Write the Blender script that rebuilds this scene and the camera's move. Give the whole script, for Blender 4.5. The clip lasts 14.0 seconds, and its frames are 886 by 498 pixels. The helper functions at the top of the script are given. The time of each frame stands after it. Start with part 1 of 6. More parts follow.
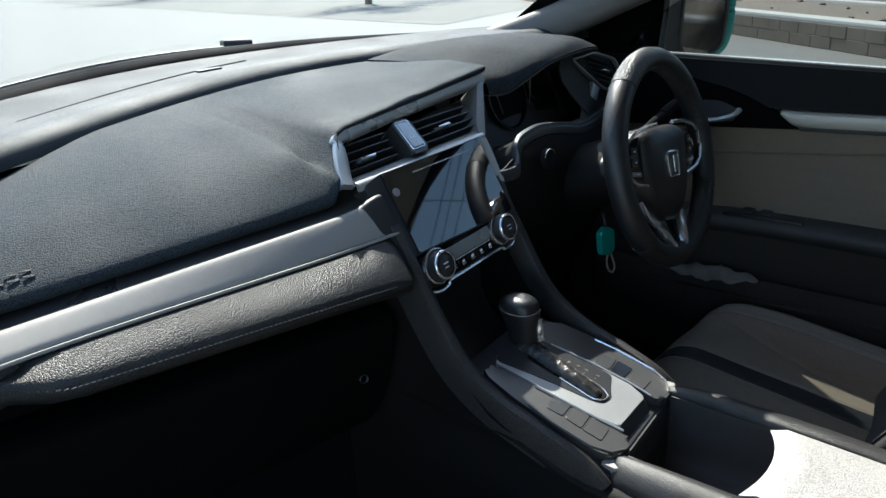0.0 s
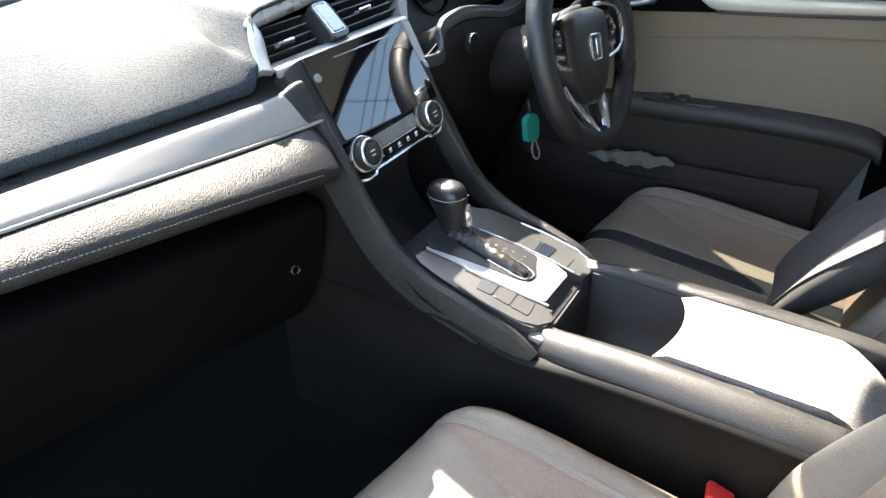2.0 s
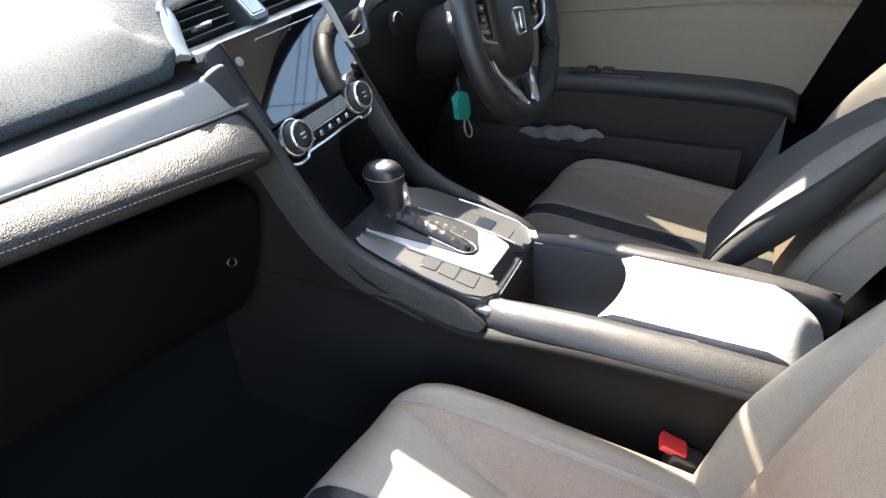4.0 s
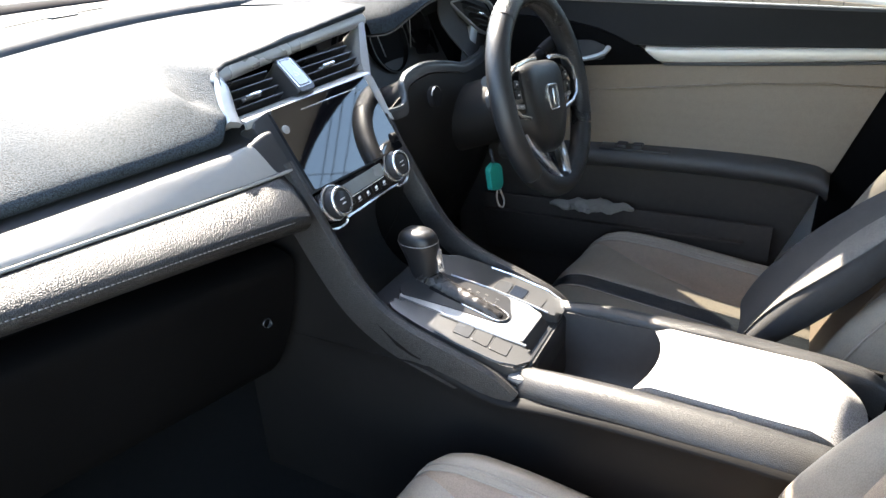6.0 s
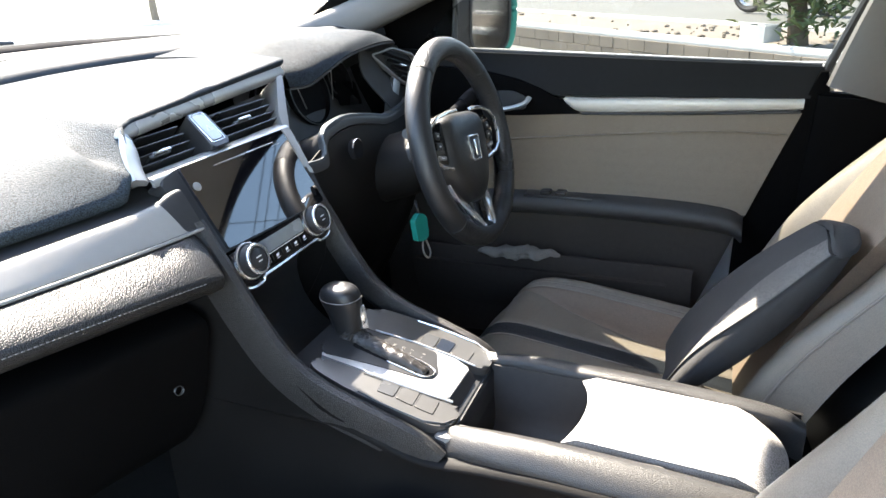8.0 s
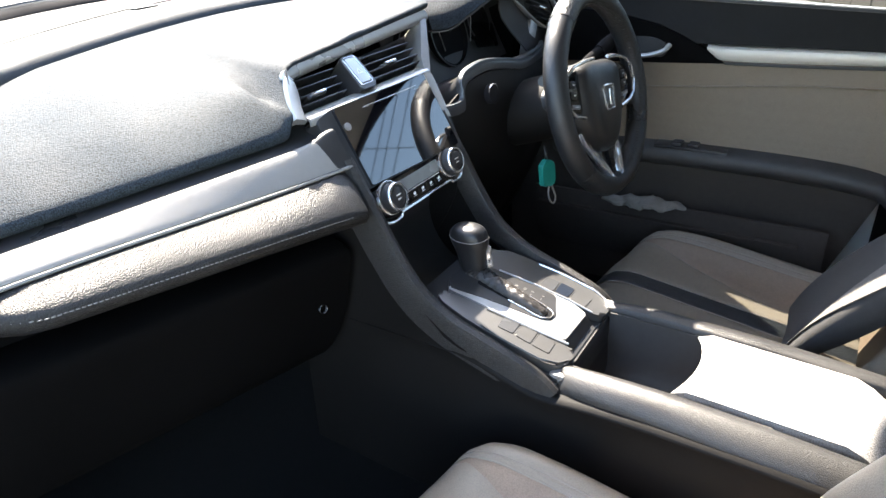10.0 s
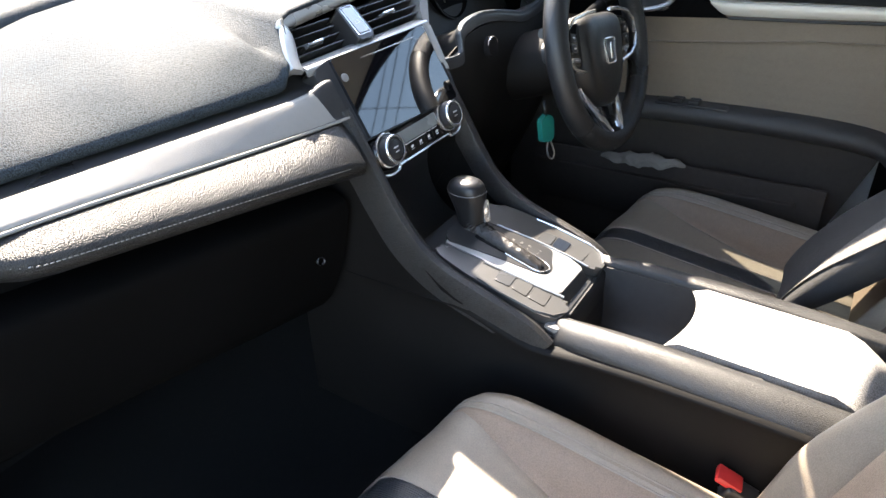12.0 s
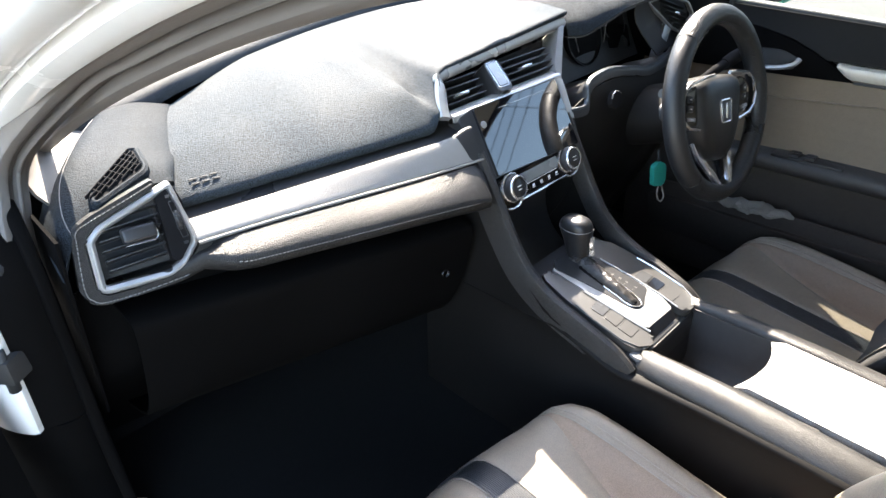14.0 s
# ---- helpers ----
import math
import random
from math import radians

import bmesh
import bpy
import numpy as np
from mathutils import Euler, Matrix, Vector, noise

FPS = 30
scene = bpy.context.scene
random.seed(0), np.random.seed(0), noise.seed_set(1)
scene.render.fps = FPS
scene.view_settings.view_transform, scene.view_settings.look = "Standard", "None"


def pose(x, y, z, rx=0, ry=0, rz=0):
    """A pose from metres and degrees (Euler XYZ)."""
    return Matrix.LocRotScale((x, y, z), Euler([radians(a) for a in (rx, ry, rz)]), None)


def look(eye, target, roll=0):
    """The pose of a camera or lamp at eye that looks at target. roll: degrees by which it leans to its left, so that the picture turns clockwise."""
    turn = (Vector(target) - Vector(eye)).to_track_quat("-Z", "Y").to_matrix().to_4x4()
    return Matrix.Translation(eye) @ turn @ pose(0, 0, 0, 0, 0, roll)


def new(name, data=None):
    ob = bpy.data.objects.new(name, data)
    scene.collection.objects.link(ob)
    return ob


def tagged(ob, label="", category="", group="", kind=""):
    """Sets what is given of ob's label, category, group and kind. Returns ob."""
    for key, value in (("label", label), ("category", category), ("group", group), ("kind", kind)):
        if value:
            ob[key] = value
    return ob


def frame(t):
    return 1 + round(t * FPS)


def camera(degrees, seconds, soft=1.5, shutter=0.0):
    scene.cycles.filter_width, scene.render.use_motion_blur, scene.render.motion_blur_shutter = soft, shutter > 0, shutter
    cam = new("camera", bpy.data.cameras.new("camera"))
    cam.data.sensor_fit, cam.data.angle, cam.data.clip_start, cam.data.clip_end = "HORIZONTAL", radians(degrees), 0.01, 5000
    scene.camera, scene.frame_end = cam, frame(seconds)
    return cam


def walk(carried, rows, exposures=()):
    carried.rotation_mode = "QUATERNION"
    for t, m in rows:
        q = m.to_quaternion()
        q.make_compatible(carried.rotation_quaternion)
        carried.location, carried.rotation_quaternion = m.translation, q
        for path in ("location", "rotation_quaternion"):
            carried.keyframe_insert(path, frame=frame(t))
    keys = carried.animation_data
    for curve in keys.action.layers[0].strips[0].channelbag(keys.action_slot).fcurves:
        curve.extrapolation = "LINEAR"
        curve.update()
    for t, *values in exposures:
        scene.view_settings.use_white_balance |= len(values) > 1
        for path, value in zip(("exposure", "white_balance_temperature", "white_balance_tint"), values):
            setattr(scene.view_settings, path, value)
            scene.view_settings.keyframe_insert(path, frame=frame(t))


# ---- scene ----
cam = camera(66.8, 14.0)
PATH = [
    (0, (-0.714, -0.409, 1.183), (0.7, 0.763, 0.389), -4.3),
    (0.5, (-0.706, -0.413, 1.169), (0.731, 0.614, 0.231), -4.3),
    (1, (-0.706, -0.408, 1.153), (0.715, 0.554, 0.125), -2.0),
    (1.5, (-0.713, -0.397, 1.165), (0.67, 0.55, 0.074), -2.0),
    (2, (-0.726, -0.417, 1.167), (0.687, 0.518, 0.105), -3.5),
    (2.2, (-0.726, -0.408, 1.147), (0.701, 0.463, 0.048), -3.5),
    (4.5, (-0.741, -0.42, 1.138), (0.784, 0.338, 0.09), -4.4),
    (5, (-0.752, -0.417, 1.145), (0.816, 0.423, 0.23), -4.2),
    (5.5, (-0.754, -0.411, 1.145), (0.809, 0.459, 0.249), -4.2),
    (6, (-0.749, -0.408, 1.138), (0.815, 0.465, 0.248), -4.1),
    (6.5, (-0.724, -0.407, 1.139), (0.877, 0.415, 0.266), -3.0),
    (7, (-0.702, -0.399, 1.127), (0.974, 0.342, 0.326), -2.7),
    (7.5, (-0.719, -0.408, 1.136), (0.942, 0.34, 0.31), -3.1),
    (8, (-0.72, -0.418, 1.143), (0.972, 0.304, 0.359), -3.2),
    (8.5, (-0.735, -0.436, 1.153), (0.924, 0.33, 0.339), -2.4),
    (8.7, (-0.749, -0.432, 1.169), (0.816, 0.455, 0.295), -3.3),
    (10.8, (-0.766, -0.419, 1.18), (0.68, 0.576, 0.222), -3.9),
    (11, (-0.766, -0.42, 1.174), (0.675, 0.573, 0.207), -4.0),
    (11.5, (-0.769, -0.428, 1.172), (0.652, 0.529, 0.141), -3.4),
    (12, (-0.771, -0.427, 1.17), (0.639, 0.536, 0.129), -3.5),
    (12.5, (-0.786, -0.435, 1.189), (0.604, 0.519, 0.114), -0.1),
    (13, (-0.825, -0.488, 1.23), (0.458, 0.673, 0.225), -2.5),
    (13.5, (-0.844, -0.49, 1.269), (0.362, 0.736, 0.248), -4.0),
    (14, (-0.871, -0.505, 1.298), (0.327, 0.713, 0.259), -2.5),
]
walk(cam, [(t, look(eye, target, roll)) for t, eye, target, roll in PATH], [(0, 1.70, 6300, 4), (0.3, 2.32, 6450, 6), (0.5, 2.70, 6650, 8), (1, 3.48, 7250, 11), (2, 3.54, 7250, 11), (4.5, 3.57, 7150, 11), (8.5, 3.65, 7050, 11), (11, 3.38, 7200, 12), (12.5, 3.43, 7400, 13), (14, 3.48, 7200, 12)])

# ---- light ----
world = bpy.data.worlds.new("sky")
scene.world = world
world.use_nodes = True
sky = world.node_tree.nodes.new("ShaderNodeTexSky")
sky.sky_type, sky.sun_disc = "NISHITA", False
SUN_ELEV, SUN_AZ = radians(48.7), radians(35)     # azimuth to the right of straight ahead
sky.sun_elevation, sky.sun_rotation = SUN_ELEV, SUN_AZ
world.node_tree.links.new(sky.outputs[0], world.node_tree.nodes["Background"].inputs[0])
world.node_tree.nodes["Background"].inputs[1].default_value = 0.15
sun = new("sun", bpy.data.lights.new("sun", "SUN"))
sun.data.energy, sun.data.angle, sun.data.color = 4.1, radians(0.5), (1.0, 0.95, 0.87)
toward = Vector((math.sin(SUN_AZ) * math.cos(SUN_ELEV), math.cos(SUN_AZ) * math.cos(SUN_ELEV), math.sin(SUN_ELEV)))
sun.matrix_world = look(toward * 10, (0, 0, 0))


# ---- materials ----
def mat(name, color, rough=0.5, metal=0.0, grain=0.0, scale=300.0, kind="noise", var=0.12, spec=0.5, coat=0.0, stains=6.0, rvar=0.1):
    """A surface with colour variation at two scales and a fine relief."""
    m = bpy.data.materials.new(name)
    m.use_nodes = True
    nt, n, l = m.node_tree, m.node_tree.nodes, m.node_tree.links
    b = n["Principled BSDF"]
    b.inputs["Metallic"].default_value = metal
    b.inputs["Specular IOR Level"].default_value = spec
    b.inputs["Coat Weight"].default_value = coat
    tc = n.new("ShaderNodeTexCoord")
    big, fine = n.new("ShaderNodeTexNoise"), n.new("ShaderNodeTexNoise")
    big.inputs["Scale"].default_value, big.inputs["Detail"].default_value = stains, 5
    fine.inputs["Scale"].default_value, fine.inputs["Detail"].default_value = 90, 3
    l.new(tc.outputs["Object"], big.inputs["Vector"]), l.new(tc.outputs["Object"], fine.inputs["Vector"])
    mix = n.new("ShaderNodeMath")
    mix.operation = "MULTIPLY_ADD"
    mix.inputs[1].default_value = 0.5
    l.new(fine.outputs["Fac"], mix.inputs[0]), l.new(big.outputs["Fac"], mix.inputs[2])
    ramp = n.new("ShaderNodeValToRGB")
    ramp.color_ramp.elements[0].position, ramp.color_ramp.elements[1].position = 0.45, 1.05
    c = Vector(color)
    ramp.color_ramp.elements[0].color = (*(c * (1 - var)), 1)
    ramp.color_ramp.elements[1].color = (*(c * (1 + var)), 1)
    l.new(mix.outputs[0], ramp.inputs[0])
    l.new(ramp.outputs[0], b.inputs["Base Color"])
    mr = n.new("ShaderNodeMapRange")
    mr.inputs["From Min"].default_value, mr.inputs["From Max"].default_value = 0.3, 0.7
    mr.inputs["To Min"].default_value, mr.inputs["To Max"].default_value = max(rough - rvar, 0.02), min(rough + rvar, 1)
    l.new(big.outputs["Fac"], mr.inputs["Value"]), l.new(mr.outputs[0], b.inputs["Roughness"])
    if grain:
        bump = n.new("ShaderNodeBump")
        bump.inputs["Strength"].default_value, bump.inputs["Distance"].default_value = min(grain, 1), 0.0006
        if kind == "leather":
            tex = n.new("ShaderNodeTexVoronoi")
            tex.inputs["Scale"].default_value, tex.inputs["Randomness"].default_value = scale, 0.8
            warp = n.new("ShaderNodeTexNoise")
            warp.inputs["Scale"].default_value = scale * 0.4
            add = n.new("ShaderNodeVectorMath")
            add.operation = "MULTIPLY_ADD"
            add.inputs[1].default_value = (0.0007, 0.0007, 0.0007)
            l.new(tc.outputs["Object"], warp.inputs["Vector"])
            l.new(warp.outputs["Color"], add.inputs[0]), l.new(tc.outputs["Object"], add.inputs[2])
            l.new(add.outputs[0], tex.inputs["Vector"])
            inv = n.new("ShaderNodeMath")
            inv.operation = "SUBTRACT"
            inv.inputs[0].default_value = 1.0
            l.new(tex.outputs["Distance"], inv.inputs[1])
            l.new(inv.outputs[0], bump.inputs["Height"])
            tone, mul = n.new("ShaderNodeMapRange"), n.new("ShaderNodeMixRGB")
            tone.inputs["From Min"].default_value, tone.inputs["From Max"].default_value = 0.1, 0.8
            tone.inputs["To Min"].default_value, tone.inputs["To Max"].default_value = 1 + 0.4 * grain, 1 - 0.65 * grain
            mul.blend_type = "MULTIPLY"
            mul.inputs[0].default_value = 1.0
            l.new(tex.outputs["Distance"], tone.inputs["Value"])
            l.new(ramp.outputs[0], mul.inputs[1]), l.new(tone.outputs[0], mul.inputs[2])
            l.new(mul.outputs[0], b.inputs["Base Color"])
            bump.inputs["Distance"].default_value = 0.45 / scale
        elif kind == "weave":
            tex = n.new("ShaderNodeTexWave")
            tex.inputs["Scale"].default_value, tex.inputs["Distortion"].default_value = scale, 1.0
            l.new(tc.outputs["Object"], tex.inputs["Vector"]), l.new(tex.outputs["Fac"], bump.inputs["Height"])
        else:
            tex = n.new("ShaderNodeTexNoise")
            tex.inputs["Scale"].default_value, tex.inputs["Detail"].default_value = scale, 4
            l.new(tc.outputs["Object"], tex.inputs["Vector"]), l.new(tex.outputs["Fac"], bump.inputs["Height"])
        l.new(bump.outputs[0], b.inputs["Normal"])
    return m


def glass(name, tint=(0.93, 0.96, 0.95)):
    """A thin pane: clear, with a reflection that grows at grazing angles."""
    m = bpy.data.materials.new(name)
    m.use_nodes = True
    n, l = m.node_tree.nodes, m.node_tree.links
    n.remove(n["Principled BSDF"])
    tr, gl, fr, mx = (n.new("ShaderNodeBsdfTransparent"), n.new("ShaderNodeBsdfGlossy"), n.new("ShaderNodeLayerWeight"), n.new("ShaderNodeMixShader"))
    tr.inputs[0].default_value = (*tint, 1)
    gl.inputs["Roughness"].default_value = 0.02
    pw, ma = n.new("ShaderNodeMath"), n.new("ShaderNodeMath")
    pw.operation, ma.operation = "POWER", "MULTIPLY_ADD"
    pw.inputs[1].default_value = 5.0
    ma.inputs[1].default_value, ma.inputs[2].default_value = 0.9, 0.045
    l.new(fr.outputs["Facing"], pw.inputs[0]), l.new(pw.outputs[0], ma.inputs[0])
    l.new(ma.outputs[0], mx.inputs[0]), l.new(tr.outputs[0], mx.inputs[1]), l.new(gl.outputs[0], mx.inputs[2])
    l.new(mx.outputs[0], n["Material Output"].inputs[0])
    return m


DASH = mat("dash_leather_grain", (0.026, 0.035, 0.043), 0.74, 0, 1.0, 600, "leather", 0.15, 0.19)
# Darker copy of the dash leather: shade on the end cover is put in.
ENDM = mat("shaded_dash_leather", (0.018, 0.023, 0.028), 0.66, 0, 1.0, 590, "leather", 0.15, 0.08)
KNEE = mat("padded_leather_grain", (0.0165, 0.0160, 0.0158), 0.48, 0, 1.0, 580, "leather", 0.15, 0.35)
DECK = mat("dash_deck_plastic", (0.020, 0.024, 0.028), 0.62, 0, 0.7, 700, "leather", 0.15, 0.22)
PLASTIC = mat("dark_moulded_plastic", (0.040, 0.038, 0.037), 0.55, 0, 0.4, 700, "noise", 0.2, 0.4)
# Below real black plastic: cabin shade is put into the colour.
SIDE = mat("shaded_side_plastic", (0.0075, 0.0069, 0.0066), 0.55, 0, 0.4, 700, "noise", 0.2, 0.12)
# Darker than real plastic: the footwell's shade is put into this colour.
SHADE = mat("shaded_black_plastic", (0.0032, 0.0030, 0.0030), 0.85, 0, 0.4, 700, "noise", 0.2, 0.03)
CONSOLE = mat("console_vinyl", (0.027, 0.0258, 0.025), 0.44, 0, 0.8, 520, "leather", 0.15)
BOOT = mat("lever_boot_leather", (0.028, 0.025, 0.023), 0.28, 0, 0.7, 500, "leather", 0.2, 0.5)
ARM = mat("rail_vinyl", (0.028, 0.0273, 0.0268), 0.42, 0, 0.6, 760, "leather", 0.12)
# Pale base colour and gloss stand in for the sun's glare on the lid.
LID = mat("sun_glare_vinyl", (0.34, 0.33, 0.32), 0.36, 0, 0.6, 520, "leather", 0.08, 0.7)
SMOOTH = mat("smooth_black_plastic", (0.025, 0.025, 0.026), 0.34, 0, 0.0, 1, "noise", 0.2, 0.35)
PIANO = mat("gloss_black_panel", (0.006, 0.006, 0.007), 0.08, 0, 0, 1, "noise", 0.2, 0.5, 0.3, rvar=0.03)
SCREEN = mat("screen_glass", (0.004, 0.004, 0.005), 0.03, 0, 0, 1, "noise", 0.1, 0.5, 1.0, rvar=0.01)
SCREEN.node_tree.nodes["Principled BSDF"].inputs["Coat IOR"].default_value = 2.3
SILVER = mat("satin_silver_trim", (0.36, 0.36, 0.355), 0.34, 0.55, 0.25, 1400, "noise", 0.06)
STRIP = mat("brushed_trim_strip", (0.215, 0.205, 0.192), 0.58, 0.05, 0.2, 1500, "weave", 0.06, 0.3)
CHROME = mat("chrome", (0.72, 0.72, 0.73), 0.16, 0.85, 0, 1, "noise", 0.04, rvar=0.04)
KNOB = mat("knob_leather", (0.011, 0.011, 0.012), 0.40, 0, 0.3, 800, "leather", 0.15, 0.45)
SWITCH = mat("dark_grey_switch", (0.045, 0.046, 0.048), 0.25, 0.0, 0.0, 1, "noise", 0.08)
BANKM = mat("dark_satin_bank", (0.036, 0.035, 0.034), 0.38, 0.0, 0.15, 1200, "noise", 0.08, 0.65)
GREY = mat("warm_grey_button", (0.22, 0.212, 0.205), 0.42, 0.2, 0.2, 1200, "noise", 0.08)
WHITE = mat("white_print", (0.75, 0.75, 0.74), 0.6)
BEIGE = mat("beige_seat_leather", (0.215, 0.178, 0.138), 0.44, 0, 0.22, 620, "leather", 0.10)
TAN = mat("tan_perforated_leather", (0.215, 0.156, 0.112), 0.55, 0, 0.3, 620, "leather", 0.12)
PIPING = mat("piping_thread", (0.23, 0.195, 0.16), 0.6, 0, 0.5, 900, "noise", 0.1)
DOORSKIN = mat("beige_door_vinyl", (0.158, 0.119, 0.082), 0.55, 0, 0.25, 600, "leather", 0.08)
DOORLOW = mat("dark_lower_door_plastic", (0.042, 0.034, 0.029), 0.8, 0, 0.4, 700, "noise", 0.2, 0.2)
DOORTRIM = mat("pearl_beige_trim", (0.50, 0.46, 0.39), 0.35, 0.15, 0.2, 900, "noise", 0.06)
CARBON = mat("ribbed_carbon_band", (0.016, 0.018, 0.021), 0.35, 0, 0.8, 110, "weave", 0.3)
FABRIC = mat("black_cushion_fabric", (0.030, 0.029, 0.029), 0.9, 0, 0.8, 900, "noise", 0.2)
MESH = mat("grey_mesh_fabric", (0.16, 0.15, 0.14), 0.85, 0, 1.0, 800, "leather", 0.15, 0.3)
# Darker than real carpet, so that the footwell's shade lies in the colour.
CARPET = mat("shaded_black_carpet", (0.005, 0.005, 0.005), 0.95, 0, 1.0, 600, "noise", 0.3, 0.1)
HEADLINER = mat("grey_headliner_cloth", (0.42, 0.405, 0.38), 0.9, 0, 0.5, 900, "noise", 0.06, 0.2)
PILLAR = mat("taupe_pillar_trim", (0.105, 0.094, 0.085), 0.6, 0, 0.4, 800, "noise", 0.06)
PAINT = mat("white_car_paint", (0.78, 0.78, 0.76), 0.25, 0, 0, 1, "noise", 0.03, 0.5, 0.6, rvar=0.05)
LEDGE = mat("satin_grey_ledge", (0.045, 0.050, 0.055), 0.30, 0.35, 0.1, 1200, "noise", 0.08)
SEAL = mat("brown_door_seal", (0.045, 0.038, 0.033), 0.55, 0, 0.4, 500, "noise", 0.2)
RUBBER = mat("black_rubber", (0.022, 0.022, 0.022), 0.6, 0, 0.4, 500, "noise", 0.2)
WHEEL = mat("wheel_leather", (0.016, 0.0165, 0.0175), 0.36, 0, 0.45, 650, "leather", 0.15)
PERF = mat("wheel_perforated_leather", (0.018, 0.0188, 0.020), 0.40, 0, 1.0, 400, "leather", 0.2)
TEAL = mat("teal_plastic", (0.008, 0.20, 0.16), 0.35, 0, 0.2, 400, "noise", 0.1)
CLOTH = mat("grey_beige_cloth", (0.26, 0.235, 0.205), 0.9, 0, 0.8, 900, "weave", 0.12, 0.2)
RED = mat("red_buckle_plastic", (0.45, 0.03, 0.03), 0.35)
GLASS = glass("window_glass")
# Tint added to dim the sun on the driver's seat and the view.
SIDEGLASS = glass("tinted_side_glass", (0.30, 0.32, 0.315))
LCD = mat("grey_lcd", (0.20, 0.22, 0.22), 0.25)
MIRROR = mat("mirror_silver", (0.8, 0.8, 0.8), 0.02, 1.0, 0, 1, "noise", 0.01, rvar=0.0)
CONCRETE = mat("pale_concrete", (0.185, 0.183, 0.172), 0.9, 0, 0.6, 60, "noise", 0.14, 0.3, stains=0.7)
ASPHALT = mat("grey_road", (0.135, 0.131, 0.118), 0.9, 0, 0.6, 80, "noise", 0.15, 0.3, stains=0.5)
LOW_BOUNCE = mat("low_bounce_ground", (0.030, 0.026, 0.022), 0.95, 0, 0.8, 30, "noise", 0.3, 0.2, stains=1.5)
STONE = mat("brown_kerb_stone", (0.20, 0.165, 0.13), 0.85, 0, 0.8, 40, "noise", 0.2, 0.3, stains=2.0)
LIME = mat("whitewashed_kerb", (0.52, 0.505, 0.47), 0.85, 0, 0.8, 50, "noise", 0.1, 0.3, stains=3.0)
GAUGE = mat("matt_gauge_face", (0.008, 0.008, 0.009), 0.9, 0, 0, 1, "noise", 0.2, 0.1)
TINT = mat("dark_tinted_glass", (0.012, 0.013, 0.014), 0.05, 0, 0, 1, "noise", 0.1, 0.5, rvar=0.01)
WALL = mat("rendered_wall", (0.22, 0.21, 0.195), 0.9, 0, 0.6, 30, "noise", 0.12, 0.3, stains=0.6)
BARK = mat("pale_bark", (0.13, 0.10, 0.07), 0.9, 0, 1.0, 40, "noise", 0.3, 0.2)
CABLE = mat("black_cable", (0.02, 0.02, 0.02), 0.6)
LEAF = mat("green_leaf", (0.10, 0.13, 0.05), 0.5, 0, 0.2, 60, "noise", 0.35, 0.4, stains=15)


# ---- building helpers ----
def thing(name, at, label, category, group="", kind=""):
    ob = new(name)
    ob.location = at
    ob.empty_display_size = 0.05
    return tagged(ob, label, category, group, kind)


def part(name, bm, material, parent=None, label="", smooth=True):
    """Links a bmesh as one mesh object, under a thing or a part; its points are in world metres."""
    me = bpy.data.meshes.new(name)
    bmesh.ops.recalc_face_normals(bm, faces=bm.faces)
    bm.to_mesh(me)
    bm.free()
    me.materials.append(material)
    if smooth:
        me.set_sharp_from_angle(angle=radians(42))
        me.polygons.foreach_set("use_smooth", [len(f.vertices) < 5 for f in me.polygons])     # flat panels stay flat
    ob = new(name, me)
    if parent:
        ob.parent = parent
        if parent.type == "EMPTY":
            ob.matrix_parent_inverse = Matrix.Translation(parent.location).inverted()
    return tagged(ob, label)


def cat(p, k, closed=False):
    """A smooth curve through the points p, with k steps between two of them."""
    p = [Vector(a) for a in p]
    n, out = len(p), []
    for i in range(n if closed else n - 1):
        a, b, c, d = ((p[(i + j) % n] for j in (-1, 0, 1, 2)) if closed else (p[max(i - 1, 0)], p[i], p[i + 1], p[min(i + 2, n - 1)]))
        for s in range(k):
            t = s / k
            out.append(0.5 * (2 * b + (c - a) * t + (2 * a - 5 * b + 4 * c - d) * t * t + (3 * b - a - 3 * c + d) * t ** 3))
    return out if closed else out + [p[-1]]


def grid(rows, cu=False, cv=False, thick=0.0, cap=False):
    """A sheet over rows of points; cu closes every row to a ring, cv the rows to a loop; thick gives it depth."""
    bm = bmesh.new()
    vs = [[bm.verts.new(p) for p in r] for r in rows]
    n, m = len(vs), len(vs[0])
    for i in range(n if cv else n - 1):
        for j in range(m if cu else m - 1):
            q = (vs[i][j], vs[i][(j + 1) % m], vs[(i + 1) % n][(j + 1) % m], vs[(i + 1) % n][j])
            bm.faces.new(q)
    if cap:
        bm.faces.new(vs[0][::-1]), bm.faces.new(vs[-1])
    if thick:
        bmesh.ops.recalc_face_normals(bm, faces=bm.faces)
        bmesh.ops.solidify(bm, geom=bm.faces[:], thickness=thick)
    return bm


def sheet(rows, ku=3, kv=3, thick=0.0):
    """A smooth sheet through few rows of few points."""
    fine = [cat(r, ku) for r in rows]
    cols = [cat([r[j] for r in fine], kv) for j in range(len(fine[0]))]
    return grid([[c[i] for c in cols] for i in range(len(cols[0]))], thick=thick)


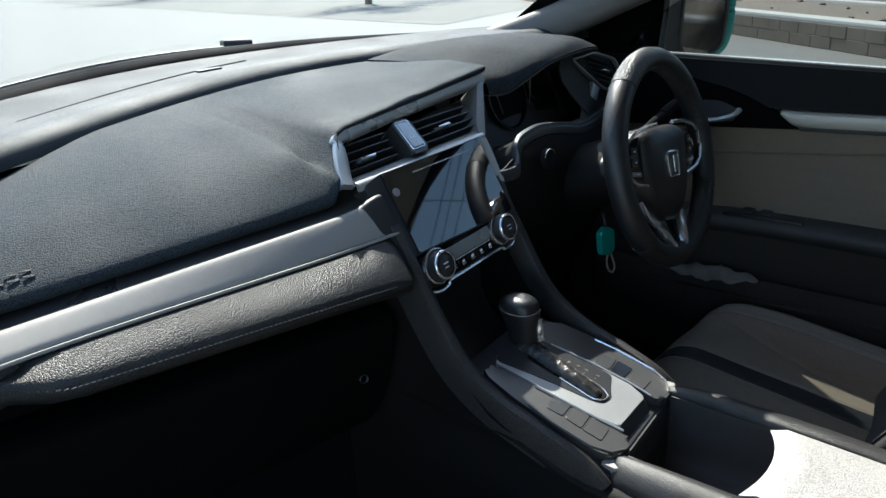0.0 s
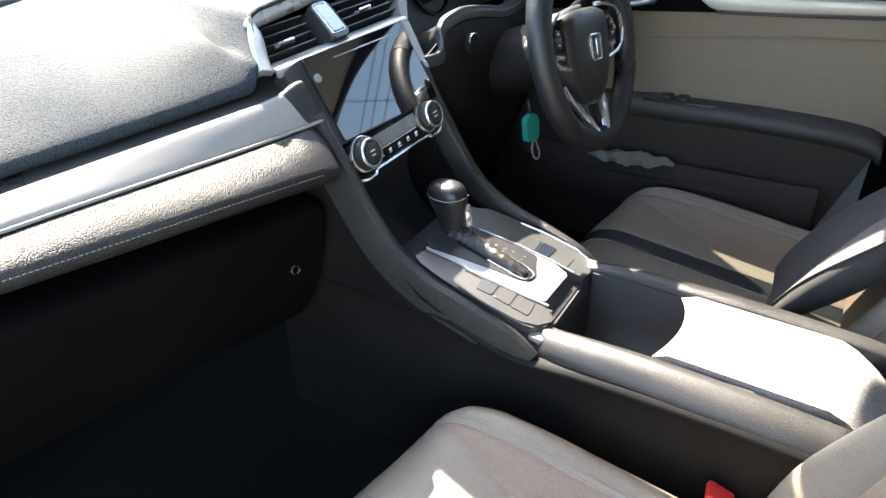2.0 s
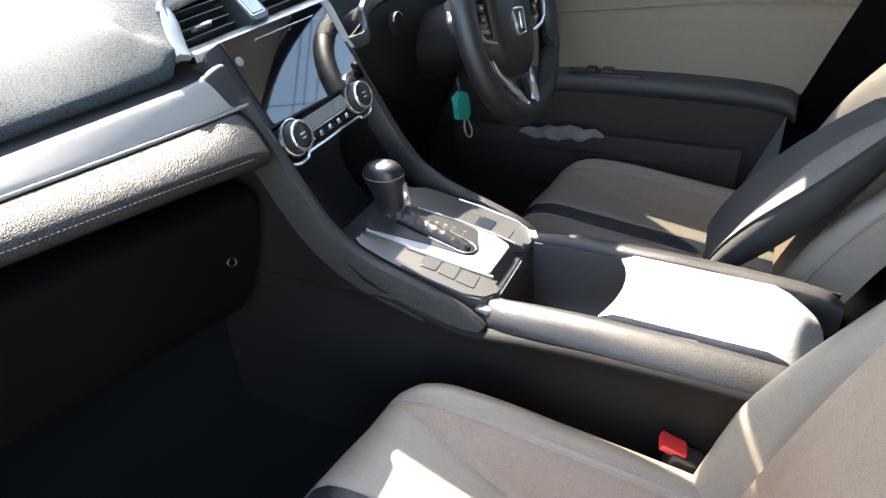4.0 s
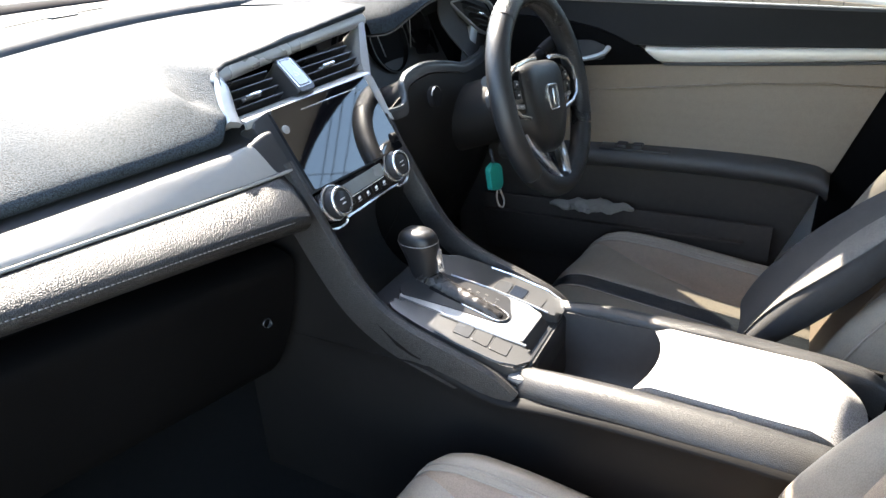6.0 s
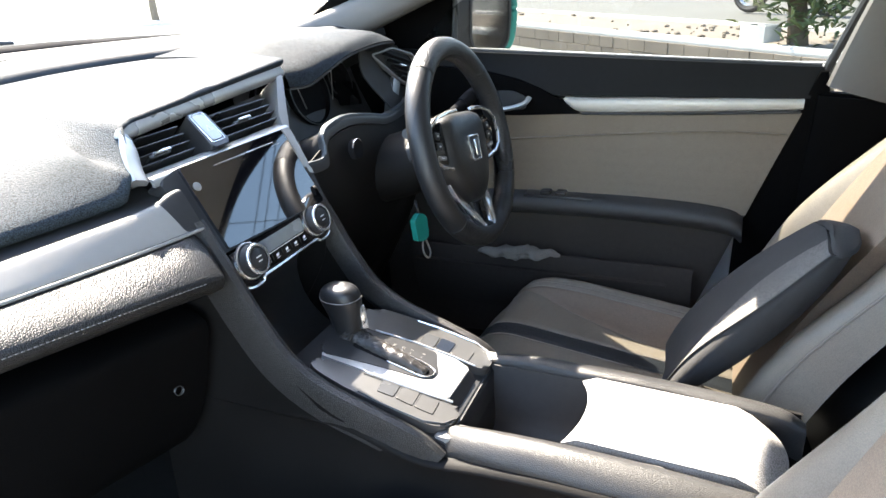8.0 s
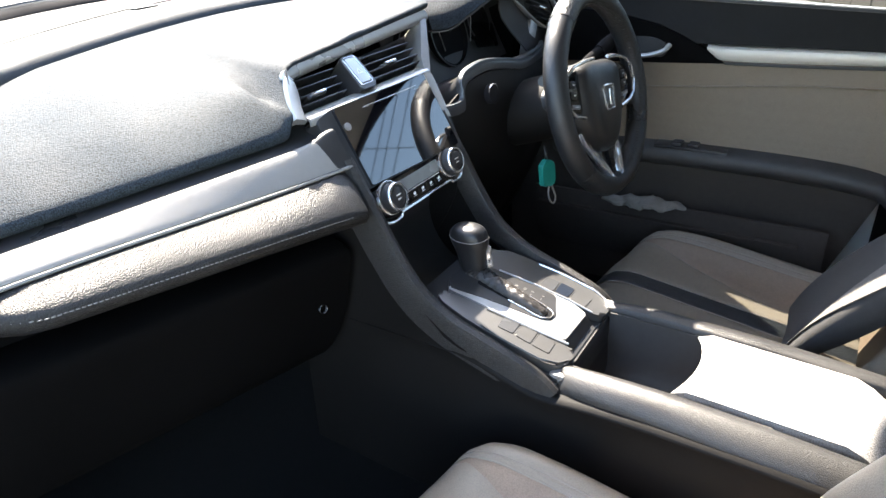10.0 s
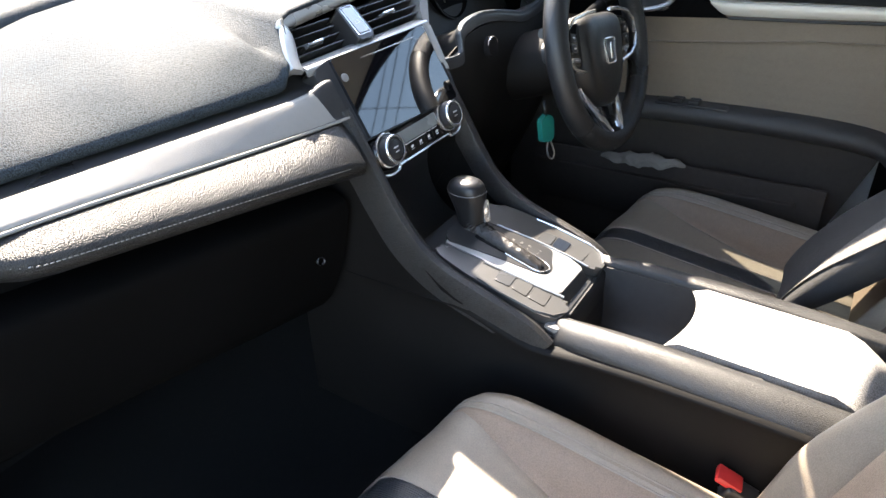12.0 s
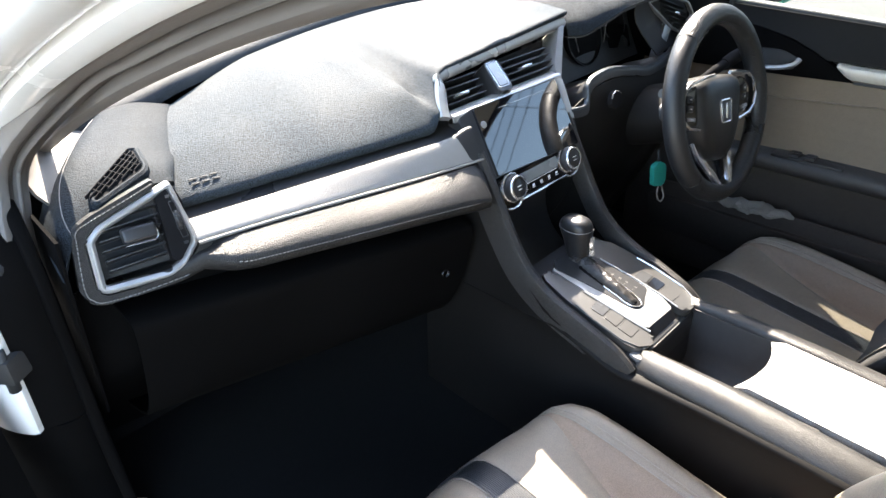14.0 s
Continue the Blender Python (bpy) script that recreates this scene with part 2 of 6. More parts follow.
def tube(path, r, k=8, closed=False, flat=1.0, up=(0, 0, 1)):
    """A round bar along a path; r is one radius or one for each point, flat squeezes it along up."""
    p = [Vector(a) for a in path]
    rs = r if isinstance(r, (list, tuple)) else [r] * len(p)
    rows = []
    for i, a in enumerate(p):
        d = (p[(i + 1) % len(p)] - p[i - 1]) if closed else (p[min(i + 1, len(p) - 1)] - p[max(i - 1, 0)])
        d.normalize()
        s = d.cross(Vector(up))
        s = s.normalized() if s.length > 1e-4 else Vector((1, 0, 0))
        w = s.cross(d)
        rows.append([a + rs[i] * (s * math.cos(q) + w * flat * math.sin(q)) for q in (2 * math.pi * j / k for j in range(k))])
    return grid(rows, True, closed, cap=not closed)


def box(sx, sy, sz, bevel=0.003, m=None, seg=2):
    bm = bmesh.new()
    bmesh.ops.create_cube(bm, size=1)
    bmesh.ops.scale(bm, vec=(sx, sy, sz), verts=bm.verts)
    if bevel:
        bmesh.ops.bevel(bm, geom=bm.edges[:], offset=bevel, segments=seg, profile=0.6, affect="EDGES")
    if m:
        bm.transform(m)
    return bm


def prism(poly, depth, m=None, bevel=0.0, seg=2):
    """A flat outline in x and y, drawn out by depth along -z, laid into the pose m."""
    bm = bmesh.new()
    a = [bm.verts.new((x, y, 0)) for x, y in poly]
    b = [bm.verts.new((x, y, -depth)) for x, y in poly]
    bm.faces.new(a), bm.faces.new(b[::-1])
    for i in range(len(a)):
        bm.faces.new((a[i], b[i], b[(i + 1) % len(a)], a[(i + 1) % len(a)]))
    if bevel:
        front = [e for e in bm.edges if all(abs(v.co.z) < 1e-9 for v in e.verts)]
        bmesh.ops.bevel(bm, geom=front, offset=bevel, segments=seg, profile=0.6, affect="EDGES")
    if m:
        bm.transform(m)
    return bm


def lathe(prof, m=None, k=32):
    """A turned body: prof lists radius and height along its z axis."""
    bm = grid([[(r * math.cos(q), r * math.sin(q), h) for q in (2 * math.pi * j / k for j in range(k))] for r, h in prof], True, cap=True)
    if m:
        bm.transform(m)
    return bm


def ring(prof, m=None, k=36):
    """A turned ring: prof is its closed section of radius and height."""
    bm = grid([[(r * math.cos(q), r * math.sin(q), h) for r, h in prof] for q in (2 * math.pi * j / k for j in range(k))], True, True)
    if m:
        bm.transform(m)
    return bm


def joined(*bms):
    out = bms[0]
    for b in bms[1:]:
        me = bpy.data.meshes.new("join")
        b.to_mesh(me)
        out.from_mesh(me)
        b.free()
        bpy.data.meshes.remove(me)
    return out


def rounded(poly, r, k=4):
    """The outline poly with its corners rounded by r."""
    out, n = [], len(poly)
    for i in range(n):
        a, b, c = Vector(poly[i - 1]), Vector(poly[i]), Vector(poly[(i + 1) % n])
        d, e = (a - b), (c - b)
        q = min(r, d.length * 0.45, e.length * 0.45)
        p0, p1 = b + d.normalized() * q, b + e.normalized() * q
        for j in range(k + 1):
            t = j / k
            out.append(tuple((1 - t) ** 2 * p0 + 2 * t * (1 - t) * b + t * t * p1))
    return out


def frame_ring(poly, width, depth, m, bevel=0.0015):
    """A flat frame that follows the outline poly, width wide towards its middle."""
    n = len(poly)
    c = sum((Vector(p) for p in poly), Vector((0, 0))) / n
    inner = []
    area = sum(poly[i - 1][0] * poly[i][1] - poly[i][0] * poly[i - 1][1] for i in range(n))
    sgn = 1 if area > 0 else -1
    for i in range(n):
        a, b, d = Vector(poly[i - 1]), Vector(poly[i]), Vector(poly[(i + 1) % n])
        t = ((b - a).normalized() + (d - b).normalized())
        t = t.normalized() if t.length > 1e-6 else (d - b).normalized()
        inner.append(b + Vector((-t.y, t.x)) * sgn * width)
    rows = []
    for i in range(n):
        o, q = Vector(poly[i]), inner[i]
        e = (q - o).normalized() * bevel if (q - o).length > 0 else Vector((0, 0))
        rows.append([(*o, -depth), (*o, -bevel), (*(o + e), 0), (*(q - e), 0), (*q, -bevel), (*q, -depth)])
    bm = grid(rows, True, True)
    bm.transform(m)
    return bm


def text(body, size, m, material, parent, name="lettering", depth=0.0003):
    cu = bpy.data.curves.new(name, "FONT")
    cu.body, cu.size, cu.extrude, cu.align_x, cu.align_y = body, size, depth, "CENTER", "CENTER"
    tmp = bpy.data.objects.new(name, cu)
    scene.collection.objects.link(tmp)
    bpy.context.view_layer.update()
    me = bpy.data.meshes.new_from_object(tmp)
    bpy.data.objects.remove(tmp)
    bpy.data.curves.remove(cu)
    bm = bmesh.new()
    bm.from_mesh(me)
    bpy.data.meshes.remove(me)
    bm.transform(m)
    return part(name, bm, material, parent, smooth=False)


def plane_pose(o, xdir, normal):
    """A pose at o whose x runs along xdir and whose z is the normal."""
    z = Vector(normal).normalized()
    x = Vector(xdir)
    x = (x - z * x.dot(z)).normalized()
    y = z.cross(x)
    return Matrix.Translation(o) @ Matrix((x, y, z)).transposed().to_4x4()


def smoothstep(a, b, x):
    t = min(max((x - a) / (b - a), 0), 1)
    return t * t * (3 - 2 * t)


# ---- dashboard ----
def ydash(x, s):
    """The dashboard's left half runs aslant: s is its depth at the car's middle."""
    return s - 0.185 * x


dash = thing("dashboard", (0, 0.35, 0.7), "black grained dashboard with silver trim and stitched pad, dusty in sunlight", "dashboard")


def seam_y(x):
    return 0.590 - 0.43 * (x - 0.06) ** 2 if x < 0.06 else 0.590 - 1.2 * (x - 0.06) ** 2


def seam_z(x):
    return 0.999 + 0.012 * smoothstep(-0.5, 0.1, x)


def pad_row(x):
    """The pad's section at x, from under its lip up to the seam with the deck."""
    w = smoothstep(-0.172, -0.154, x)
    lip = [(ydash(x, s), z) for s, z in ((0.240, 0.906), (0.206, 0.899), (0.190, 0.8985), (0.1825, 0.9055), (0.1865, 0.9155), (0.208, 0.9300), (0.250, 0.9515))]
    ey, ez = 0.252 + 0.03 * (x + 0.12), 0.977 + 0.068 * (x + 0.12)
    if x < -0.115:      # down along the left leg of the vent frame
        t = min((-0.115 - x) / 0.037, 1)
        ey, ez = 0.252 - 0.040 * t, 0.977 - 0.052 * t
    hood = [(ey + a, ez + b) for a, b in ((0.03, -0.010), (0.014, -0.006), (0.006, -0.002), (0.003, 0.004), (0.008, 0.008), (0.03, 0.010), (0.08, 0.015))]
    pts = [(a[0] * (1 - w) + b[0] * w, a[1] * (1 - w) + b[1] * w) for a, b in zip(lip, hood)]
    rise = 0.013 * smoothstep(-0.29, -0.150, x) * (1 - w * smoothstep(-0.16, -0.118, x))
    if x < -0.118:      # the pad swells gently towards the vent frame
        pts = [(y, z + rise * k) for (y, z), k in zip(pts, (0, 0, 0, 0, 0.15, 0.5, 0.9))]
    y0, z0 = pts[-1]
    y1, z1 = seam_y(x) - 0.004, seam_z(x) - 0.002
    if x < -0.487:      # the pad narrows towards its outboard corner
        y1 = min(y1, 0.348 + (x + 0.551) / 0.064 * 0.115) if x > -0.551 else ydash(x, 0.246) + 0.048 * (x + 0.57) / 0.019
        y1 = max(y1, y0 + 0.02)
    if x < -0.118:
        z1 = z0 + (z1 - z0) * min((y1 - y0) / 0.22, 1)
    for t in (0.25, 0.5, 0.75, 1.0):
        pts.append((y0 + (y1 - y0) * t, z0 + (z1 - z0) * (1 - (1 - t) ** 1.8)))
    return [(x, y, z) for y, z in pts]


xs = [-0.561, -0.555, -0.548, -0.535, -0.52, -0.505, -0.49, -0.47] + [-0.45 + 0.24 * i / 8 for i in range(9)] + [-0.205, -0.19, -0.175, -0.168, -0.162, -0.158, -0.154, -0.148, -0.140, -0.132, -0.124, -0.117, -0.10, -0.06, 0.0, 0.06, 0.12, 0.18, 0.22, 0.25]
pad_bm = sheet([pad_row(x) for x in xs], 3, 1, 0.004)
soft_ = [v for v in pad_bm.verts if -0.32 < v.co.x < -0.09 and v.co.y > 0.285 - 0.3 * (v.co.x + 0.12) * (v.co.x < -0.12) and v.co.y < seam_y(v.co.x) - 0.03]
for _ in range(34):
    bmesh.ops.smooth_vert(pad_bm, verts=soft_, factor=0.5, use_axis_x=False, use_axis_y=False, use_axis_z=True)
part("upper_pad", pad_bm, DASH, dash, "grained soft upper pad over the airbag")

# raised letters on the pad over the airbag: too worn to read, so plain bars
for k in range(3):
    x = -0.534 + 0.0135 * k
    sec = [p for p in cat(pad_row(x), 8) if p.z > 0.915]
    for d, w in ((0.1985, 0.0030), (0.2040, 0.0022)):
        i = min(range(1, len(sec) - 1), key=lambda j: abs(sec[j].y - ydash(x, d)))
        up_ = (sec[i + 1] - sec[i - 1]).normalized()
        part("airbag_mark", box(0.0105, w, 0.0010, 0.0003, plane_pose(sec[i] + Vector((0, -up_.z, up_.y)) * 0.0012, (1, -0.185, 0), (0, -up_.z, up_.y))), DECK, dash)

# outboard end of the dash: from the pad's edge to the side window
ends = [
    [(-0.566, 0.290, 0.944), (-0.598, 0.292, 0.946), (-0.640, 0.290, 0.941), (-0.680, 0.279, 0.929), (-0.712, 0.266, 0.908), (-0.728, 0.262, 0.880)],
    [(-0.563, 0.312, 0.956), (-0.594, 0.318, 0.960), (-0.638, 0.320, 0.958), (-0.680, 0.310, 0.950), (-0.706, 0.298, 0.935), (-0.726, 0.290, 0.900)],
    [(-0.551, 0.352, 0.963), (-0.582, 0.362, 0.968), (-0.620, 0.372, 0.969), (-0.652, 0.372, 0.966), (-0.678, 0.365, 0.953), (-0.715, 0.350, 0.915)],
    [(-0.521, 0.404, 0.974), (-0.548, 0.425, 0.979), (-0.572, 0.440, 0.980), (-0.598, 0.450, 0.978), (-0.620, 0.450, 0.966), (-0.665, 0.440, 0.930)],
    [(-0.487, 0.463, 0.986), (-0.510, 0.480, 0.989), (-0.532, 0.495, 0.989), (-0.552, 0.505, 0.986), (-0.572, 0.505, 0.972), (-0.61, 0.50, 0.945)],
]
part("end_cover", sheet([[(r[0][0] + w, r[0][1] + 0.006, r[0][2] - 0.012), (r[0][0] + 0.15 * w, r[0][1] + 0.002, r[0][2] - 0.003)] + r[1:] for r, w in zip(ends, (0.004, 0.014, 0.026, 0.026, 0.026))], 4, 4, 0.004), ENDM, dash, "stitched end cover beside the window")
threads = []
for a, b in zip(*(lambda q: (q[:-1], q[1:]))(cat([Vector(r[4]) * 0.6 + Vector(r[3]) * 0.4 + Vector((0, 0, 0.002)) for r in ends], 22))):
    threads.append(tube([a, a + (b - a) * 0.65], 0.0007, 5))
part("stitching", joined(*threads), GREY, dash)

# deck below the windscreen with its rolled front ridge
def base_y(x):
    return 0.93 - 0.85 * x * x


def deck_row(x):
    sy, sz = seam_y(x) if x < 0.33 else seam_y(0.33) - 0.55 * (x - 0.33), seam_z(x)
    by = base_y(x)
    if x < -0.484:      # behind the end cover
        sy, sz = 0.466 + 0.30 * (-0.484 - x), 0.982 - 0.05 * (-0.484 - x)
        by = max(by, sy + 0.085)
    pts = [(sy, sz - 0.012), (sy + 0.002, sz + 0.001), (sy + 0.012, sz + 0.011), (sy + 0.035, sz + 0.017), (sy + 0.07, sz + 0.015)]
    for t in (0.3, 0.6, 1.0):
        pts.append((sy + 0.07 + (by - sy - 0.07) * t, sz + 0.015 + (1.026 - sz - 0.015) * t))
    return [(x, y, z) for y, z in pts]


part("deck", sheet([deck_row(-0.60 + 1.3 * i / 18) for i in range(19)], 2, 2, 0.004), DECK, dash, "dark deck under the windscreen")

# defroster slot: thin dark groove with a small sensor wedge
slot = [(x, seam_y(x) + 0.115 + 0.06 * (x + 0.3), 0.0) for x in (-0.36, -0.28, -0.2, -0.12, -0.04, 0.04, 0.10)]
slot = [(x, y, seam_z(x) + 0.0155) for x, y, z in slot]
part("defroster_slot", tube(cat(slot, 4), 0.0040, 6, flat=0.4), GAUGE, dash)
part("sun_sensor", box(0.045, 0.016, 0.004, 0.0015, pose(0.0, 0.70, 1.0265, 0, 0, -8)), SMOOTH, dash)

# trim strip and padded lower panel of the passenger side
def strip_row(x):
    k = smoothstep(-0.17, -0.12, x)
    zc = 0.874 - 0.015 * smoothstep(-0.57, -0.13, x)
    top = 0.902 + 0.012 * k
    return [(x, ydash(x, s), z) for s, z in ((0.169, top - 0.022), (0.168, top - 0.011), (0.165, top - 0.0095), (0.159, top - 0.0115), (0.148, (top - 0.010 + zc) / 2 + 0.001), (0.1390, zc + 0.004), (0.1370, zc))]


sx = [-0.572 + 0.452 * i / 16 for i in range(17)]
# Black material stands in for the pad's shade on the silver sweep.
part("strip_recess", sheet([[(x, ydash(x, s), z) for s, z in ((0.240, 0.920), (0.224, 0.908), (0.200, 0.898), (0.1655, 0.8915))] for x in sx], 2, 1, 0.002), SMOOTH, dash, "silver sweep under the pad, its shade put in as black")
def strip_end(j):
    return -0.162 + 0.0040 * j


su = [i / 16 for i in range(17)]
part("trim_strip", sheet([[strip_row(-0.572 + (strip_end(j) + 0.572) * u)[j] for j in range(7)] for u in su], 3, 1, 0.002), STRIP, dash, "wide brushed silver strip")
part("strip_tail", sheet([[strip_row(strip_end(j) + (-0.118 - strip_end(j)) * u)[j] for j in range(7)] for u in su], 3, 1, 0.002), SMOOTH, dash, "black end of the strip beside the screen")
part("strip_bead", tube([(x, ydash(x, 0.1345), 0.872 - 0.015 * smoothstep(-0.57, -0.13, x)) for x in sx], 0.0022, 6), STRIP, dash, "thin bead under the strip")


def knee_row(x):
    zc = 0.870 - 0.015 * smoothstep(-0.57, -0.13, x) - 0.020 * smoothstep(-0.562, -0.590, x)
    zs = min(0.852 - 0.049 * max(x + 0.60, 0) / 0.43, zc - 0.010)
    e = smoothstep(-0.15, -0.125, x)
    q = smoothstep(-0.52, -0.22, x) * smoothstep(-0.125, -0.165, x)      # bulges more towards the middle of the car
    zs += 0.008 * q
    lo = 0.0915 - 0.012 * q
    pts = ((0.142, zc - 0.002), (0.132, zc - 0.001), (0.122, zc - 0.0045), (0.122 * 0.5 + lo * 0.5, zc * 0.52 + zs * 0.48 + 0.004), (lo + 0.004, zs + 0.0105), (lo, zs + 0.001), (lo + 0.006, zs - 0.012), (lo + 0.030, zs - 0.020), (0.19, zs - 0.024))
    g = smoothstep(-0.532, -0.588, x)      # sinks into the vent surround
    return [(x, ydash(x, s) + 0.02 * e + 0.037 * g, z) for s, z in pts]


kx = [-0.66, -0.64, -0.62, -0.61] + [-0.60 + 0.475 * i / 18 for i in range(19)]
part("padded_panel", sheet([knee_row(x) for x in kx], 3, 1, 0.003), KNEE, dash, "grained padded panel with pale stitching")
# stitches: short pale threads along the lower edge
st = []
for i in range(4, 79):
    x = -0.604 + i * 0.0054
    g = 0.037 * smoothstep(-0.532, -0.588, x)
    zs = 0.846 - 0.049 * max(x + 0.60, 0) / 0.43 + 0.008 * smoothstep(-0.52, -0.22, x)
    lo = 0.0918 - 0.012 * smoothstep(-0.52, -0.22, x)
    st.append(tube([(x, ydash(x, lo) + g, zs + 0.0085), (x + 0.0038, ydash(x + 0.0038, lo) + g, zs + 0.0081)], 0.0007, 5))
part("stitching", joined(*st), GREY, dash, "pale stitches")

# glove box with its rolled upper edge and the kick area, darkened for footwell shade
def glove_row(x):
    zt = 0.790 - 0.04 * (x + 0.675) / 0.46
    pts = ((0.20, zt + 0.012), (0.165, zt + 0.010), (0.140, zt + 0.002), (0.132, zt - 0.012), (0.140, zt - 0.05), (0.165, zt - 0.13), (0.215, zt - 0.21), (0.30, zt - 0.24))
    return [(x, ydash(x, s), z) for s, z in pts]


part("glove_box", sheet([glove_row(-0.675 + 0.53 * i / 10) for i in range(11)], 3, 1, 0.004), SHADE, dash, "moulded glove box lid, darkened for the shaded footwell")
part("glove_box_latch", ring([(0.0056, -0.004), (0.0066, -0.004), (0.0066, 0.0003), (0.0061, 0.0008), (0.0056, 0.0003)], plane_pose((-0.192, 0.181, 0.661), (1, -0.185, 0), (-0.25, -1, 0.15)), 24), SWITCH, dash, "small dark lock ring")
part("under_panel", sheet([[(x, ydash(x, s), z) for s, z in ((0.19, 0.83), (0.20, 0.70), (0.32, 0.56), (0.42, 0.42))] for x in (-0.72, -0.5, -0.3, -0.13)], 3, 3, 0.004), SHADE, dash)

# outboard vent: silver frame, slats, paddle, thumb wheel
MV = plane_pose((-0.63, ydash(-0.63, 0.140), 0.905), (1, -0.185, 0), (-0.12, -1, 0.20))
OUT = rounded([(0.0485, 0.0536), (-0.0452, 0.025), (-0.0615, 0.011), (-0.0667, -0.0518), (-0.0583, -0.0589), (0.0184, -0.0655), (0.0393, -0.0576), (0.0616, -0.0319), (0.0612, -0.020)], 0.006)
part("side_vent_frame", frame_ring(OUT, 0.0095, 0.012, MV @ Matrix.Translation((0, 0, 0.001)), 0.0038), SILVER, dash, "satin silver frame of the outboard vent")
INN = [(0.0307, 0.0412), (-0.0408, 0.0137), (-0.0463, 0.0004), (-0.0501, -0.0362), (-0.0468, -0.0414), (0.0228, -0.0436)]
part("side_vent_well", prism([(x * 1.15, y * 1.15) for x, y in INN], 0.03, MV @ Matrix.Translation((0, 0, -0.026))), RUBBER, dash)
for k in range(6):
    y = 0.026 - 0.0125 * k
    x0, x1 = max(-0.047, -0.041 + (y - 0.0137) * 2.6), 0.026 + 0.08 * y
    part("vent_slat", box(x1 - x0, 0.0022, 0.018, 0.0008, MV @ pose((x0 + x1) / 2, y, -0.014, -24)), SMOOTH, dash)
for k in range(4):
    part("vent_vane", box(0.0018, 0.012, 0.008, 0.0006, MV @ pose(0.020, 0.018 - 0.014 * k, -0.010, 0, 20)), SMOOTH, dash)
part("vent_paddle", box(0.040, 0.018, 0.016, 0.004, MV @ pose(-0.004, 0.003, 0.001, -14, 0, -3), 3), SMOOTH, dash, "black airflow paddle with a bright edge")
part("paddle_edge", tube([MV @ Vector(p) for p in ((-0.023, -0.0062, 0.009), (0.010, -0.0085, 0.010), (0.0145, -0.006, 0.009), (0.016, 0.003, 0.005))], 0.0011, 6), CHROME, dash)
part("thumbwheel_plate", prism(rounded([(0.0262, 0.036), (0.0300, 0.0400), (0.0415, 0.0450), (0.0530, -0.0205), (0.0500, -0.0290), (0.0330, -0.0470), (0.0240, -0.0420)], 0.003), 0.014, MV @ Matrix.Translation((0, 0, 0.0022)), 0.0012), GAUGE, dash, "black plate of the vent wheel")
part("thumbwheel_slot", prism(rounded([(0.0395, 0.027), (0.0445, 0.028), (0.0495, -0.017), (0.0435, -0.018)], 0.002), 0.002, MV @ Matrix.Translation((0, 0, 0.0026)), 0.0003), GAUGE, dash)
part("thumbwheel", lathe([(0.002, -0.003), (0.016, -0.003), (0.017, -0.0015), (0.017, 0.0015), (0.016, 0.003), (0.002, 0.003)], MV @ pose(0.0435, 0.004, -0.0085, 0, 90, 0), 24), SMOOTH, dash)
for k in range(7):
    q = radians(30 + 20 * k)
    part("wheel_rib", box(0.0062, 0.0016, 0.0016, 0.0004, MV @ pose(0.0435, 0.004 + 0.0172 * math.cos(q), -0.0085 + 0.0172 * math.sin(q))), SWITCH, dash)
part("wheel_outline", frame_ring(rounded([(0.0385, 0.029), (0.0455, 0.030), (0.0510, -0.019), (0.0425, -0.020)], 0.002), 0.0009, 0.001, MV @ Matrix.Translation((0, 0, 0.0030)), 0.0002), SWITCH, dash)
part("mark", box(0.006, 0.004, 0.0004, 0, MV @ pose(0.0455, -0.0265, 0.0026)), SWITCH, dash)
part("mark", box(0.005, 0.004, 0.0004, 0, MV @ pose(0.0395, 0.036, 0.0026)), SWITCH, dash)
# stitched surround of that vent
SUR = rounded([(0.0300, 0.0605), (-0.050, 0.0380), (-0.069, 0.029), (-0.0765, 0.010), (-0.0855, -0.044), (-0.078, -0.064), (-0.062, -0.0705), (0.022, -0.0745), (0.085, -0.0640), (0.082, -0.042), (0.0640, -0.0325), (0.0405, -0.0590), (0.0184, -0.0668), (-0.0583, -0.0604), (-0.0682, -0.052), (-0.0630, 0.0125), (-0.0458, 0.0264), (0.0300, 0.0495)], 0.004)
part("vent_surround", prism(SUR, 0.014, MV @ Matrix.Translation((0, 0, -0.001)), 0.003), KNEE, dash, "grained stitched surround")
loop_ = [(0.0375, -0.069), (-0.0178, -0.0695), (-0.0602, -0.0665), (-0.0745, -0.0600), (-0.0800, -0.0428), (-0.0715, 0.0094), (-0.0670, 0.0260), (-0.0500, 0.0330), (-0.0008, 0.0470), (0.0280, 0.0555)]
threads = []
fine_ = cat([(*p, 0.0012) for p in loop_], 9)
for a, b in zip(fine_[:-1], fine_[1:]):
    a, b = MV @ a, MV @ b
    threads.append(tube([a, a + (b - a) * 0.7], 0.0007, 5))
part("stitching", joined(*threads), GREY, dash)

# demister grille on the end cover
MG = plane_pose((-0.622, 0.318, 0.9615), (0.80, 0.58, 0.10), (-0.10, -0.16, 0.98))
GR = rounded([(-0.0346, 0.0173), (-0.0203, 0.0182), (0.0600, 0.0157), (0.0655, 0.0022), (0.0287, -0.0305), (0.015, -0.0345), (-0.0558, -0.0112), (-0.0574, -0.0014)], 0.005)
part("demister_frame", frame_ring(GR, 0.0085, 0.010, MG @ Matrix.Translation((0, 0, 0.0015)), 0.003), ENDM, dash, "dark demister grille frame")
part("demister_well", prism([(x * 0.95, y * 0.95 - 0.0004) for x, y in GR], 0.004, MG @ Matrix.Translation((0, 0, -0.001))), GAUGE, dash)
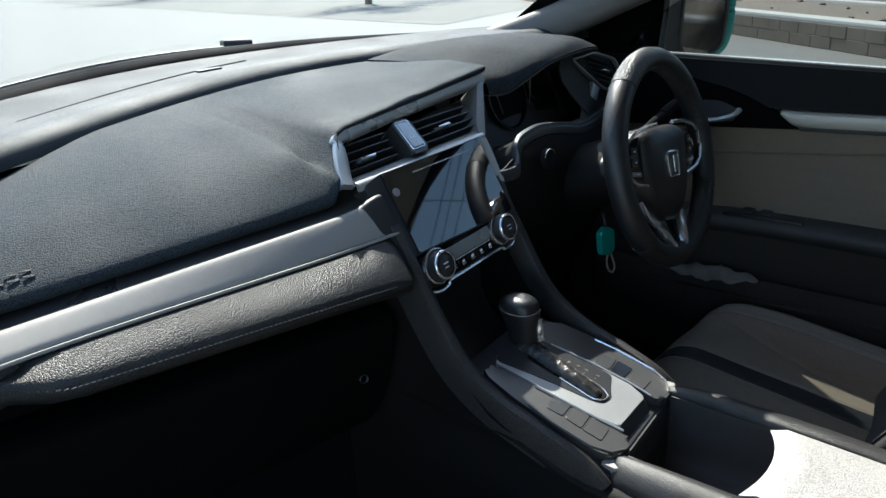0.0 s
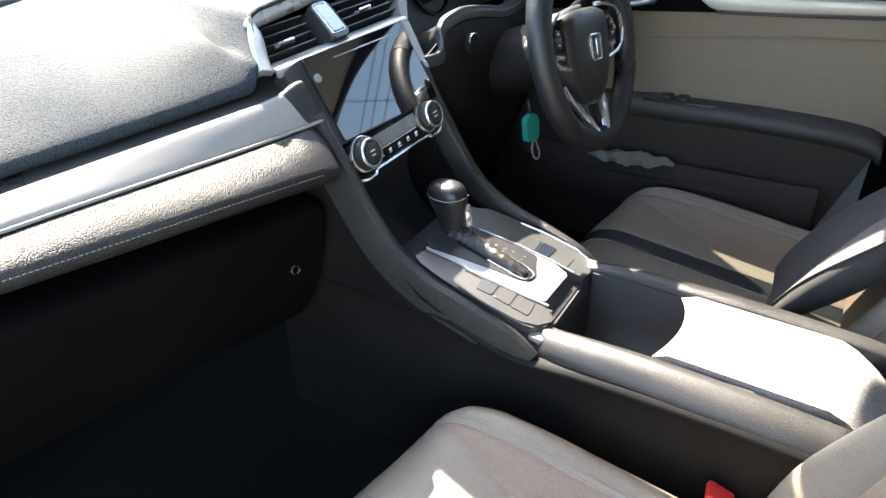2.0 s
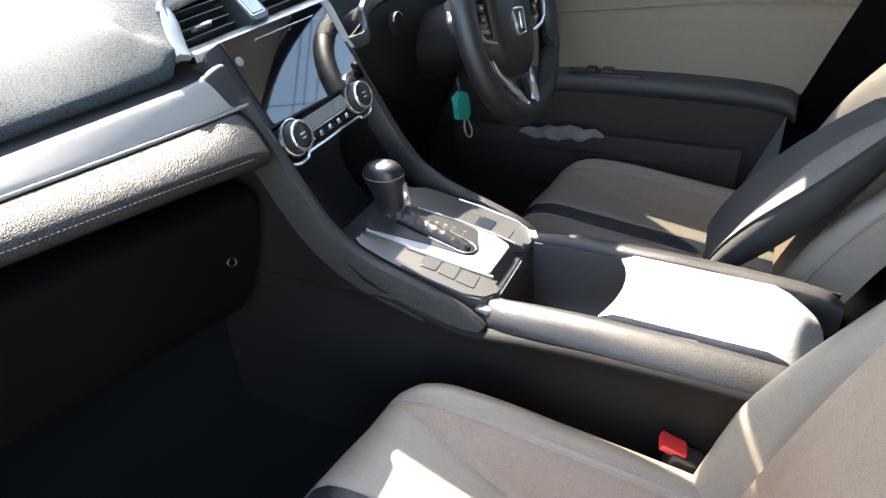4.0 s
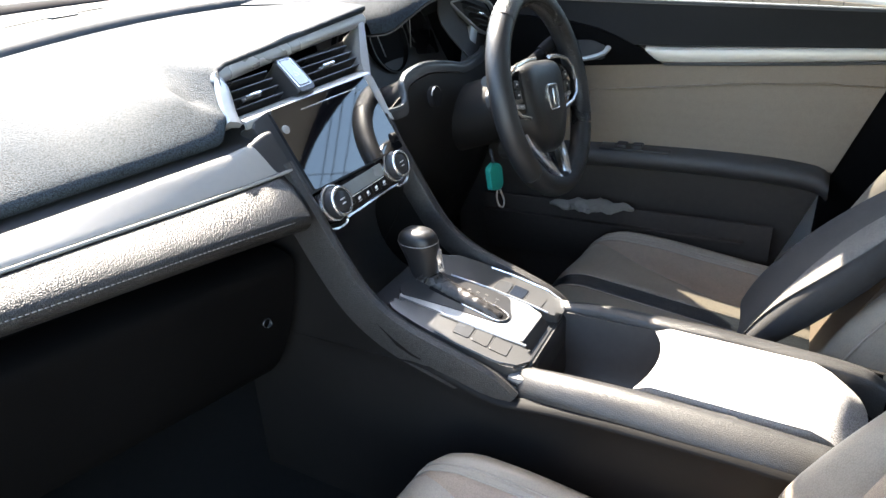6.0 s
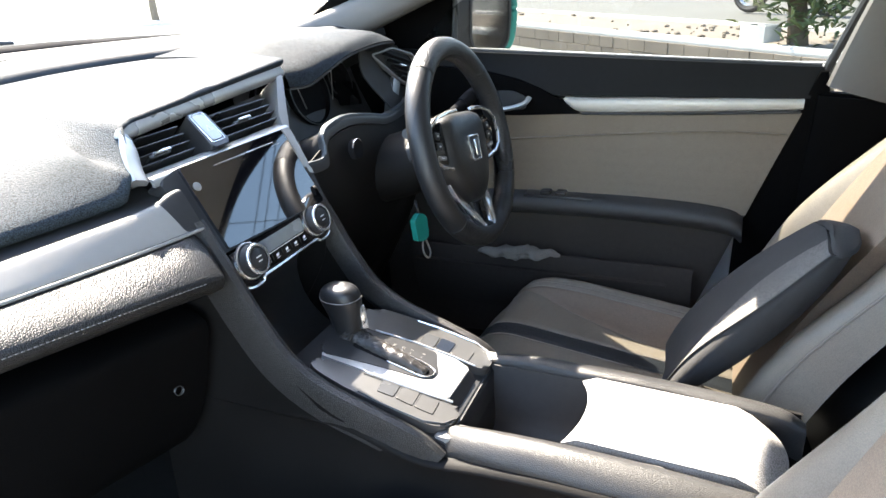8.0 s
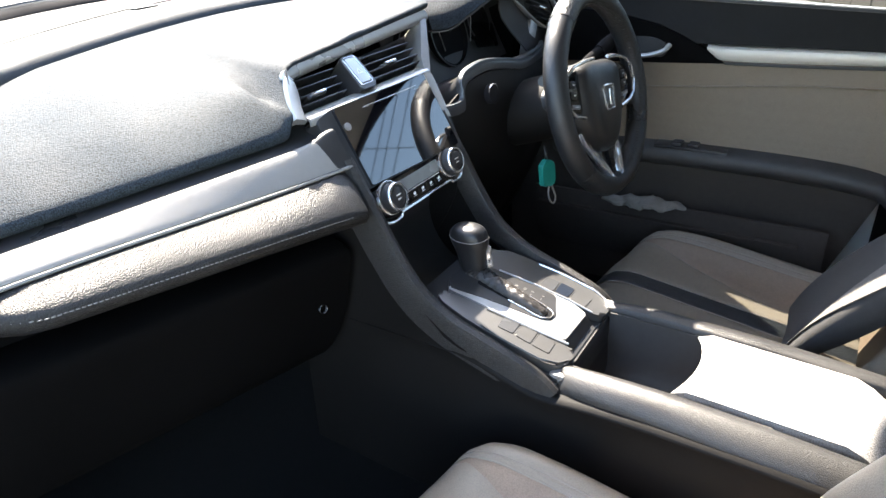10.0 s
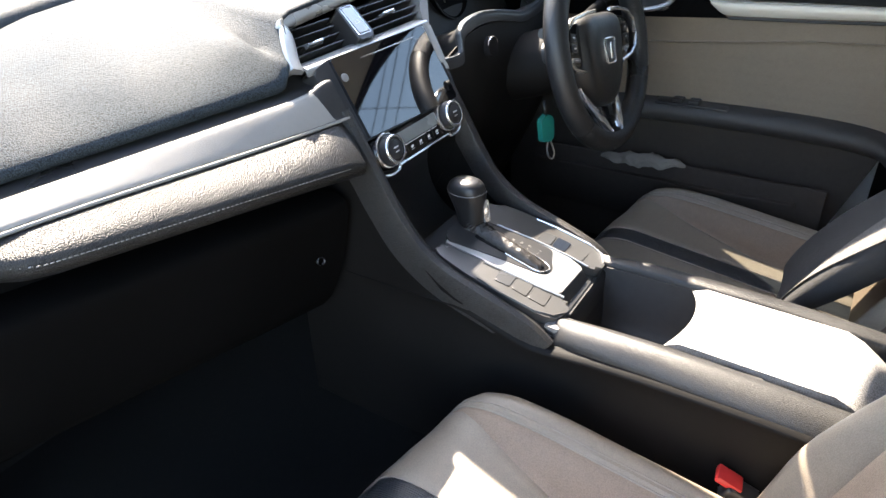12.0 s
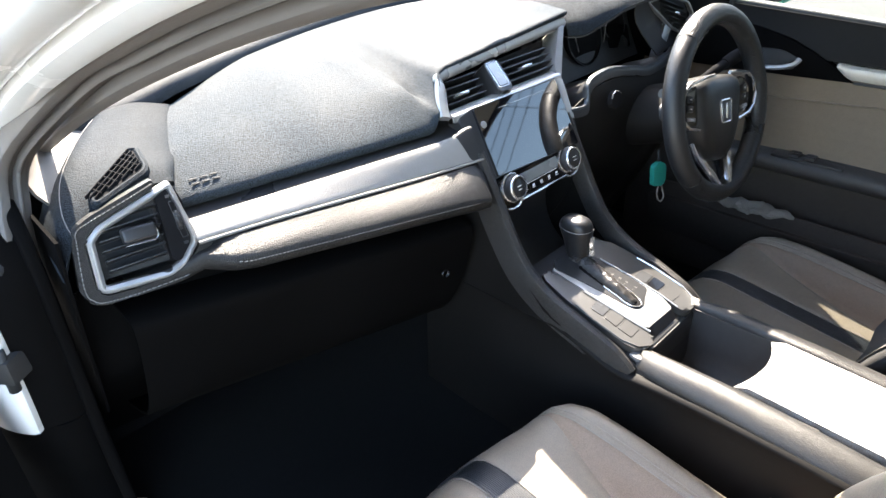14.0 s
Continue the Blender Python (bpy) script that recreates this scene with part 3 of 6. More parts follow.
for k in range(6):
    y = 0.009 - 0.0062 * k
    x0, x1 = -0.050 + max(-0.004 - y, 0) * 3.4, 0.053 - max(0.0063 - y, 0) * 0.95
    part("grille_bar", box(x1 - x0, 0.0013, 0.005, 0.0004, MG @ pose((x0 + x1) / 2, y, 0.0015)), GAUGE, dash)
for k in range(7):
    x = -0.036 + 0.0125 * k
    yb = -0.004 - 0.273 * (x + 0.0456) if x < 0.025 else -0.0235 + 1.037 * (x - 0.0251)
    part("grille_bar", box(0.0013, 0.011 - yb, 0.005, 0.0004, MG @ pose(x, (0.011 + yb) / 2, 0.001, 0, 0, -18)), GAUGE, dash)

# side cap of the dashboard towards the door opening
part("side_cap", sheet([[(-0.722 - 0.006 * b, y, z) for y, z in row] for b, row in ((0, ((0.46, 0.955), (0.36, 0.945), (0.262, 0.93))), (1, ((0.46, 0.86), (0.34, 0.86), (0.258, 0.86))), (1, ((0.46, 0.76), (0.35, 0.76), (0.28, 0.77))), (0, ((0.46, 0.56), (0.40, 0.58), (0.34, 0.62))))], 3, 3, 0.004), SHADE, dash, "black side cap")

# ---- middle vents and hazard switch ----
# front plane of the vents: leans back and follows the chrome frame
VB, VT = Vector((-0.155, 0.209, 0.917)), Vector((-0.117, 0.256, 0.973))
VR, VU = Vector((0.153, 0.209, 0.916)), Vector((0.251, 0.262, 0.997))
MC = plane_pose((VB + VR) / 2, VR - VB, (0, -(VT - VB).z, (VT - VB).y))


def loc2(m, p):
    q = m.inverted() @ Vector(p)
    return (q.x, q.y)


bl, tl, br, tr = (loc2(MC, p) for p in (VB, VT, VR, VU))
tr2 = (tr[0] - 0.005, tr[1])
band = cat([(bl[0] + 0.004, bl[1] + 0.006, 0), (bl[0] + 0.013, bl[1] + 0.03, 0), (tl[0] - 0.006, tl[1] - 0.012, 0), (tl[0] + 0.012, tl[1], 0), (0.05, (tl[1] + tr[1]) / 2, 0), (tr2[0], tr2[1], 0)], 6)
brow = []
for i, p in enumerate(band):
    d = (band[min(i + 1, len(band) - 1)] - band[max(i - 1, 0)]).normalized()
    o = Vector((-d.y, d.x, 0))
    leg = 1.0 + 0.7 * (1 - smoothstep(9, 15, i))
    brow.append([MC @ (p + o * (a if a > 0 else a * leg) + Vector((0, 0, h + 0.002 * (leg - 1)))) for a, h in ((0.0068, -0.006), (0.0072, 0.0020), (0.0055, 0.0050), (-0.0045, 0.0035), (-0.0088, -0.0015), (-0.0088, -0.009), (0.0050, -0.009))])
part("vent_chrome_top", grid(brow, True, cap=True), SILVER, dash, "satin silver frame of the middle vents")
part("vent_chrome_bottom", sheet([[MC @ Vector((x, yy, d)) for yy, d in ((-0.008, 0.000), (-0.002, 0.004), (0.004, 0.003), (0.017, -0.012), (0.018, -0.034))] for x in (bl[0] + 0.020, -0.05, 0.05, br[0])], 2, 2, 0.004), SILVER, dash, "satin ledge under the vents")
well = [(bl[0] + 0.004, 0.006), (br[0], 0.006), (br[0] + 0.03, 0.045), (tr2[0] - 0.01, tr2[1] - 0.006), (tl[0] + 0.006, tl[1] - 0.004)]
part("vent_well", prism(well, 0.02, MC @ Matrix.Translation((0, 0, -0.045))), RUBBER, dash)
# closing wedge on the driver's side of the vents
part("vent_cheek", prism(rounded([(br[0] - 0.012, -0.004), (br[0] + 0.004, -0.002), (tr2[0], tr2[1]), (tr2[0] - 0.02, tr2[1] - 0.004), (br[0] + 0.006, 0.026)], 0.004), 0.05, MC @ Matrix.Translation((0, 0, 0.001)), 0.002), GREY, dash, "grey cheek beside the vents")


def vent_block(x0, x1, top0, top1, tab):
    for k in range(4):
        y = 0.023 + k * 0.0122
        a = x0 + 0.35 * y if x0 < 0 else x0
        if y > top0 + (top1 - top0) * 0.8:
            a += (y - top0) * 1.3
        part("vent_slat", box(x1 - a, 0.0018, 0.022, 0.0006, MC @ pose((a + x1) / 2, y, -0.016, -8)), SMOOTH, dash)
    part("vent_tab", box(0.028, 0.004, 0.008, 0.0012, MC @ pose(*tab, -0.002)), CHROME, dash, "bright airflow tab")
    part("vent_tab_base", box(0.036, 0.006, 0.02, 0.0012, MC @ pose(tab[0], tab[1], -0.016)), SMOOTH, dash)


vent_block(bl[0] + 0.010, -0.028, 0.05, 0.055, (-0.085, 0.033))
vent_block(0.026, br[0] + 0.012, 0.055, 0.07, (0.088, 0.039))
# hazard switch pod between them
HZ = MC @ pose(0.006, 0.036, 0.004, -6) @ Matrix.Diagonal((0.8, 0.84, 1, 1))
part("hazard_pod", prism(rounded([(-0.025, -0.030), (0.022, -0.030), (0.025, 0.040), (-0.020, 0.040)], 0.007), 0.04, HZ, 0.004, 3), SMOOTH, dash, "black hazard switch pod")
part("hazard_button", prism(rounded([(-0.014, -0.018), (0.013, -0.018), (0.014, 0.034), (-0.012, 0.034)], 0.004), 0.004, HZ @ Matrix.Translation((0, 0, 0.0012)), 0.0008), SILVER, dash, "satin hazard button with a pale triangle")
part("hazard_rim", frame_ring(rounded([(-0.0185, -0.0225), (0.0170, -0.0225), (0.0185, 0.0375), (-0.0160, 0.0375)], 0.005), 0.0022, 0.003, HZ @ Matrix.Translation((0, 0, 0.0012)), 0.0008), CHROME, dash)
tri = [(-0.006, 0.0), (0.006, 0.0), (0.0, 0.0105)]
part("hazard_triangle", frame_ring(tri, 0.0014, 0.0004, HZ @ Matrix.Translation((0, 0, 0.0018)), 0.0002), WHITE, dash)

# ---- screen and climate panel ----
MS = plane_pose((0.008, 0.168, 0.868), (1, -0.04, 0), (-0.04, -1, 0.575))
unit = thing("infotainment_screen", (0.008, 0.175, 0.82), "black glass touch screen unit set in the middle of the dashboard", "screen")
part("housing", prism(rounded([(-0.137, -0.056), (0.118, -0.062), (0.134, 0.048), (0.120, 0.064), (-0.105, 0.064), (-0.137, 0.056)], 0.006), 0.07, MS @ Matrix.Translation((0, 0, -0.002)), 0.003), SMOOTH, unit)
part("glass_face", prism(rounded([(-0.104, -0.054), (0.106, -0.060), (0.106, 0.062), (-0.104, 0.062)], 0.003), 0.005, MS @ Matrix.Translation((0, 0, 0.003)), 0.001), SCREEN, unit, "mirror-like black glass")
part("bright_edge", prism([(0.107, -0.010), (0.122, -0.016), (0.127, 0.058), (0.110, 0.062)], 0.008, MS @ Matrix.Translation((0, 0, 0.002)), 0.001), SILVER, unit, "silver side strip")
part("disc_slot", box(0.125, 0.0016, 0.001, 0.0003, MS @ pose(0.012, 0.050, 0.0032)), CHROME, unit)
part("round_key", lathe([(0.0001, 0), (0.0060, 0), (0.0060, 0.0012), (0.0052, 0.0016), (0.0001, 0.0016)], MS @ pose(-0.095, 0.033, 0.003), 20), GREY, unit)
for k in range(3):
    part("mark", box(0.004, 0.0012, 0.0003, 0, MS @ pose(0.070 + 0.0065 * k, 0.045, 0.0032)), GREY, unit)

MK = plane_pose((0, 0.130, 0.792), (1, 0, 0), (0, -1, 0.34))
clim = thing("climate_panel", (0, 0.14, 0.78), "gloss black climate control panel with two silver dials", "climate control")
face = rounded([(-0.104, -0.016), (-0.074, -0.024), (-0.066, -0.018), (0.066, -0.018), (0.074, -0.024), (0.100, -0.016), (0.106, 0.024), (-0.104, 0.026)], 0.004)
part("face", prism(face, 0.05, MK, 0.002), PIANO, clim)
part("silver_edge", tube([MK @ Vector(p) for p in cat([(-0.110, 0.010, 0.0), (-0.107, -0.018, 0.002), (-0.090, -0.027, 0.002), (-0.070, -0.026, 0.003), (-0.064, -0.021, 0.003), (-0.030, -0.021, 0.003), (0.06, -0.021, 0.003), (0.070, -0.026, 0.003), (0.094, -0.025, 0.002), (0.108, -0.012, 0.002), (0.111, 0.015, 0.0)], 4)], 0.0022, 6), CHROME, clim, "bright lower edge")
part("display", prism(rounded([(-0.052, 0.001), (0.050, 0.001), (0.050, 0.020), (-0.052, 0.020)], 0.002), 0.002, MK @ Matrix.Translation((0, 0, 0.0012)), 0.0005), LCD, clim, "grey display strip")
for sx_ in (-0.078, 0.078):
    kp = MK @ pose(sx_, 0.006, 0)
    dial = part("dial", lathe([(0.024, 0), (0.024, 0.004), (0.021, 0.005), (0.0205, 0.016), (0.0195, 0.0175), (0.0150, 0.0175), (0.0145, 0.0165), (0.0001, 0.0165)], kp), SMOOTH, clim, "ribbed dial with a silver rim")
    part("rim", ring([(0.0185, 0.016), (0.0208, 0.016), (0.0208, 0.0178), (0.0198, 0.0190), (0.0172, 0.0190), (0.0168, 0.0178)], kp), CHROME, dial)
    part("base_ring", ring([(0.022, 0.0), (0.0252, 0.0), (0.0252, 0.0032), (0.0240, 0.0042), (0.022, 0.0042)], kp), CHROME, dial)
    part("cap", lathe([(0.0001, 0.016), (0.0140, 0.016), (0.0140, 0.0182), (0.0130, 0.0190), (0.0001, 0.0192)], kp), SMOOTH, dial)
    for k in range(2):
        part("mark", box(0.010 - 0.002 * k, 0.0016, 0.0003, 0, kp @ pose(0, 0.0025 - 0.006 * k, 0.0193)), WHITE, dial)
text("A/C", 0.0075, MK @ pose(-0.046, -0.0095, 0.0006), WHITE, clim)
for k, kx_ in enumerate((-0.024, -0.002, 0.020, 0.042)):
    key = part("key", prism(rounded([(kx_ - 0.0095, -0.0155), (kx_ + 0.0095, -0.0155), (kx_ + 0.0095, -0.003), (kx_ - 0.0095, -0.003)], 0.001), 0.001, MK @ Matrix.Translation((0, 0, 0.0009)), 0.0003), PIANO, clim)
    part("mark", box(0.006, 0.0035, 0.0003, 0.0001, MK @ pose(kx_, -0.008, 0.0011, 0, 0, 15)), WHITE, key)
    part("mark", box(0.008, 0.0008, 0.0003, 0, MK @ pose(kx_, -0.012, 0.0011)), WHITE, key)
for k in range(3):
    part("mark", box(0.028, 0.0009, 0.0003, 0, MK @ pose(-0.03 + 0.03 * k, -0.0005, 0.0024)), WHITE, clim)

# dark cubby below the climate panel
cub = [[(x, y, z) for y, z in ((0.150, 0.775), (0.190, 0.72), (0.185, 0.66), (0.150, 0.615), (0.095, 0.597))] for x in (-0.10, 0, 0.10)]
part("cubby", sheet(cub, 3, 2, 0.003), SMOOTH, dash, "dark open cubby")

# ---- driver's side of the dash ----
hoodc = [  # arch of the hood over the instruments: front edge, crown, back
    [(0.252, 0.262, 0.962), (0.276, 0.238, 0.964), (0.315, 0.214, 0.986), (0.357, 0.198, 1.004), (0.45, 0.186, 1.012), (0.55, 0.205, 1.002), (0.585, 0.25, 0.985)],
    [(0.251, 0.282, 0.990), (0.284, 0.258, 0.996), (0.330, 0.240, 1.014), (0.38, 0.228, 1.026), (0.47, 0.222, 1.030), (0.575, 0.26, 1.010), (0.615, 0.29, 0.985)],
    [(0.248, 0.40, 1.010), (0.29, 0.40, 1.022), (0.35, 0.38, 1.036), (0.43, 0.37, 1.038), (0.52, 0.36, 1.030), (0.60, 0.36, 1.010), (0.66, 0.37, 0.98)],
    [(0.246, 0.541, 1.012), (0.29, 0.53, 1.018), (0.35, 0.52, 1.024), (0.43, 0.50, 1.026), (0.53, 0.47, 1.018), (0.63, 0.43, 1.00), (0.70, 0.41, 0.975)],
]
part("instrument_hood", sheet(hoodc, 4, 4, 0.004), ENDM, dash, "smooth black hood over the instruments")
under = [[(p[0], p[1], p[2] - 0.002) for p in hoodc[0]],
         [(0.258, 0.30, 0.958), (0.295, 0.290, 0.960), (0.35, 0.285, 0.980), (0.41, 0.28, 0.992), (0.49, 0.28, 0.990), (0.535, 0.285, 0.98), (0.56, 0.30, 0.96)],
         [(0.258, 0.335, 0.955), (0.295, 0.335, 0.958), (0.35, 0.335, 0.968), (0.43, 0.335, 0.975), (0.49, 0.335, 0.97), (0.53, 0.335, 0.96), (0.55, 0.335, 0.945)]]
part("hood_lining", sheet(under, 4, 4, 0.003), RUBBER, dash)
part("cluster_face", sheet([[(x, y, z) for x in (0.19, 0.30, 0.40, 0.50, 0.58)] for y, z in ((0.345, 0.99), (0.325, 0.92), (0.29, 0.85))], 3, 3, 0.003), PLASTIC, dash, "black instrument panel")
# silver dividers between the gauges, and the arc over the middle one
for a, b in (((0.318, 0.300, 0.968), (0.345, 0.296, 0.905)), ((0.452, 0.300, 0.968), (0.440, 0.296, 0.905)), ((0.215, 0.305, 0.935), (0.262, 0.292, 0.895))):
    part("divider", tube([a, b], 0.0011, 6), GREY, dash)
part("gauge_arc", tube(cat([(0.318, 0.302, 0.968), (0.35, 0.300, 0.982), (0.39, 0.300, 0.985), (0.43, 0.300, 0.978)], 6), 0.0010, 6), GREY, dash)
for gx, gz, gr in ((0.262, 0.925, 0.042), (0.385, 0.925, 0.062), (0.50, 0.93, 0.040)):
    gm = plane_pose((gx, 0.322, gz), (1, 0, 0), (0, -1, 0.3))
    g = part("gauge", lathe([(gr, -0.01), (gr, 0.012), (gr - 0.003, 0.013), (gr - 0.005, 0.004), (0.0001, 0.003)], gm), GAUGE, dash, "round dark gauge")
    part("rim", ring([(gr - 0.0004, 0.011), (gr + 0.0012, 0.011), (gr + 0.0012, 0.0135), (gr - 0.001, 0.0135)], gm), SMOOTH, g)
part("gauge_window", prism(rounded([(-0.035, -0.02), (0.045, -0.03), (0.05, 0.02), (-0.03, 0.03)], 0.006), 0.003, plane_pose((0.50, 0.30, 0.905), (1, -0.1, 0), (0, -1, 0.4)), 0.001), SCREEN, dash, "glossy gauge window")

# lower rim of the instrument recess: silver line and its black ledge
rimp = [(0.128, 0.160, 0.868), (0.158, 0.150, 0.870), (0.166, 0.150, 0.885), (0.172, 0.155, 0.902), (0.20, 0.160, 0.912), (0.25, 0.155, 0.917), (0.32, 0.148, 0.905), (0.37, 0.146, 0.893), (0.43, 0.150, 0.892), (0.49, 0.160, 0.893), (0.53, 0.175, 0.893)]
band = cat([(x, y + 0.004, z + 0.001) for x, y, z in rimp], 5)
part("recess_line", grid([[(p.x, p.y + a, p.z + b) for a, b in ((-0.004, -0.010), (-0.0045, -0.003), (-0.003, 0.0005), (0.001, 0.0015), (0.006, 0.0005), (0.009, -0.004), (0.008, -0.012))] for p in band], True, cap=True), LEDGE, dash, "satin grey ledge under the instruments")
ledge = [[(p[0], p[1] + dy, p[2] + dz) for p in rimp] for dy, dz in ((-0.004, -0.016), (0.0, -0.002), (0.010, -0.003), (0.034, -0.022), (0.12, -0.055))]
part("recess_ledge", sheet(ledge, 3, 3, 0.003), SMOOTH, dash)
part("display_pillar", prism([(-0.012, -0.05), (0.008, -0.05), (0.022, 0.04), (0.0, 0.045)], 0.02, plane_pose((0.575, 0.228, 0.885), (1, 0, -0.55), (-0.2, -1, 0.3)), 0.003), SILVER, dash, "silver cheek beside the gauges")
# column shroud wall below the instruments
low = [[(x, y, z) for x, y, z in row] for row in (
    [(0.124, 0.162, 0.864), (0.20, 0.156, 0.894), (0.28, 0.150, 0.896), (0.37, 0.145, 0.878), (0.47, 0.155, 0.884), (0.55, 0.18, 0.90), (0.68, 0.22, 0.90)],
    [(0.126, 0.150, 0.81), (0.20, 0.140, 0.83), (0.28, 0.135, 0.83), (0.37, 0.13, 0.82), (0.47, 0.14, 0.82), (0.55, 0.165, 0.83), (0.68, 0.21, 0.83)],
    [(0.126, 0.150, 0.72), (0.20, 0.150, 0.73), (0.28, 0.15, 0.72), (0.37, 0.15, 0.71), (0.47, 0.16, 0.71), (0.55, 0.18, 0.71), (0.68, 0.22, 0.71)],
    [(0.126, 0.23, 0.58), (0.20, 0.23, 0.57), (0.28, 0.23, 0.56), (0.37, 0.23, 0.56), (0.47, 0.24, 0.56), (0.55, 0.25, 0.56), (0.68, 0.27, 0.56)])]
low.append([(x, y + 0.12, z - 0.22) for x, y, z in low[-1]])
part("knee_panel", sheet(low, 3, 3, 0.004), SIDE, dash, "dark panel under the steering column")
part("start_button", lathe([(0.017, -0.004), (0.017, 0.004), (0.0155, 0.006), (0.013, 0.0055), (0.0001, 0.005)], plane_pose((0.226, 0.132, 0.868), (1, 0, 0), (0, -1, 0.12)), 28), GAUGE, dash, "round black start button")
part("start_rim", tube([plane_pose((0.226, 0.127, 0.868), (1, 0, 0), (0, -1, 0.12)) @ Vector((0.0165 * math.cos(q), 0.0165 * math.sin(q), 0)) for q in (radians(20 + 10 * i) for i in range(15))], 0.0012, 5), CHROME, dash)
# driver's outboard vent
MD = plane_pose((0.628, 0.225, 0.940), (1, -0.1, -0.2), (-0.35, -1, 0.15))
DV = rounded([(-0.095, 0.022), (-0.03, 0.040), (0.03, 0.030), (0.055, 0.0), (0.020, -0.042), (-0.012, -0.030)], 0.010)
part("side_vent_frame", frame_ring(DV, 0.0045, 0.012, MD), SILVER, dash, "silver frame of the outboard vent")
part("side_vent_well", prism(DV, 0.02, MD @ Matrix.Translation((0, 0, -0.022))), RUBBER, dash)
for k in range(5):
    part("vent_slat", box(0.07 - 0.006 * k, 0.002, 0.014, 0.0006, MD @ pose(-0.012 + 0.008 * k, 0.020 - 0.011 * k, -0.010, -15, 0, -12)), SMOOTH, dash)
part("vent_tab", box(0.022, 0.004, 0.008, 0.001, MD @ pose(0.0, 0.002, 0.0, 0, 0, -12)), CHROME, dash)
part("vent_body", sheet([[(0.50, 0.262, 0.99), (0.60, 0.262, 0.992), (0.70, 0.275, 0.975)], [(0.50, 0.258, 0.94), (0.60, 0.258, 0.94), (0.705, 0.27, 0.94)], [(0.53, 0.215, 0.87), (0.60, 0.22, 0.87), (0.70, 0.24, 0.87)]], 3, 3, 0.003), PLASTIC, dash)

# ---- steering wheel ----
MW = plane_pose((0.360, -0.012, 0.851), (1, -0.02, 0), (-0.02, -math.cos(radians(15)), math.sin(radians(15)))) @ pose(0, 0, 0, 0, 0, -8)
wheel = thing("steering_wheel", (0.362, 0.05, 0.83), "black leather steering wheel with silver spokes, turned slightly", "steering wheel")


def rim_arc(a0, a1, n, r=0.1640, t=0.0200, m=MW):
    """A stretch of the rim, angles in degrees from the right-hand side."""
    rows = []
    for i in range(n + 1):
        q = radians(a0 + (a1 - a0) * i / n)
        c = Vector((math.cos(q), math.sin(q), 0))
        rows.append([m @ (c * (r + t * 0.95 * math.cos(w)) + Vector((0, 0, t * 1.0 * math.sin(w)))) for w in (2 * math.pi * j / 14 for j in range(14))])
    return grid(rows, True, cap=True)


part("rim", rim_arc(132.5, 227.5, 28), WHEEL, wheel)
part("rim", rim_arc(-47.5, 47.5, 28), WHEEL, wheel)
part("grip", rim_arc(47.7, 132.3, 26, t=0.0202), PERF, wheel, "perforated leather top of the rim")
part("grip", rim_arc(227.7, 312.3, 26, t=0.0202), PERF, wheel, "perforated leather bottom of the rim")
hub = [  # padded hub: outline rings from the back to the crowned face
    (1.26, -0.048), (1.30, -0.034), (1.24, -0.016), (1.08, -0.002), (1.01, 0.006), (0.86, 0.012), (0.55, 0.0145), (0.2, 0.015)]
hubline = cat([(0, 0.050, 0), (0.050, 0.048, 0), (0.072, 0.032, 0), (0.070, -0.010, 0), (0.060, -0.055, 0), (0.034, -0.088, 0), (0, -0.096, 0), (-0.034, -0.088, 0), (-0.060, -0.055, 0), (-0.070, -0.010, 0), (-0.072, 0.032, 0), (-0.050, 0.048, 0)], 4, True)
part("hub", grid([[MW @ Vector((p.x * s, p.y * min(s, 1.08), z)) for p in hubline] for s, z in hub], True, cap=True), WHEEL, wheel, "padded black hub")
for sg in (-1, 1):
    sp = part("spoke", prism(rounded([(sg * 0.052, 0.040), (sg * 0.052, -0.030), (sg * 0.120, -0.022), (sg * 0.156, -0.006), (sg * 0.158, 0.014), (sg * 0.115, 0.044)][::sg], 0.006), 0.022, MW @ Matrix.Translation((0, 0, -0.010)), 0.003), SMOOTH, wheel)
    part("spoke_trim", tube([MW @ Vector((sg * x, y, z)) for x, y, z in ((0.030, 0.057, 0.008), (0.068, 0.056, 0.010), (0.108, 0.050, 0.008), (0.134, 0.036, 0.006), (0.1435, 0.010, 0.005), (0.138, -0.014, 0.005), (0.118, -0.028, 0.004), (0.078, -0.036, 0.002))], 0.0036, 8), CHROME, sp, "silver trim line")
    pad = part("switch_pad", prism(rounded([(sg * 0.078, 0.044), (sg * 0.078, -0.028), (sg * 0.116, -0.022), (sg * 0.134, 0.006), (sg * 0.127, 0.032), (sg * 0.108, 0.041)][::sg], 0.005), 0.006, MW @ Matrix.Translation((0, 0, -0.001)), 0.002), PIANO, sp, "gloss black switch pad")
    for bx, by, w, h in ((0.106, 0.022, 0.015, 0.012), (0.106, 0.005, 0.015, 0.012), (0.104, -0.014, 0.026, 0.007)):
        part("switch", box(w, h, 0.004, 0.0012, MW @ pose(sg * bx, by, 0.0005, 0, 0, sg * 8)), GREY if h == 0.007 else SMOOTH, pad)
        part("mark", box(w * 0.4, h * 0.2, 0.0004, 0, MW @ pose(sg * bx, by, 0.0027, 0, 0, sg * 8)), WHITE, pad)
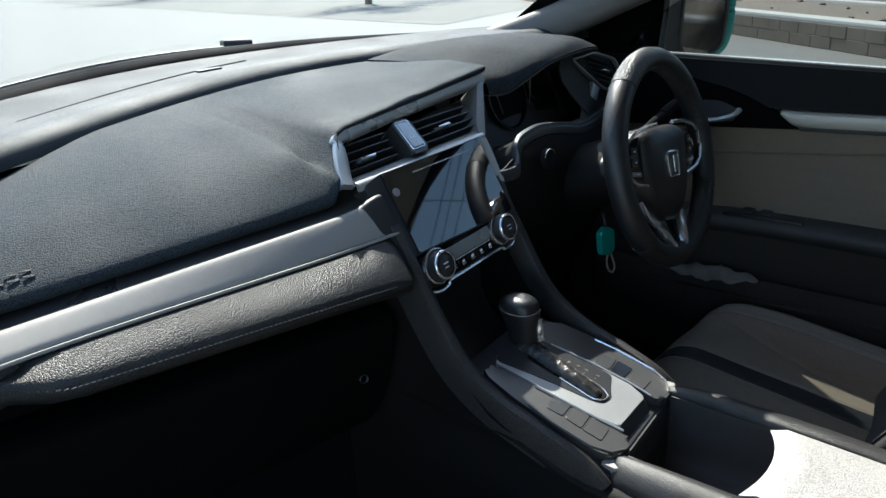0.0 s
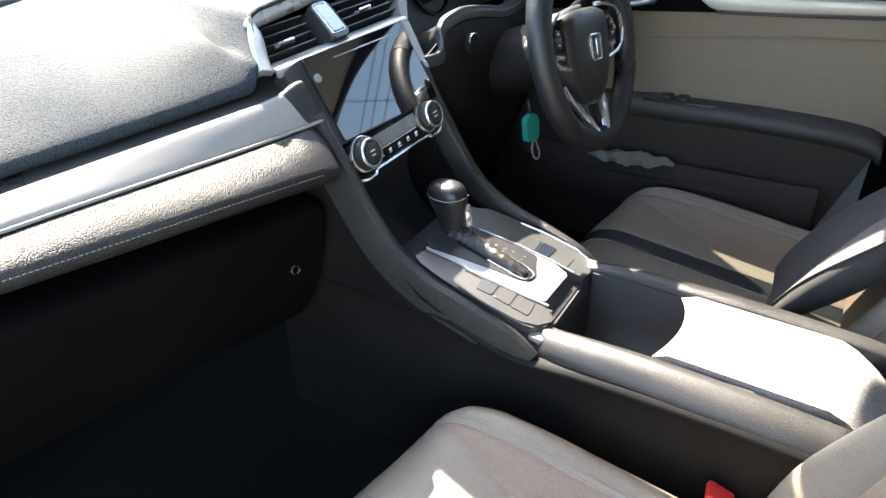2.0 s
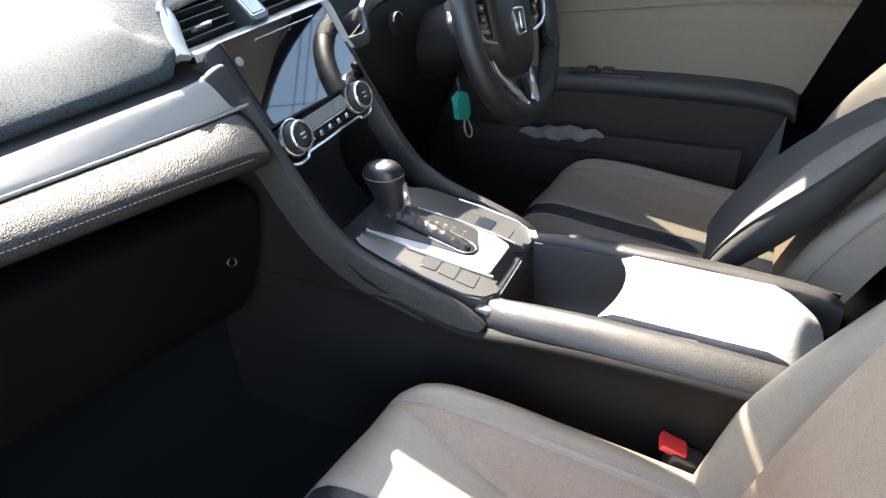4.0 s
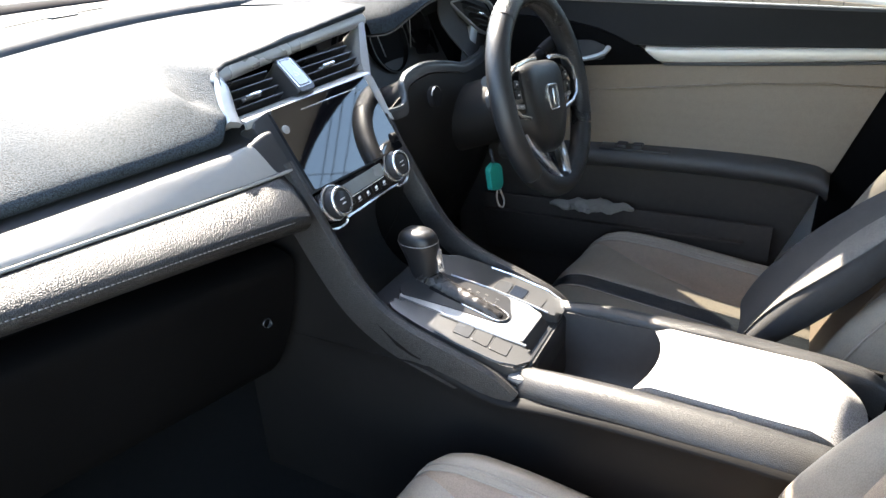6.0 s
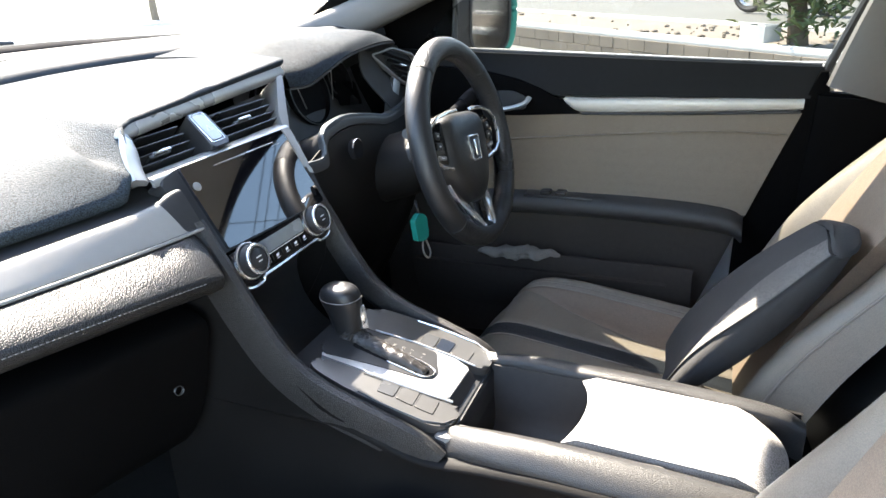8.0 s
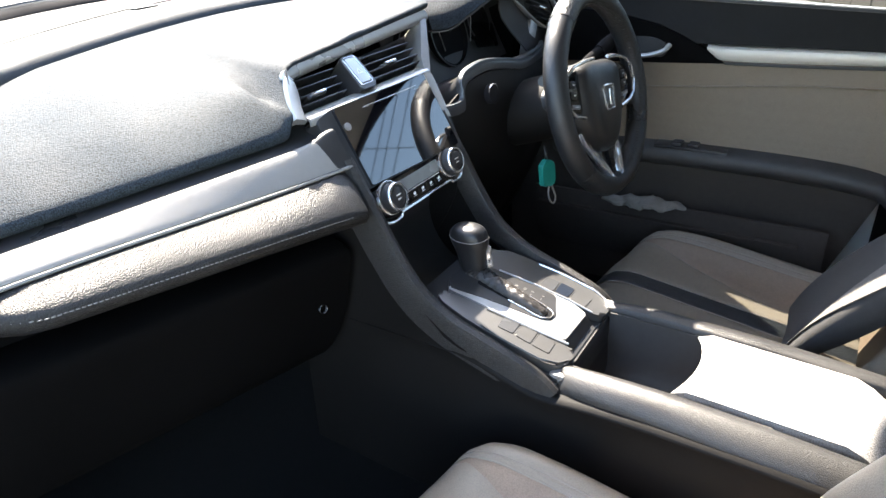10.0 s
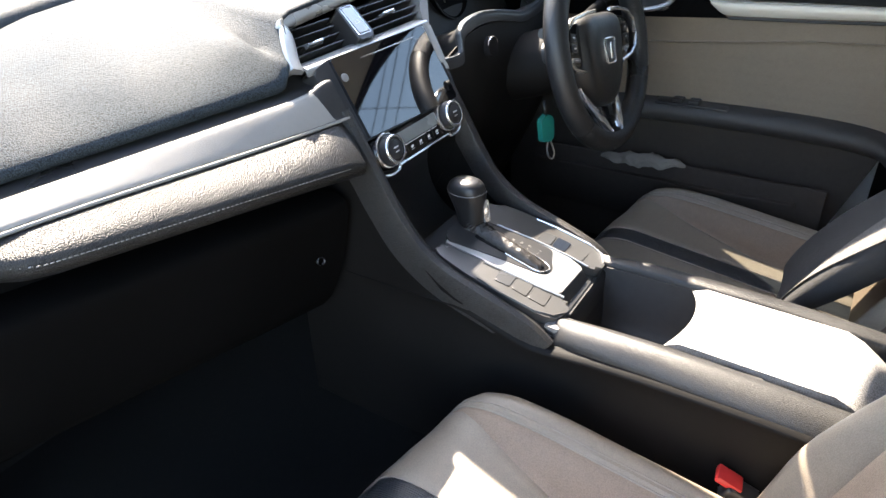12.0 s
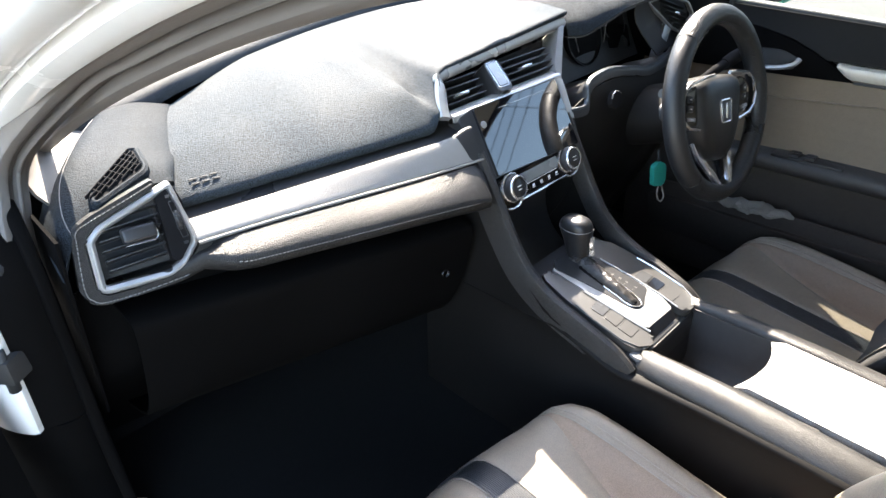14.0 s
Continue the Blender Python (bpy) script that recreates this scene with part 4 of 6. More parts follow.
# lower spoke: a V of two silver blades round a black panel
def spoke_strip(line, k=5):
    """Rows across the lower spoke: line lists centre x, half width, y and height."""
    c = cat([Vector((x, y, z)) for x, w, y, z in line], k)
    ws = cat([Vector((w, 0, 0)) for x, w, y, z in line], k)
    return [[MW @ (p + Vector((u * w.x, 0, h))) for u, h in ((-1, -0.006), (-1, 0), (-0.7, 0.003), (0.7, 0.003), (1, 0), (1, -0.006))] for p, w in zip(c, ws)]


lows = part("lower_spoke", grid(spoke_strip([(0, 0.058, -0.060, -0.030), (0, 0.046, -0.100, -0.022), (0, 0.030, -0.130, -0.012), (0, 0.020, -0.158, -0.002)]), True, cap=True), PIANO, wheel)
for sg in (-1, 1):
    part("blade", grid(spoke_strip([(sg * 0.070, 0.006, -0.050, -0.018), (sg * 0.056, 0.009, -0.088, -0.010), (sg * 0.036, 0.010, -0.122, 0.002), (sg * 0.021, 0.006, -0.150, 0.010)]), True, cap=True), CHROME, lows, "bright silver blade")
part("blade_foot", tube(cat([MW @ Vector(p) for p in ((-0.022, -0.146, 0.010), (-0.012, -0.1545, 0.012), (0.0, -0.157, 0.0125), (0.012, -0.1545, 0.012), (0.022, -0.146, 0.010))], 4), 0.0040, 8), CHROME, lows)
# seams between the rim's leathers and the lacing round its inner edge
for q in (47.6, 132.4, 227.6, 312.4):
    part("rim_seam", rim_arc(q - 0.35, q + 0.35, 1, t=0.0208), RUBBER, wheel)
lace = []
for k in range(150):
    q = 2 * math.pi * k / 150
    a, b = (MW @ Vector((r * math.cos(q + o), r * math.sin(q + o), z)) for r, o, z in ((0.1500, 0.0, 0.0150), (0.1458, 0.016, 0.0080)))
    lace.append(tube([a, b], 0.0007, 4))
part("lacing", joined(*lace), SWITCH, wheel, "grey lacing round the rim's inner edge")
# plain silver badge
bd = part("badge", frame_ring(rounded([(-0.0185, -0.0225), (0.0185, -0.0225), (0.0225, 0.0225), (-0.0225, 0.0225)], 0.008), 0.0034, 0.003, MW @ pose(0, -0.011, 0.0175)), CHROME, wheel, "silver badge")
part("bar", box(0.0065, 0.028, 0.003, 0.0012, MW @ pose(0, -0.011, 0.017)), CHROME, bd)
text("SRS", 0.0095, MW @ pose(0, -0.046, 0.0138), GREY, wheel)
for k in range(3):
    part("mark", box(0.005, 0.0014, 0.0004, 0, MW @ pose(-0.007 + 0.007 * k, -0.0535, 0.0128)), GREY, wheel)
column = thing("steering_column", (0.362, 0.10, 0.80), "black steering column shroud with a wiper stalk", "steering column")
shr = [[Vector((0.362, 0.0, 0.0)) + Vector((rx * math.cos(q), y, zc + rz * math.sin(q))) for q in (2 * math.pi * j / 20 for j in range(20))] for rx, rz, y, zc in ((0.045, 0.042, 0.022, 0.838), (0.066, 0.058, 0.030, 0.832), (0.072, 0.062, 0.08, 0.815), (0.075, 0.062, 0.16, 0.79))]
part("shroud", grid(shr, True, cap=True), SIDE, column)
stalk = part("stalk", tube([(0.42, 0.055, 0.872), (0.455, 0.045, 0.885), (0.48, 0.036, 0.894)], [0.007, 0.009, 0.010], 14), GAUGE, column, "black light stalk")
part("stalk_knob", tube([(0.478, 0.037, 0.893), (0.50, 0.030, 0.902), (0.535, 0.018, 0.914)], [0.0125, 0.0135, 0.0125], 16), GAUGE, stalk)
for k in range(3):
    part("mark", box(0.006, 0.0006, 0.004, 0, pose(0.492 + 0.013 * k, 0.021 - 0.005 * k, 0.898 + 0.005 * k, 0, -20, -20)), WHITE, stalk)
part("stalk", tube([(0.305, 0.06, 0.872), (0.27, 0.05, 0.885), (0.235, 0.04, 0.895)], [0.006, 0.008, 0.009], 12), SMOOTH, column, "black wiper stalk")

# key fob hanging below the column
fob = thing("key_fob", (0.318, 0.06, 0.74), "teal plastic key fob on a pale loop, hanging from the ignition", "key")
fm = plane_pose((0.306, 0.058, 0.707), (1, -0.25, 0), (-0.25, -1, 0.1)) @ Matrix.Scale(0.88, 4)
part("body", prism(rounded([(-0.019, -0.026), (0.012, -0.032), (0.019, -0.020), (0.020, 0.018), (0.0, 0.030), (-0.020, 0.020)], 0.006), 0.013, fm, 0.003), TEAL, fob)
part("flap", prism(rounded([(0.010, -0.030), (0.024, -0.018), (0.023, 0.010), (0.012, 0.004)], 0.003), 0.004, fm @ Matrix.Translation((0, 0, -0.014)), 0.001), TEAL, fob)
part("loop", tube(cat([fm @ Vector(p) for p in ((0.004, -0.030, -0.006), (-0.001, -0.048, -0.006), (0.004, -0.066, -0.006), (0.015, -0.074, -0.006), (0.022, -0.064, -0.006), (0.018, -0.048, -0.006), (0.012, -0.032, -0.006))], 5), 0.0018, 6), PIPING, fob, "pale cord loop")
part("stem", tube([fm @ Vector((0, 0.028, -0.006)), fm @ Vector((0.004, 0.055, -0.012))], 0.003, 8), SMOOTH, fob)

# ---- centre console ----
con = thing("centre_console", (0, -0.2, 0.3), "dark vinyl centre console with sliding armrest and open bin", "console")
LW = [(0.162, 0.866), (0.140, 0.825), (0.118, 0.786), (0.091, 0.737), (0.058, 0.690), (0.010, 0.656), (-0.06, 0.630), (-0.115, 0.608), (-0.146, 0.584)]
for sg in (-1, 1):
    line = cat([(0, *p) for p in LW], 5)
    rows = []
    for i, p in enumerate(line):
        a, b = line[max(i - 1, 0)], line[min(i + 1, len(line) - 1)]
        d = (b - a).normalized()
        nrm = Vector((0, -d.z, d.y))
        if nrm.z < 0:
            nrm = -nrm
        wd = 0.0095 - 0.0015 * smoothstep(0.5, 1, i / len(line))
        sec = [(-1, -0.030), (-1.0, -0.006), (-0.8, 0.0), (0.0, 0.003), (0.8, 0.0), (1.0, -0.008), (1.05, -0.05)]
        xo = 0.1185 - 0.004 * smoothstep(0.55, 1, i / len(line))
        rows.append([Vector((sg * (xo + u * wd), p.y, p.z)) + nrm * v for u, v in sec])
    part("wing", grid(rows, thick=0.002), CONSOLE, con, "grained rim that sweeps down from the dashboard")
    # side wall with its long crease
    wall = []
    for y, zt in ((0.30, 0.84), (0.20, 0.82), (0.14, 0.780), (0.10, 0.715), (0.06, 0.665), (0.0, 0.620), (-0.06, 0.597), (-0.12, 0.580), (-0.20, 0.586), (-0.30, 0.588), (-0.42, 0.586), (-0.56, 0.575)):
        crease = 0.603 - 0.025 * smoothstep(0.05, -0.5, y)
        crease = min(crease, zt - 0.010)
        xt = 0.128 - 0.014 * smoothstep(0.0, -0.15, y)
        wall.append([(sg * a, y, z) for a, z in ((xt, zt), (0.127, crease + 0.005), (0.1285, crease), (0.1255, crease - 0.006), (0.128, crease - 0.05), (0.134, crease - 0.15), (0.14, 0.30))])
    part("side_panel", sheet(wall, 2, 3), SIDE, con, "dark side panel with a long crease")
    # padded rail beside the bin and the armrest
    rail = []
    for y, z, w in ((-0.136, 0.596, 0.012), (-0.150, 0.606, 0.017), (-0.20, 0.610, 0.020), (-0.28, 0.609, 0.022), (-0.36, 0.606, 0.023), (-0.45, 0.600, 0.023), (-0.53, 0.592, 0.022), (-0.56, 0.58, 0.016)):
        xin = 0.075 if y > -0.25 else 0.072
        rail.append([(sg * (xin + 0.0), y, z - 0.05), (sg * (xin + 0.002), y, z - 0.008), (sg * (xin + 0.008), y, z), (sg * (xin + w * 0.9), y, z + 0.001), (sg * (xin + w * 1.6), y, z - 0.006), (sg * (xin + w * 2.1), y, z - 0.018), (sg * (xin + w * 2.15), y, z - 0.03)])
    part("rail", sheet(rail, 3, 3, 0.002), ARM, con, "padded vinyl rail")
# bin between the rails
part("bin", sheet([[(x, y, z) for x, z in ((-0.074, 0.60), (-0.070, 0.53), (-0.055, 0.50), (0, 0.497), (0.055, 0.50), (0.070, 0.53), (0.074, 0.60))] for y in (-0.15, -0.2, -0.28, -0.40)], 2, 2, 0.002), PLASTIC, con, "deep black bin")
part("bin_front", sheet([[(x, y, z) for x in (-0.074, 0, 0.074)] for y, z in ((-0.146, 0.592), (-0.150, 0.55), (-0.155, 0.495))], 3, 3, 0.003), SMOOTH, con)
# armrest lid: crowned, with an inward curved front edge
lid = []
for i in range(13):
    v = i / 12
    row = []
    for j in range(11):
        u = -1 + 2 * j / 10
        front = -0.298 + 0.018 * u * u
        y = front + (-0.535 + 0.02 * u * u - front) * v
        z = 0.617 - 0.006 * u * u - 0.022 * smoothstep(0.86, 1.0, v) - 0.010 * (1 - smoothstep(0.0, 0.06, v))
        row.append((u * 0.068, y, z - 0.01 * v))
    lid.append(row)
part("armrest_lid", grid(lid, thick=0.028), LID, con, "armrest lid in full sun, the glare put into its pale colour")

# top of the console round the gear lever
def zc(y):
    return 0.605 + 0.26 * (y + 0.13)


part("top_panel", sheet([[(x, y, zc(y) - 0.008 - 0.012 * smoothstep(0.02, 0.1, y)) for x in (-0.106, -0.05, 0.0, 0.05, 0.106)] for y in (0.10, 0.05, 0.0, -0.07, -0.142)], 2, 2, 0.004), SMOOTH, con, "smooth black console top")
part("top_front", sheet([[(x, y, z) for x in (-0.106, 0, 0.106)] for y, z in ((-0.140, 0.594), (-0.149, 0.585), (-0.150, 0.55))], 3, 3, 0.003), SMOOTH, con)
MT = plane_pose((0, -0.06, zc(-0.06)), (1, 0, 0), (0, -0.26, 1))


def loft_top(poly, h, material, name, owner, label="", bevel=0.002, depth=0.012, rad=0.004, seg=2):
    return part(name, prism(rounded([(x, (y + 0.06) * 1.033) for x, y in poly], rad), depth, MT @ Matrix.Translation((0, 0, h)), bevel, seg), material, owner, label)


gate = loft_top([(-0.0605, 0.054), (-0.0570, 0.010), (-0.0525, -0.045), (-0.0465, -0.098), (-0.041, -0.123), (0.035, -0.125), (0.0435, -0.100), (0.0405, -0.040), (0.0275, 0.034), (0.0215, 0.038), (-0.0545, 0.056)], 0.0065, SILVER, "gate_plate", con, "satin silver plate round the gear lever", 0.003, 0.02, 0.003)
loft_top([(-0.0560, 0.053), (-0.0430, 0.006), (-0.0330, -0.040), (-0.0265, -0.076), (-0.018, -0.091), (-0.002, -0.093), (0.014, -0.084), (0.0395, -0.074), (0.0395, -0.040), (0.0268, 0.034), (0.0, 0.066), (-0.040, 0.066)], 0.0075, SMOOTH, "gate_inlay", gate, "black gate inlay", 0.001, 0.012, 0.005)
loft_top([(-0.020, 0.03), (0.009, 0.03), (0.008, -0.030), (0.004, -0.076), (-0.003, -0.087), (-0.015, -0.087), (-0.0230, -0.077), (-0.0215, -0.03)], 0.0084, GAUGE, "slot", gate, "", 0.0006, 0.012, 0.005)
part("slot_rim", tube(cat([MT @ Vector((x, (y + 0.06) * 1.033, 0.0086)) for x, y in ((0.0085, -0.020), (0.0070, -0.050), (0.0045, -0.074), (-0.002, -0.0865), (-0.009, -0.0890), (-0.0165, -0.0865), (-0.0235, -0.076), (-0.0225, -0.050), (-0.0215, -0.024))], 3), 0.0011, 6), CHROME, gate)
for ch, y, x in (("R", -0.0046, 0.0145), ("N", -0.018, 0.0175), ("D", -0.0313, 0.0200), ("S", -0.0435, 0.0220), ("L", -0.0600, 0.0240)):
    text(ch, 0.0066, MT @ pose(x, (y + 0.06) * 1.033, 0.0079, 0, 0, -8), GREY, gate)
    part("mark", box(0.0035, 0.0009, 0.0003, 0, MT @ pose(x - 0.0085, (y + 0.06) * 1.033, 0.0078, 0, 0, -8)), GREY, gate)
# black slope behind the plate, rolling down towards the bin
part("rear_slope", sheet([[(x * k, y, z) for x in (-0.040, -0.014, 0.014, 0.036)] for y, z, k in ((-0.118, zc(-0.118) + 0.005, 1.0), (-0.126, zc(-0.126) + 0.002, 1.0), (-0.137, zc(-0.137) - 0.010, 0.98), (-0.143, zc(-0.143) - 0.030, 0.96))], 2, 3, 0.003), SMOOTH, con)
BANK = ((0.062, 0.050), (0.0585, 0.010), (0.0545, -0.040), (0.0490, -0.098), (0.0440, -0.132), (0.0520, -0.144), (0.0760, -0.146), (0.0920, -0.139), (0.1010, -0.118), (0.1015, -0.050), (0.0985, 0.0), (0.0900, 0.048), (0.076, 0.064))
BANK_R = ((0.030, 0.042), (0.0360, 0.006), (0.0425, -0.040), (0.0455, -0.098), (0.0430, -0.132), (0.0500, -0.146), (0.0720, -0.148), (0.0880, -0.138), (0.0990, -0.112), (0.1010, -0.050), (0.0985, 0.0), (0.0900, 0.048), (0.060, 0.060))
for sg, line in ((-1, BANK), (1, BANK_R)):
    bank = loft_top([(sg * x, y) for x, y in line][::sg], 0.0055, BANKM, "switch_bank", con, "satin grey switch bank with a rolled rear end", 0.007, 0.036, 0.012, 4)
    if sg < 0:
        sw = (((0.0562, -0.0370), (0.0816, -0.0395), (0.0800, -0.0615), (0.0530, -0.0600), SWITCH), ((0.0530, -0.0640), (0.0800, -0.0650), (0.0812, -0.0885), (0.0535, -0.0870), BANKM), ((0.0535, -0.0905), (0.0812, -0.0915), (0.0812, -0.1165), (0.0550, -0.1150), BANKM))
    else:
        sw = (((0.0470, -0.0430), (0.0735, -0.0435), (0.0770, -0.0635), (0.0490, -0.0650), SWITCH), ((0.0490, -0.0675), (0.0772, -0.0665), (0.0770, -0.0885), (0.0500, -0.0875), PIANO), ((0.0500, -0.0910), (0.0768, -0.0915), (0.0730, -0.1180), (0.0480, -0.1170), BANKM))
    for a, b, c, d, mm in sw:
        gx, gy = (a[0] + b[0]) / 2, (a[1] + c[1]) / 2
        loft_top([(sg * (gx + (x - gx) * 1.045), gy + (y - gy) * 1.045) for x, y in (a, b, c, d)][::sg], 0.0059, GAUGE, "switch_gap", bank, "", 0.0002, 0.003, 0.003)
        loft_top([(sg * x, y) for x, y in (a, b, c, d)][::sg], 0.0066, mm, "switch", bank, "", 0.0010, 0.003, 0.0025)
    part("inner_line", tube([MT @ Vector((sg * x, (y + 0.06) * 1.033, 0.0068)) for x, y in (((0.0575, -0.010), (0.0540, -0.050), (0.0495, -0.095), (0.0445, -0.130)) if sg < 0 else ((0.0345, 0.020), (0.0425, -0.035), (0.0460, -0.095), (0.0440, -0.130)))], 0.0014, 6), SILVER, bank)
    part("groove", tube([MT @ Vector((sg * x, (y + 0.06) * 1.033, 0.0058)) for x, y in (((0.0605, -0.010), (0.0570, -0.050), (0.0520, -0.095), (0.0470, -0.130)) if sg < 0 else ((0.0375, 0.020), (0.0455, -0.035), (0.0490, -0.095), (0.0465, -0.130)))], 0.0014, 6), RUBBER, bank)
    # Chrome on the right edge stands in for its sunlit highlight.
    part("edge_line", tube([MT @ Vector((sg * x, (y + 0.06) * 1.033, 0.0062)) for x, y in ((0.0960, -0.020), (0.0995, -0.05), (0.0985, -0.11), (0.0890, -0.134), (0.0720, -0.1445))], 0.0018, 6), CHROME if sg > 0 else BANKM, bank)
    part("rail_cap", prism(rounded([(sg * 0.078, -0.137), (sg * 0.103, -0.128), (sg * 0.104, -0.150), (sg * 0.084, -0.152)][::sg], 0.003), 0.02, Matrix.Translation((0, 0, 0.601)), 0.002), GREY, con, "small grey cap before the rail")

# gear lever
lever = thing("gear_lever", (0.008, 0.045, 0.62), "black leather automatic gear lever with a chrome release button", "gear lever")
bp_ = cat([(0.006, 0.046, 0.664), (0.004, 0.036, 0.654), (0.000, 0.014, 0.648), (-0.005, -0.014, 0.643), (-0.009, -0.046, 0.636), (-0.011, -0.080, 0.622)], 7)
rr = [0.0180 - 0.0095 * (i / (len(bp_) - 1)) ** 1.4 + 0.0010 * math.sin(i * 2.1) for i in range(len(bp_))]
boot = part("boot", tube(bp_, rr, 16, flat=0.95), BOOT, lever, "wrinkled black leather boot reaching into the slot")
part("boot_foot", grid([[Vector((cx + rx * math.cos(q) * (1 + 0.05 * math.sin(5 * q)), cy + ry * math.sin(q), z)) for q in (2 * math.pi * j / 24 for j in range(24))] for rx, ry, cx, cy, z in ((0.024, 0.040, 0.0, 0.040, 0.632), (0.0235, 0.034, 0.001, 0.042, 0.641), (0.021, 0.026, 0.003, 0.046, 0.650), (0.0185, 0.020, 0.005, 0.048, 0.660))], True, cap=True), BOOT, boot)
part("collar", grid([[Vector((0.006 + rx * math.cos(q), 0.046 + ry * math.sin(q), z - 0.10 * ry * math.sin(q))) for q in (2 * math.pi * j / 24 for j in range(24))] for rx, ry, z in ((0.0145, 0.0165, 0.654), (0.0165, 0.0185, 0.656), (0.0160, 0.0180, 0.666), (0.0145, 0.0165, 0.669))], True, cap=True), CHROME, lever, "chrome collar")
kn = []
for rx, ry, cy, z in ((0.0150, 0.0180, 0.046, 0.657), (0.0175, 0.0205, 0.047, 0.663), (0.0188, 0.0225, 0.048, 0.677), (0.0200, 0.0245, 0.050, 0.690), (0.0216, 0.0275, 0.052, 0.702), (0.0226, 0.0300, 0.054, 0.712), (0.0220, 0.0292, 0.055, 0.720), (0.0196, 0.0256, 0.055, 0.7270), (0.0145, 0.0190, 0.055, 0.7318), (0.0070, 0.0090, 0.055, 0.7340)):
    kn.append([Vector((0.007 + math.copysign(rx * abs(math.cos(q)) ** 0.82, math.cos(q)), cy + math.copysign(ry * abs(math.sin(q)) ** 0.82, math.sin(q)), z)) for q in (2 * math.pi * j / 28 for j in range(28))])
cols_ = [cat([r[j] for r in kn], 3) for j in range(28)]
part("knob", grid([[c[i] for c in cols_] for i in range(len(cols_[0]))], True, cap=True), KNOB, lever, "black leather knob")
part("button", box(0.0110, 0.010, 0.036, 0.002, pose(0.0125, 0.0262, 0.684, -9, 0, -24)), CHROME, lever, "chrome release button")
part("seam", tube([Vector((0.007 + math.copysign(0.0229 * abs(math.cos(q)) ** 0.82, math.cos(q)), 0.054 + math.copysign(0.0303 * abs(math.sin(q)) ** 0.82, math.sin(q)), 0.7110 + 0.0045 * math.sin(q) * math.sin(q) - 0.003 * math.cos(q))) for q in (2 * math.pi * j / 40 for j in range(40))], 0.0006, 5, True), GREY, lever)

# ---- seats ----
def tan_edge(v):
    """The inner edge of the tan panel, which widens from a point near the front."""
    return max(0.68 - 0.67 * max(v - 0.10, 0), 0.30)


def cushion_z(u, v):
    """Height of the seat cushion; u runs across from -1 to 1, v from the front edge 0 to the back 1."""
    bol = 0.040 * math.exp(-((abs(u) - 0.78) / 0.16) ** 2)
    z = 0.028 * smoothstep(0, 0.22, v) - 0.070 * v + bol * (0.55 + 0.45 * smoothstep(0, 0.4, v))
    z -= 0.075 * (1 - smoothstep(-0.02, 0.16, v)) ** 2
    z -= 0.05 * smoothstep(0.86, 1.0, abs(u))
    for s in (-0.52, -0.10, 0.10, tan_edge(v), 0.69, 0.735):
        z -= 0.003 * math.exp(-((u - s) / 0.014) ** 2)
    return z


def seat_patch(u0, u1, v0, v1, n, m, base, hw, y0, y1):
    rows = []
    for i in range(m + 1):
        v = v0 + (v1 - v0) * i / m
        row = []
        for j in range(n + 1):
            a, b = (tan_edge(v) if q is None else q for q in (u0, u1))
            u = a + (b - a) * j / n
            fr = y0 - 0.055 * u * u - 0.03 * abs(u) ** 6
            row.append(Vector((u * hw, fr + (y1 - fr) * v, base + cushion_z(u, v))))
        rows.append(row)
    return rows


def back_y(u, w, tall=False):
    """Depth of the backrest's front: u across, w up from 0 to 1."""
    up_ = tall and u > 0      # the outboard bolster of a tall seat reaches higher
    bol = (0.072 if up_ else 0.065) * math.exp(-((abs(u) - 0.82) / 0.20) ** 2) * (1 - 0.85 * (smoothstep(0.38, 0.82, w) if up_ else smoothstep(0.22, 0.65, w)))
    y = bol + 0.02 * math.sin(w * math.pi) - 0.05 * smoothstep(0.9, 1.0, abs(u))
    for s in (-0.55, 0.55):
        y -= 0.004 * math.exp(-((u - s) / 0.016) ** 2)
    return y


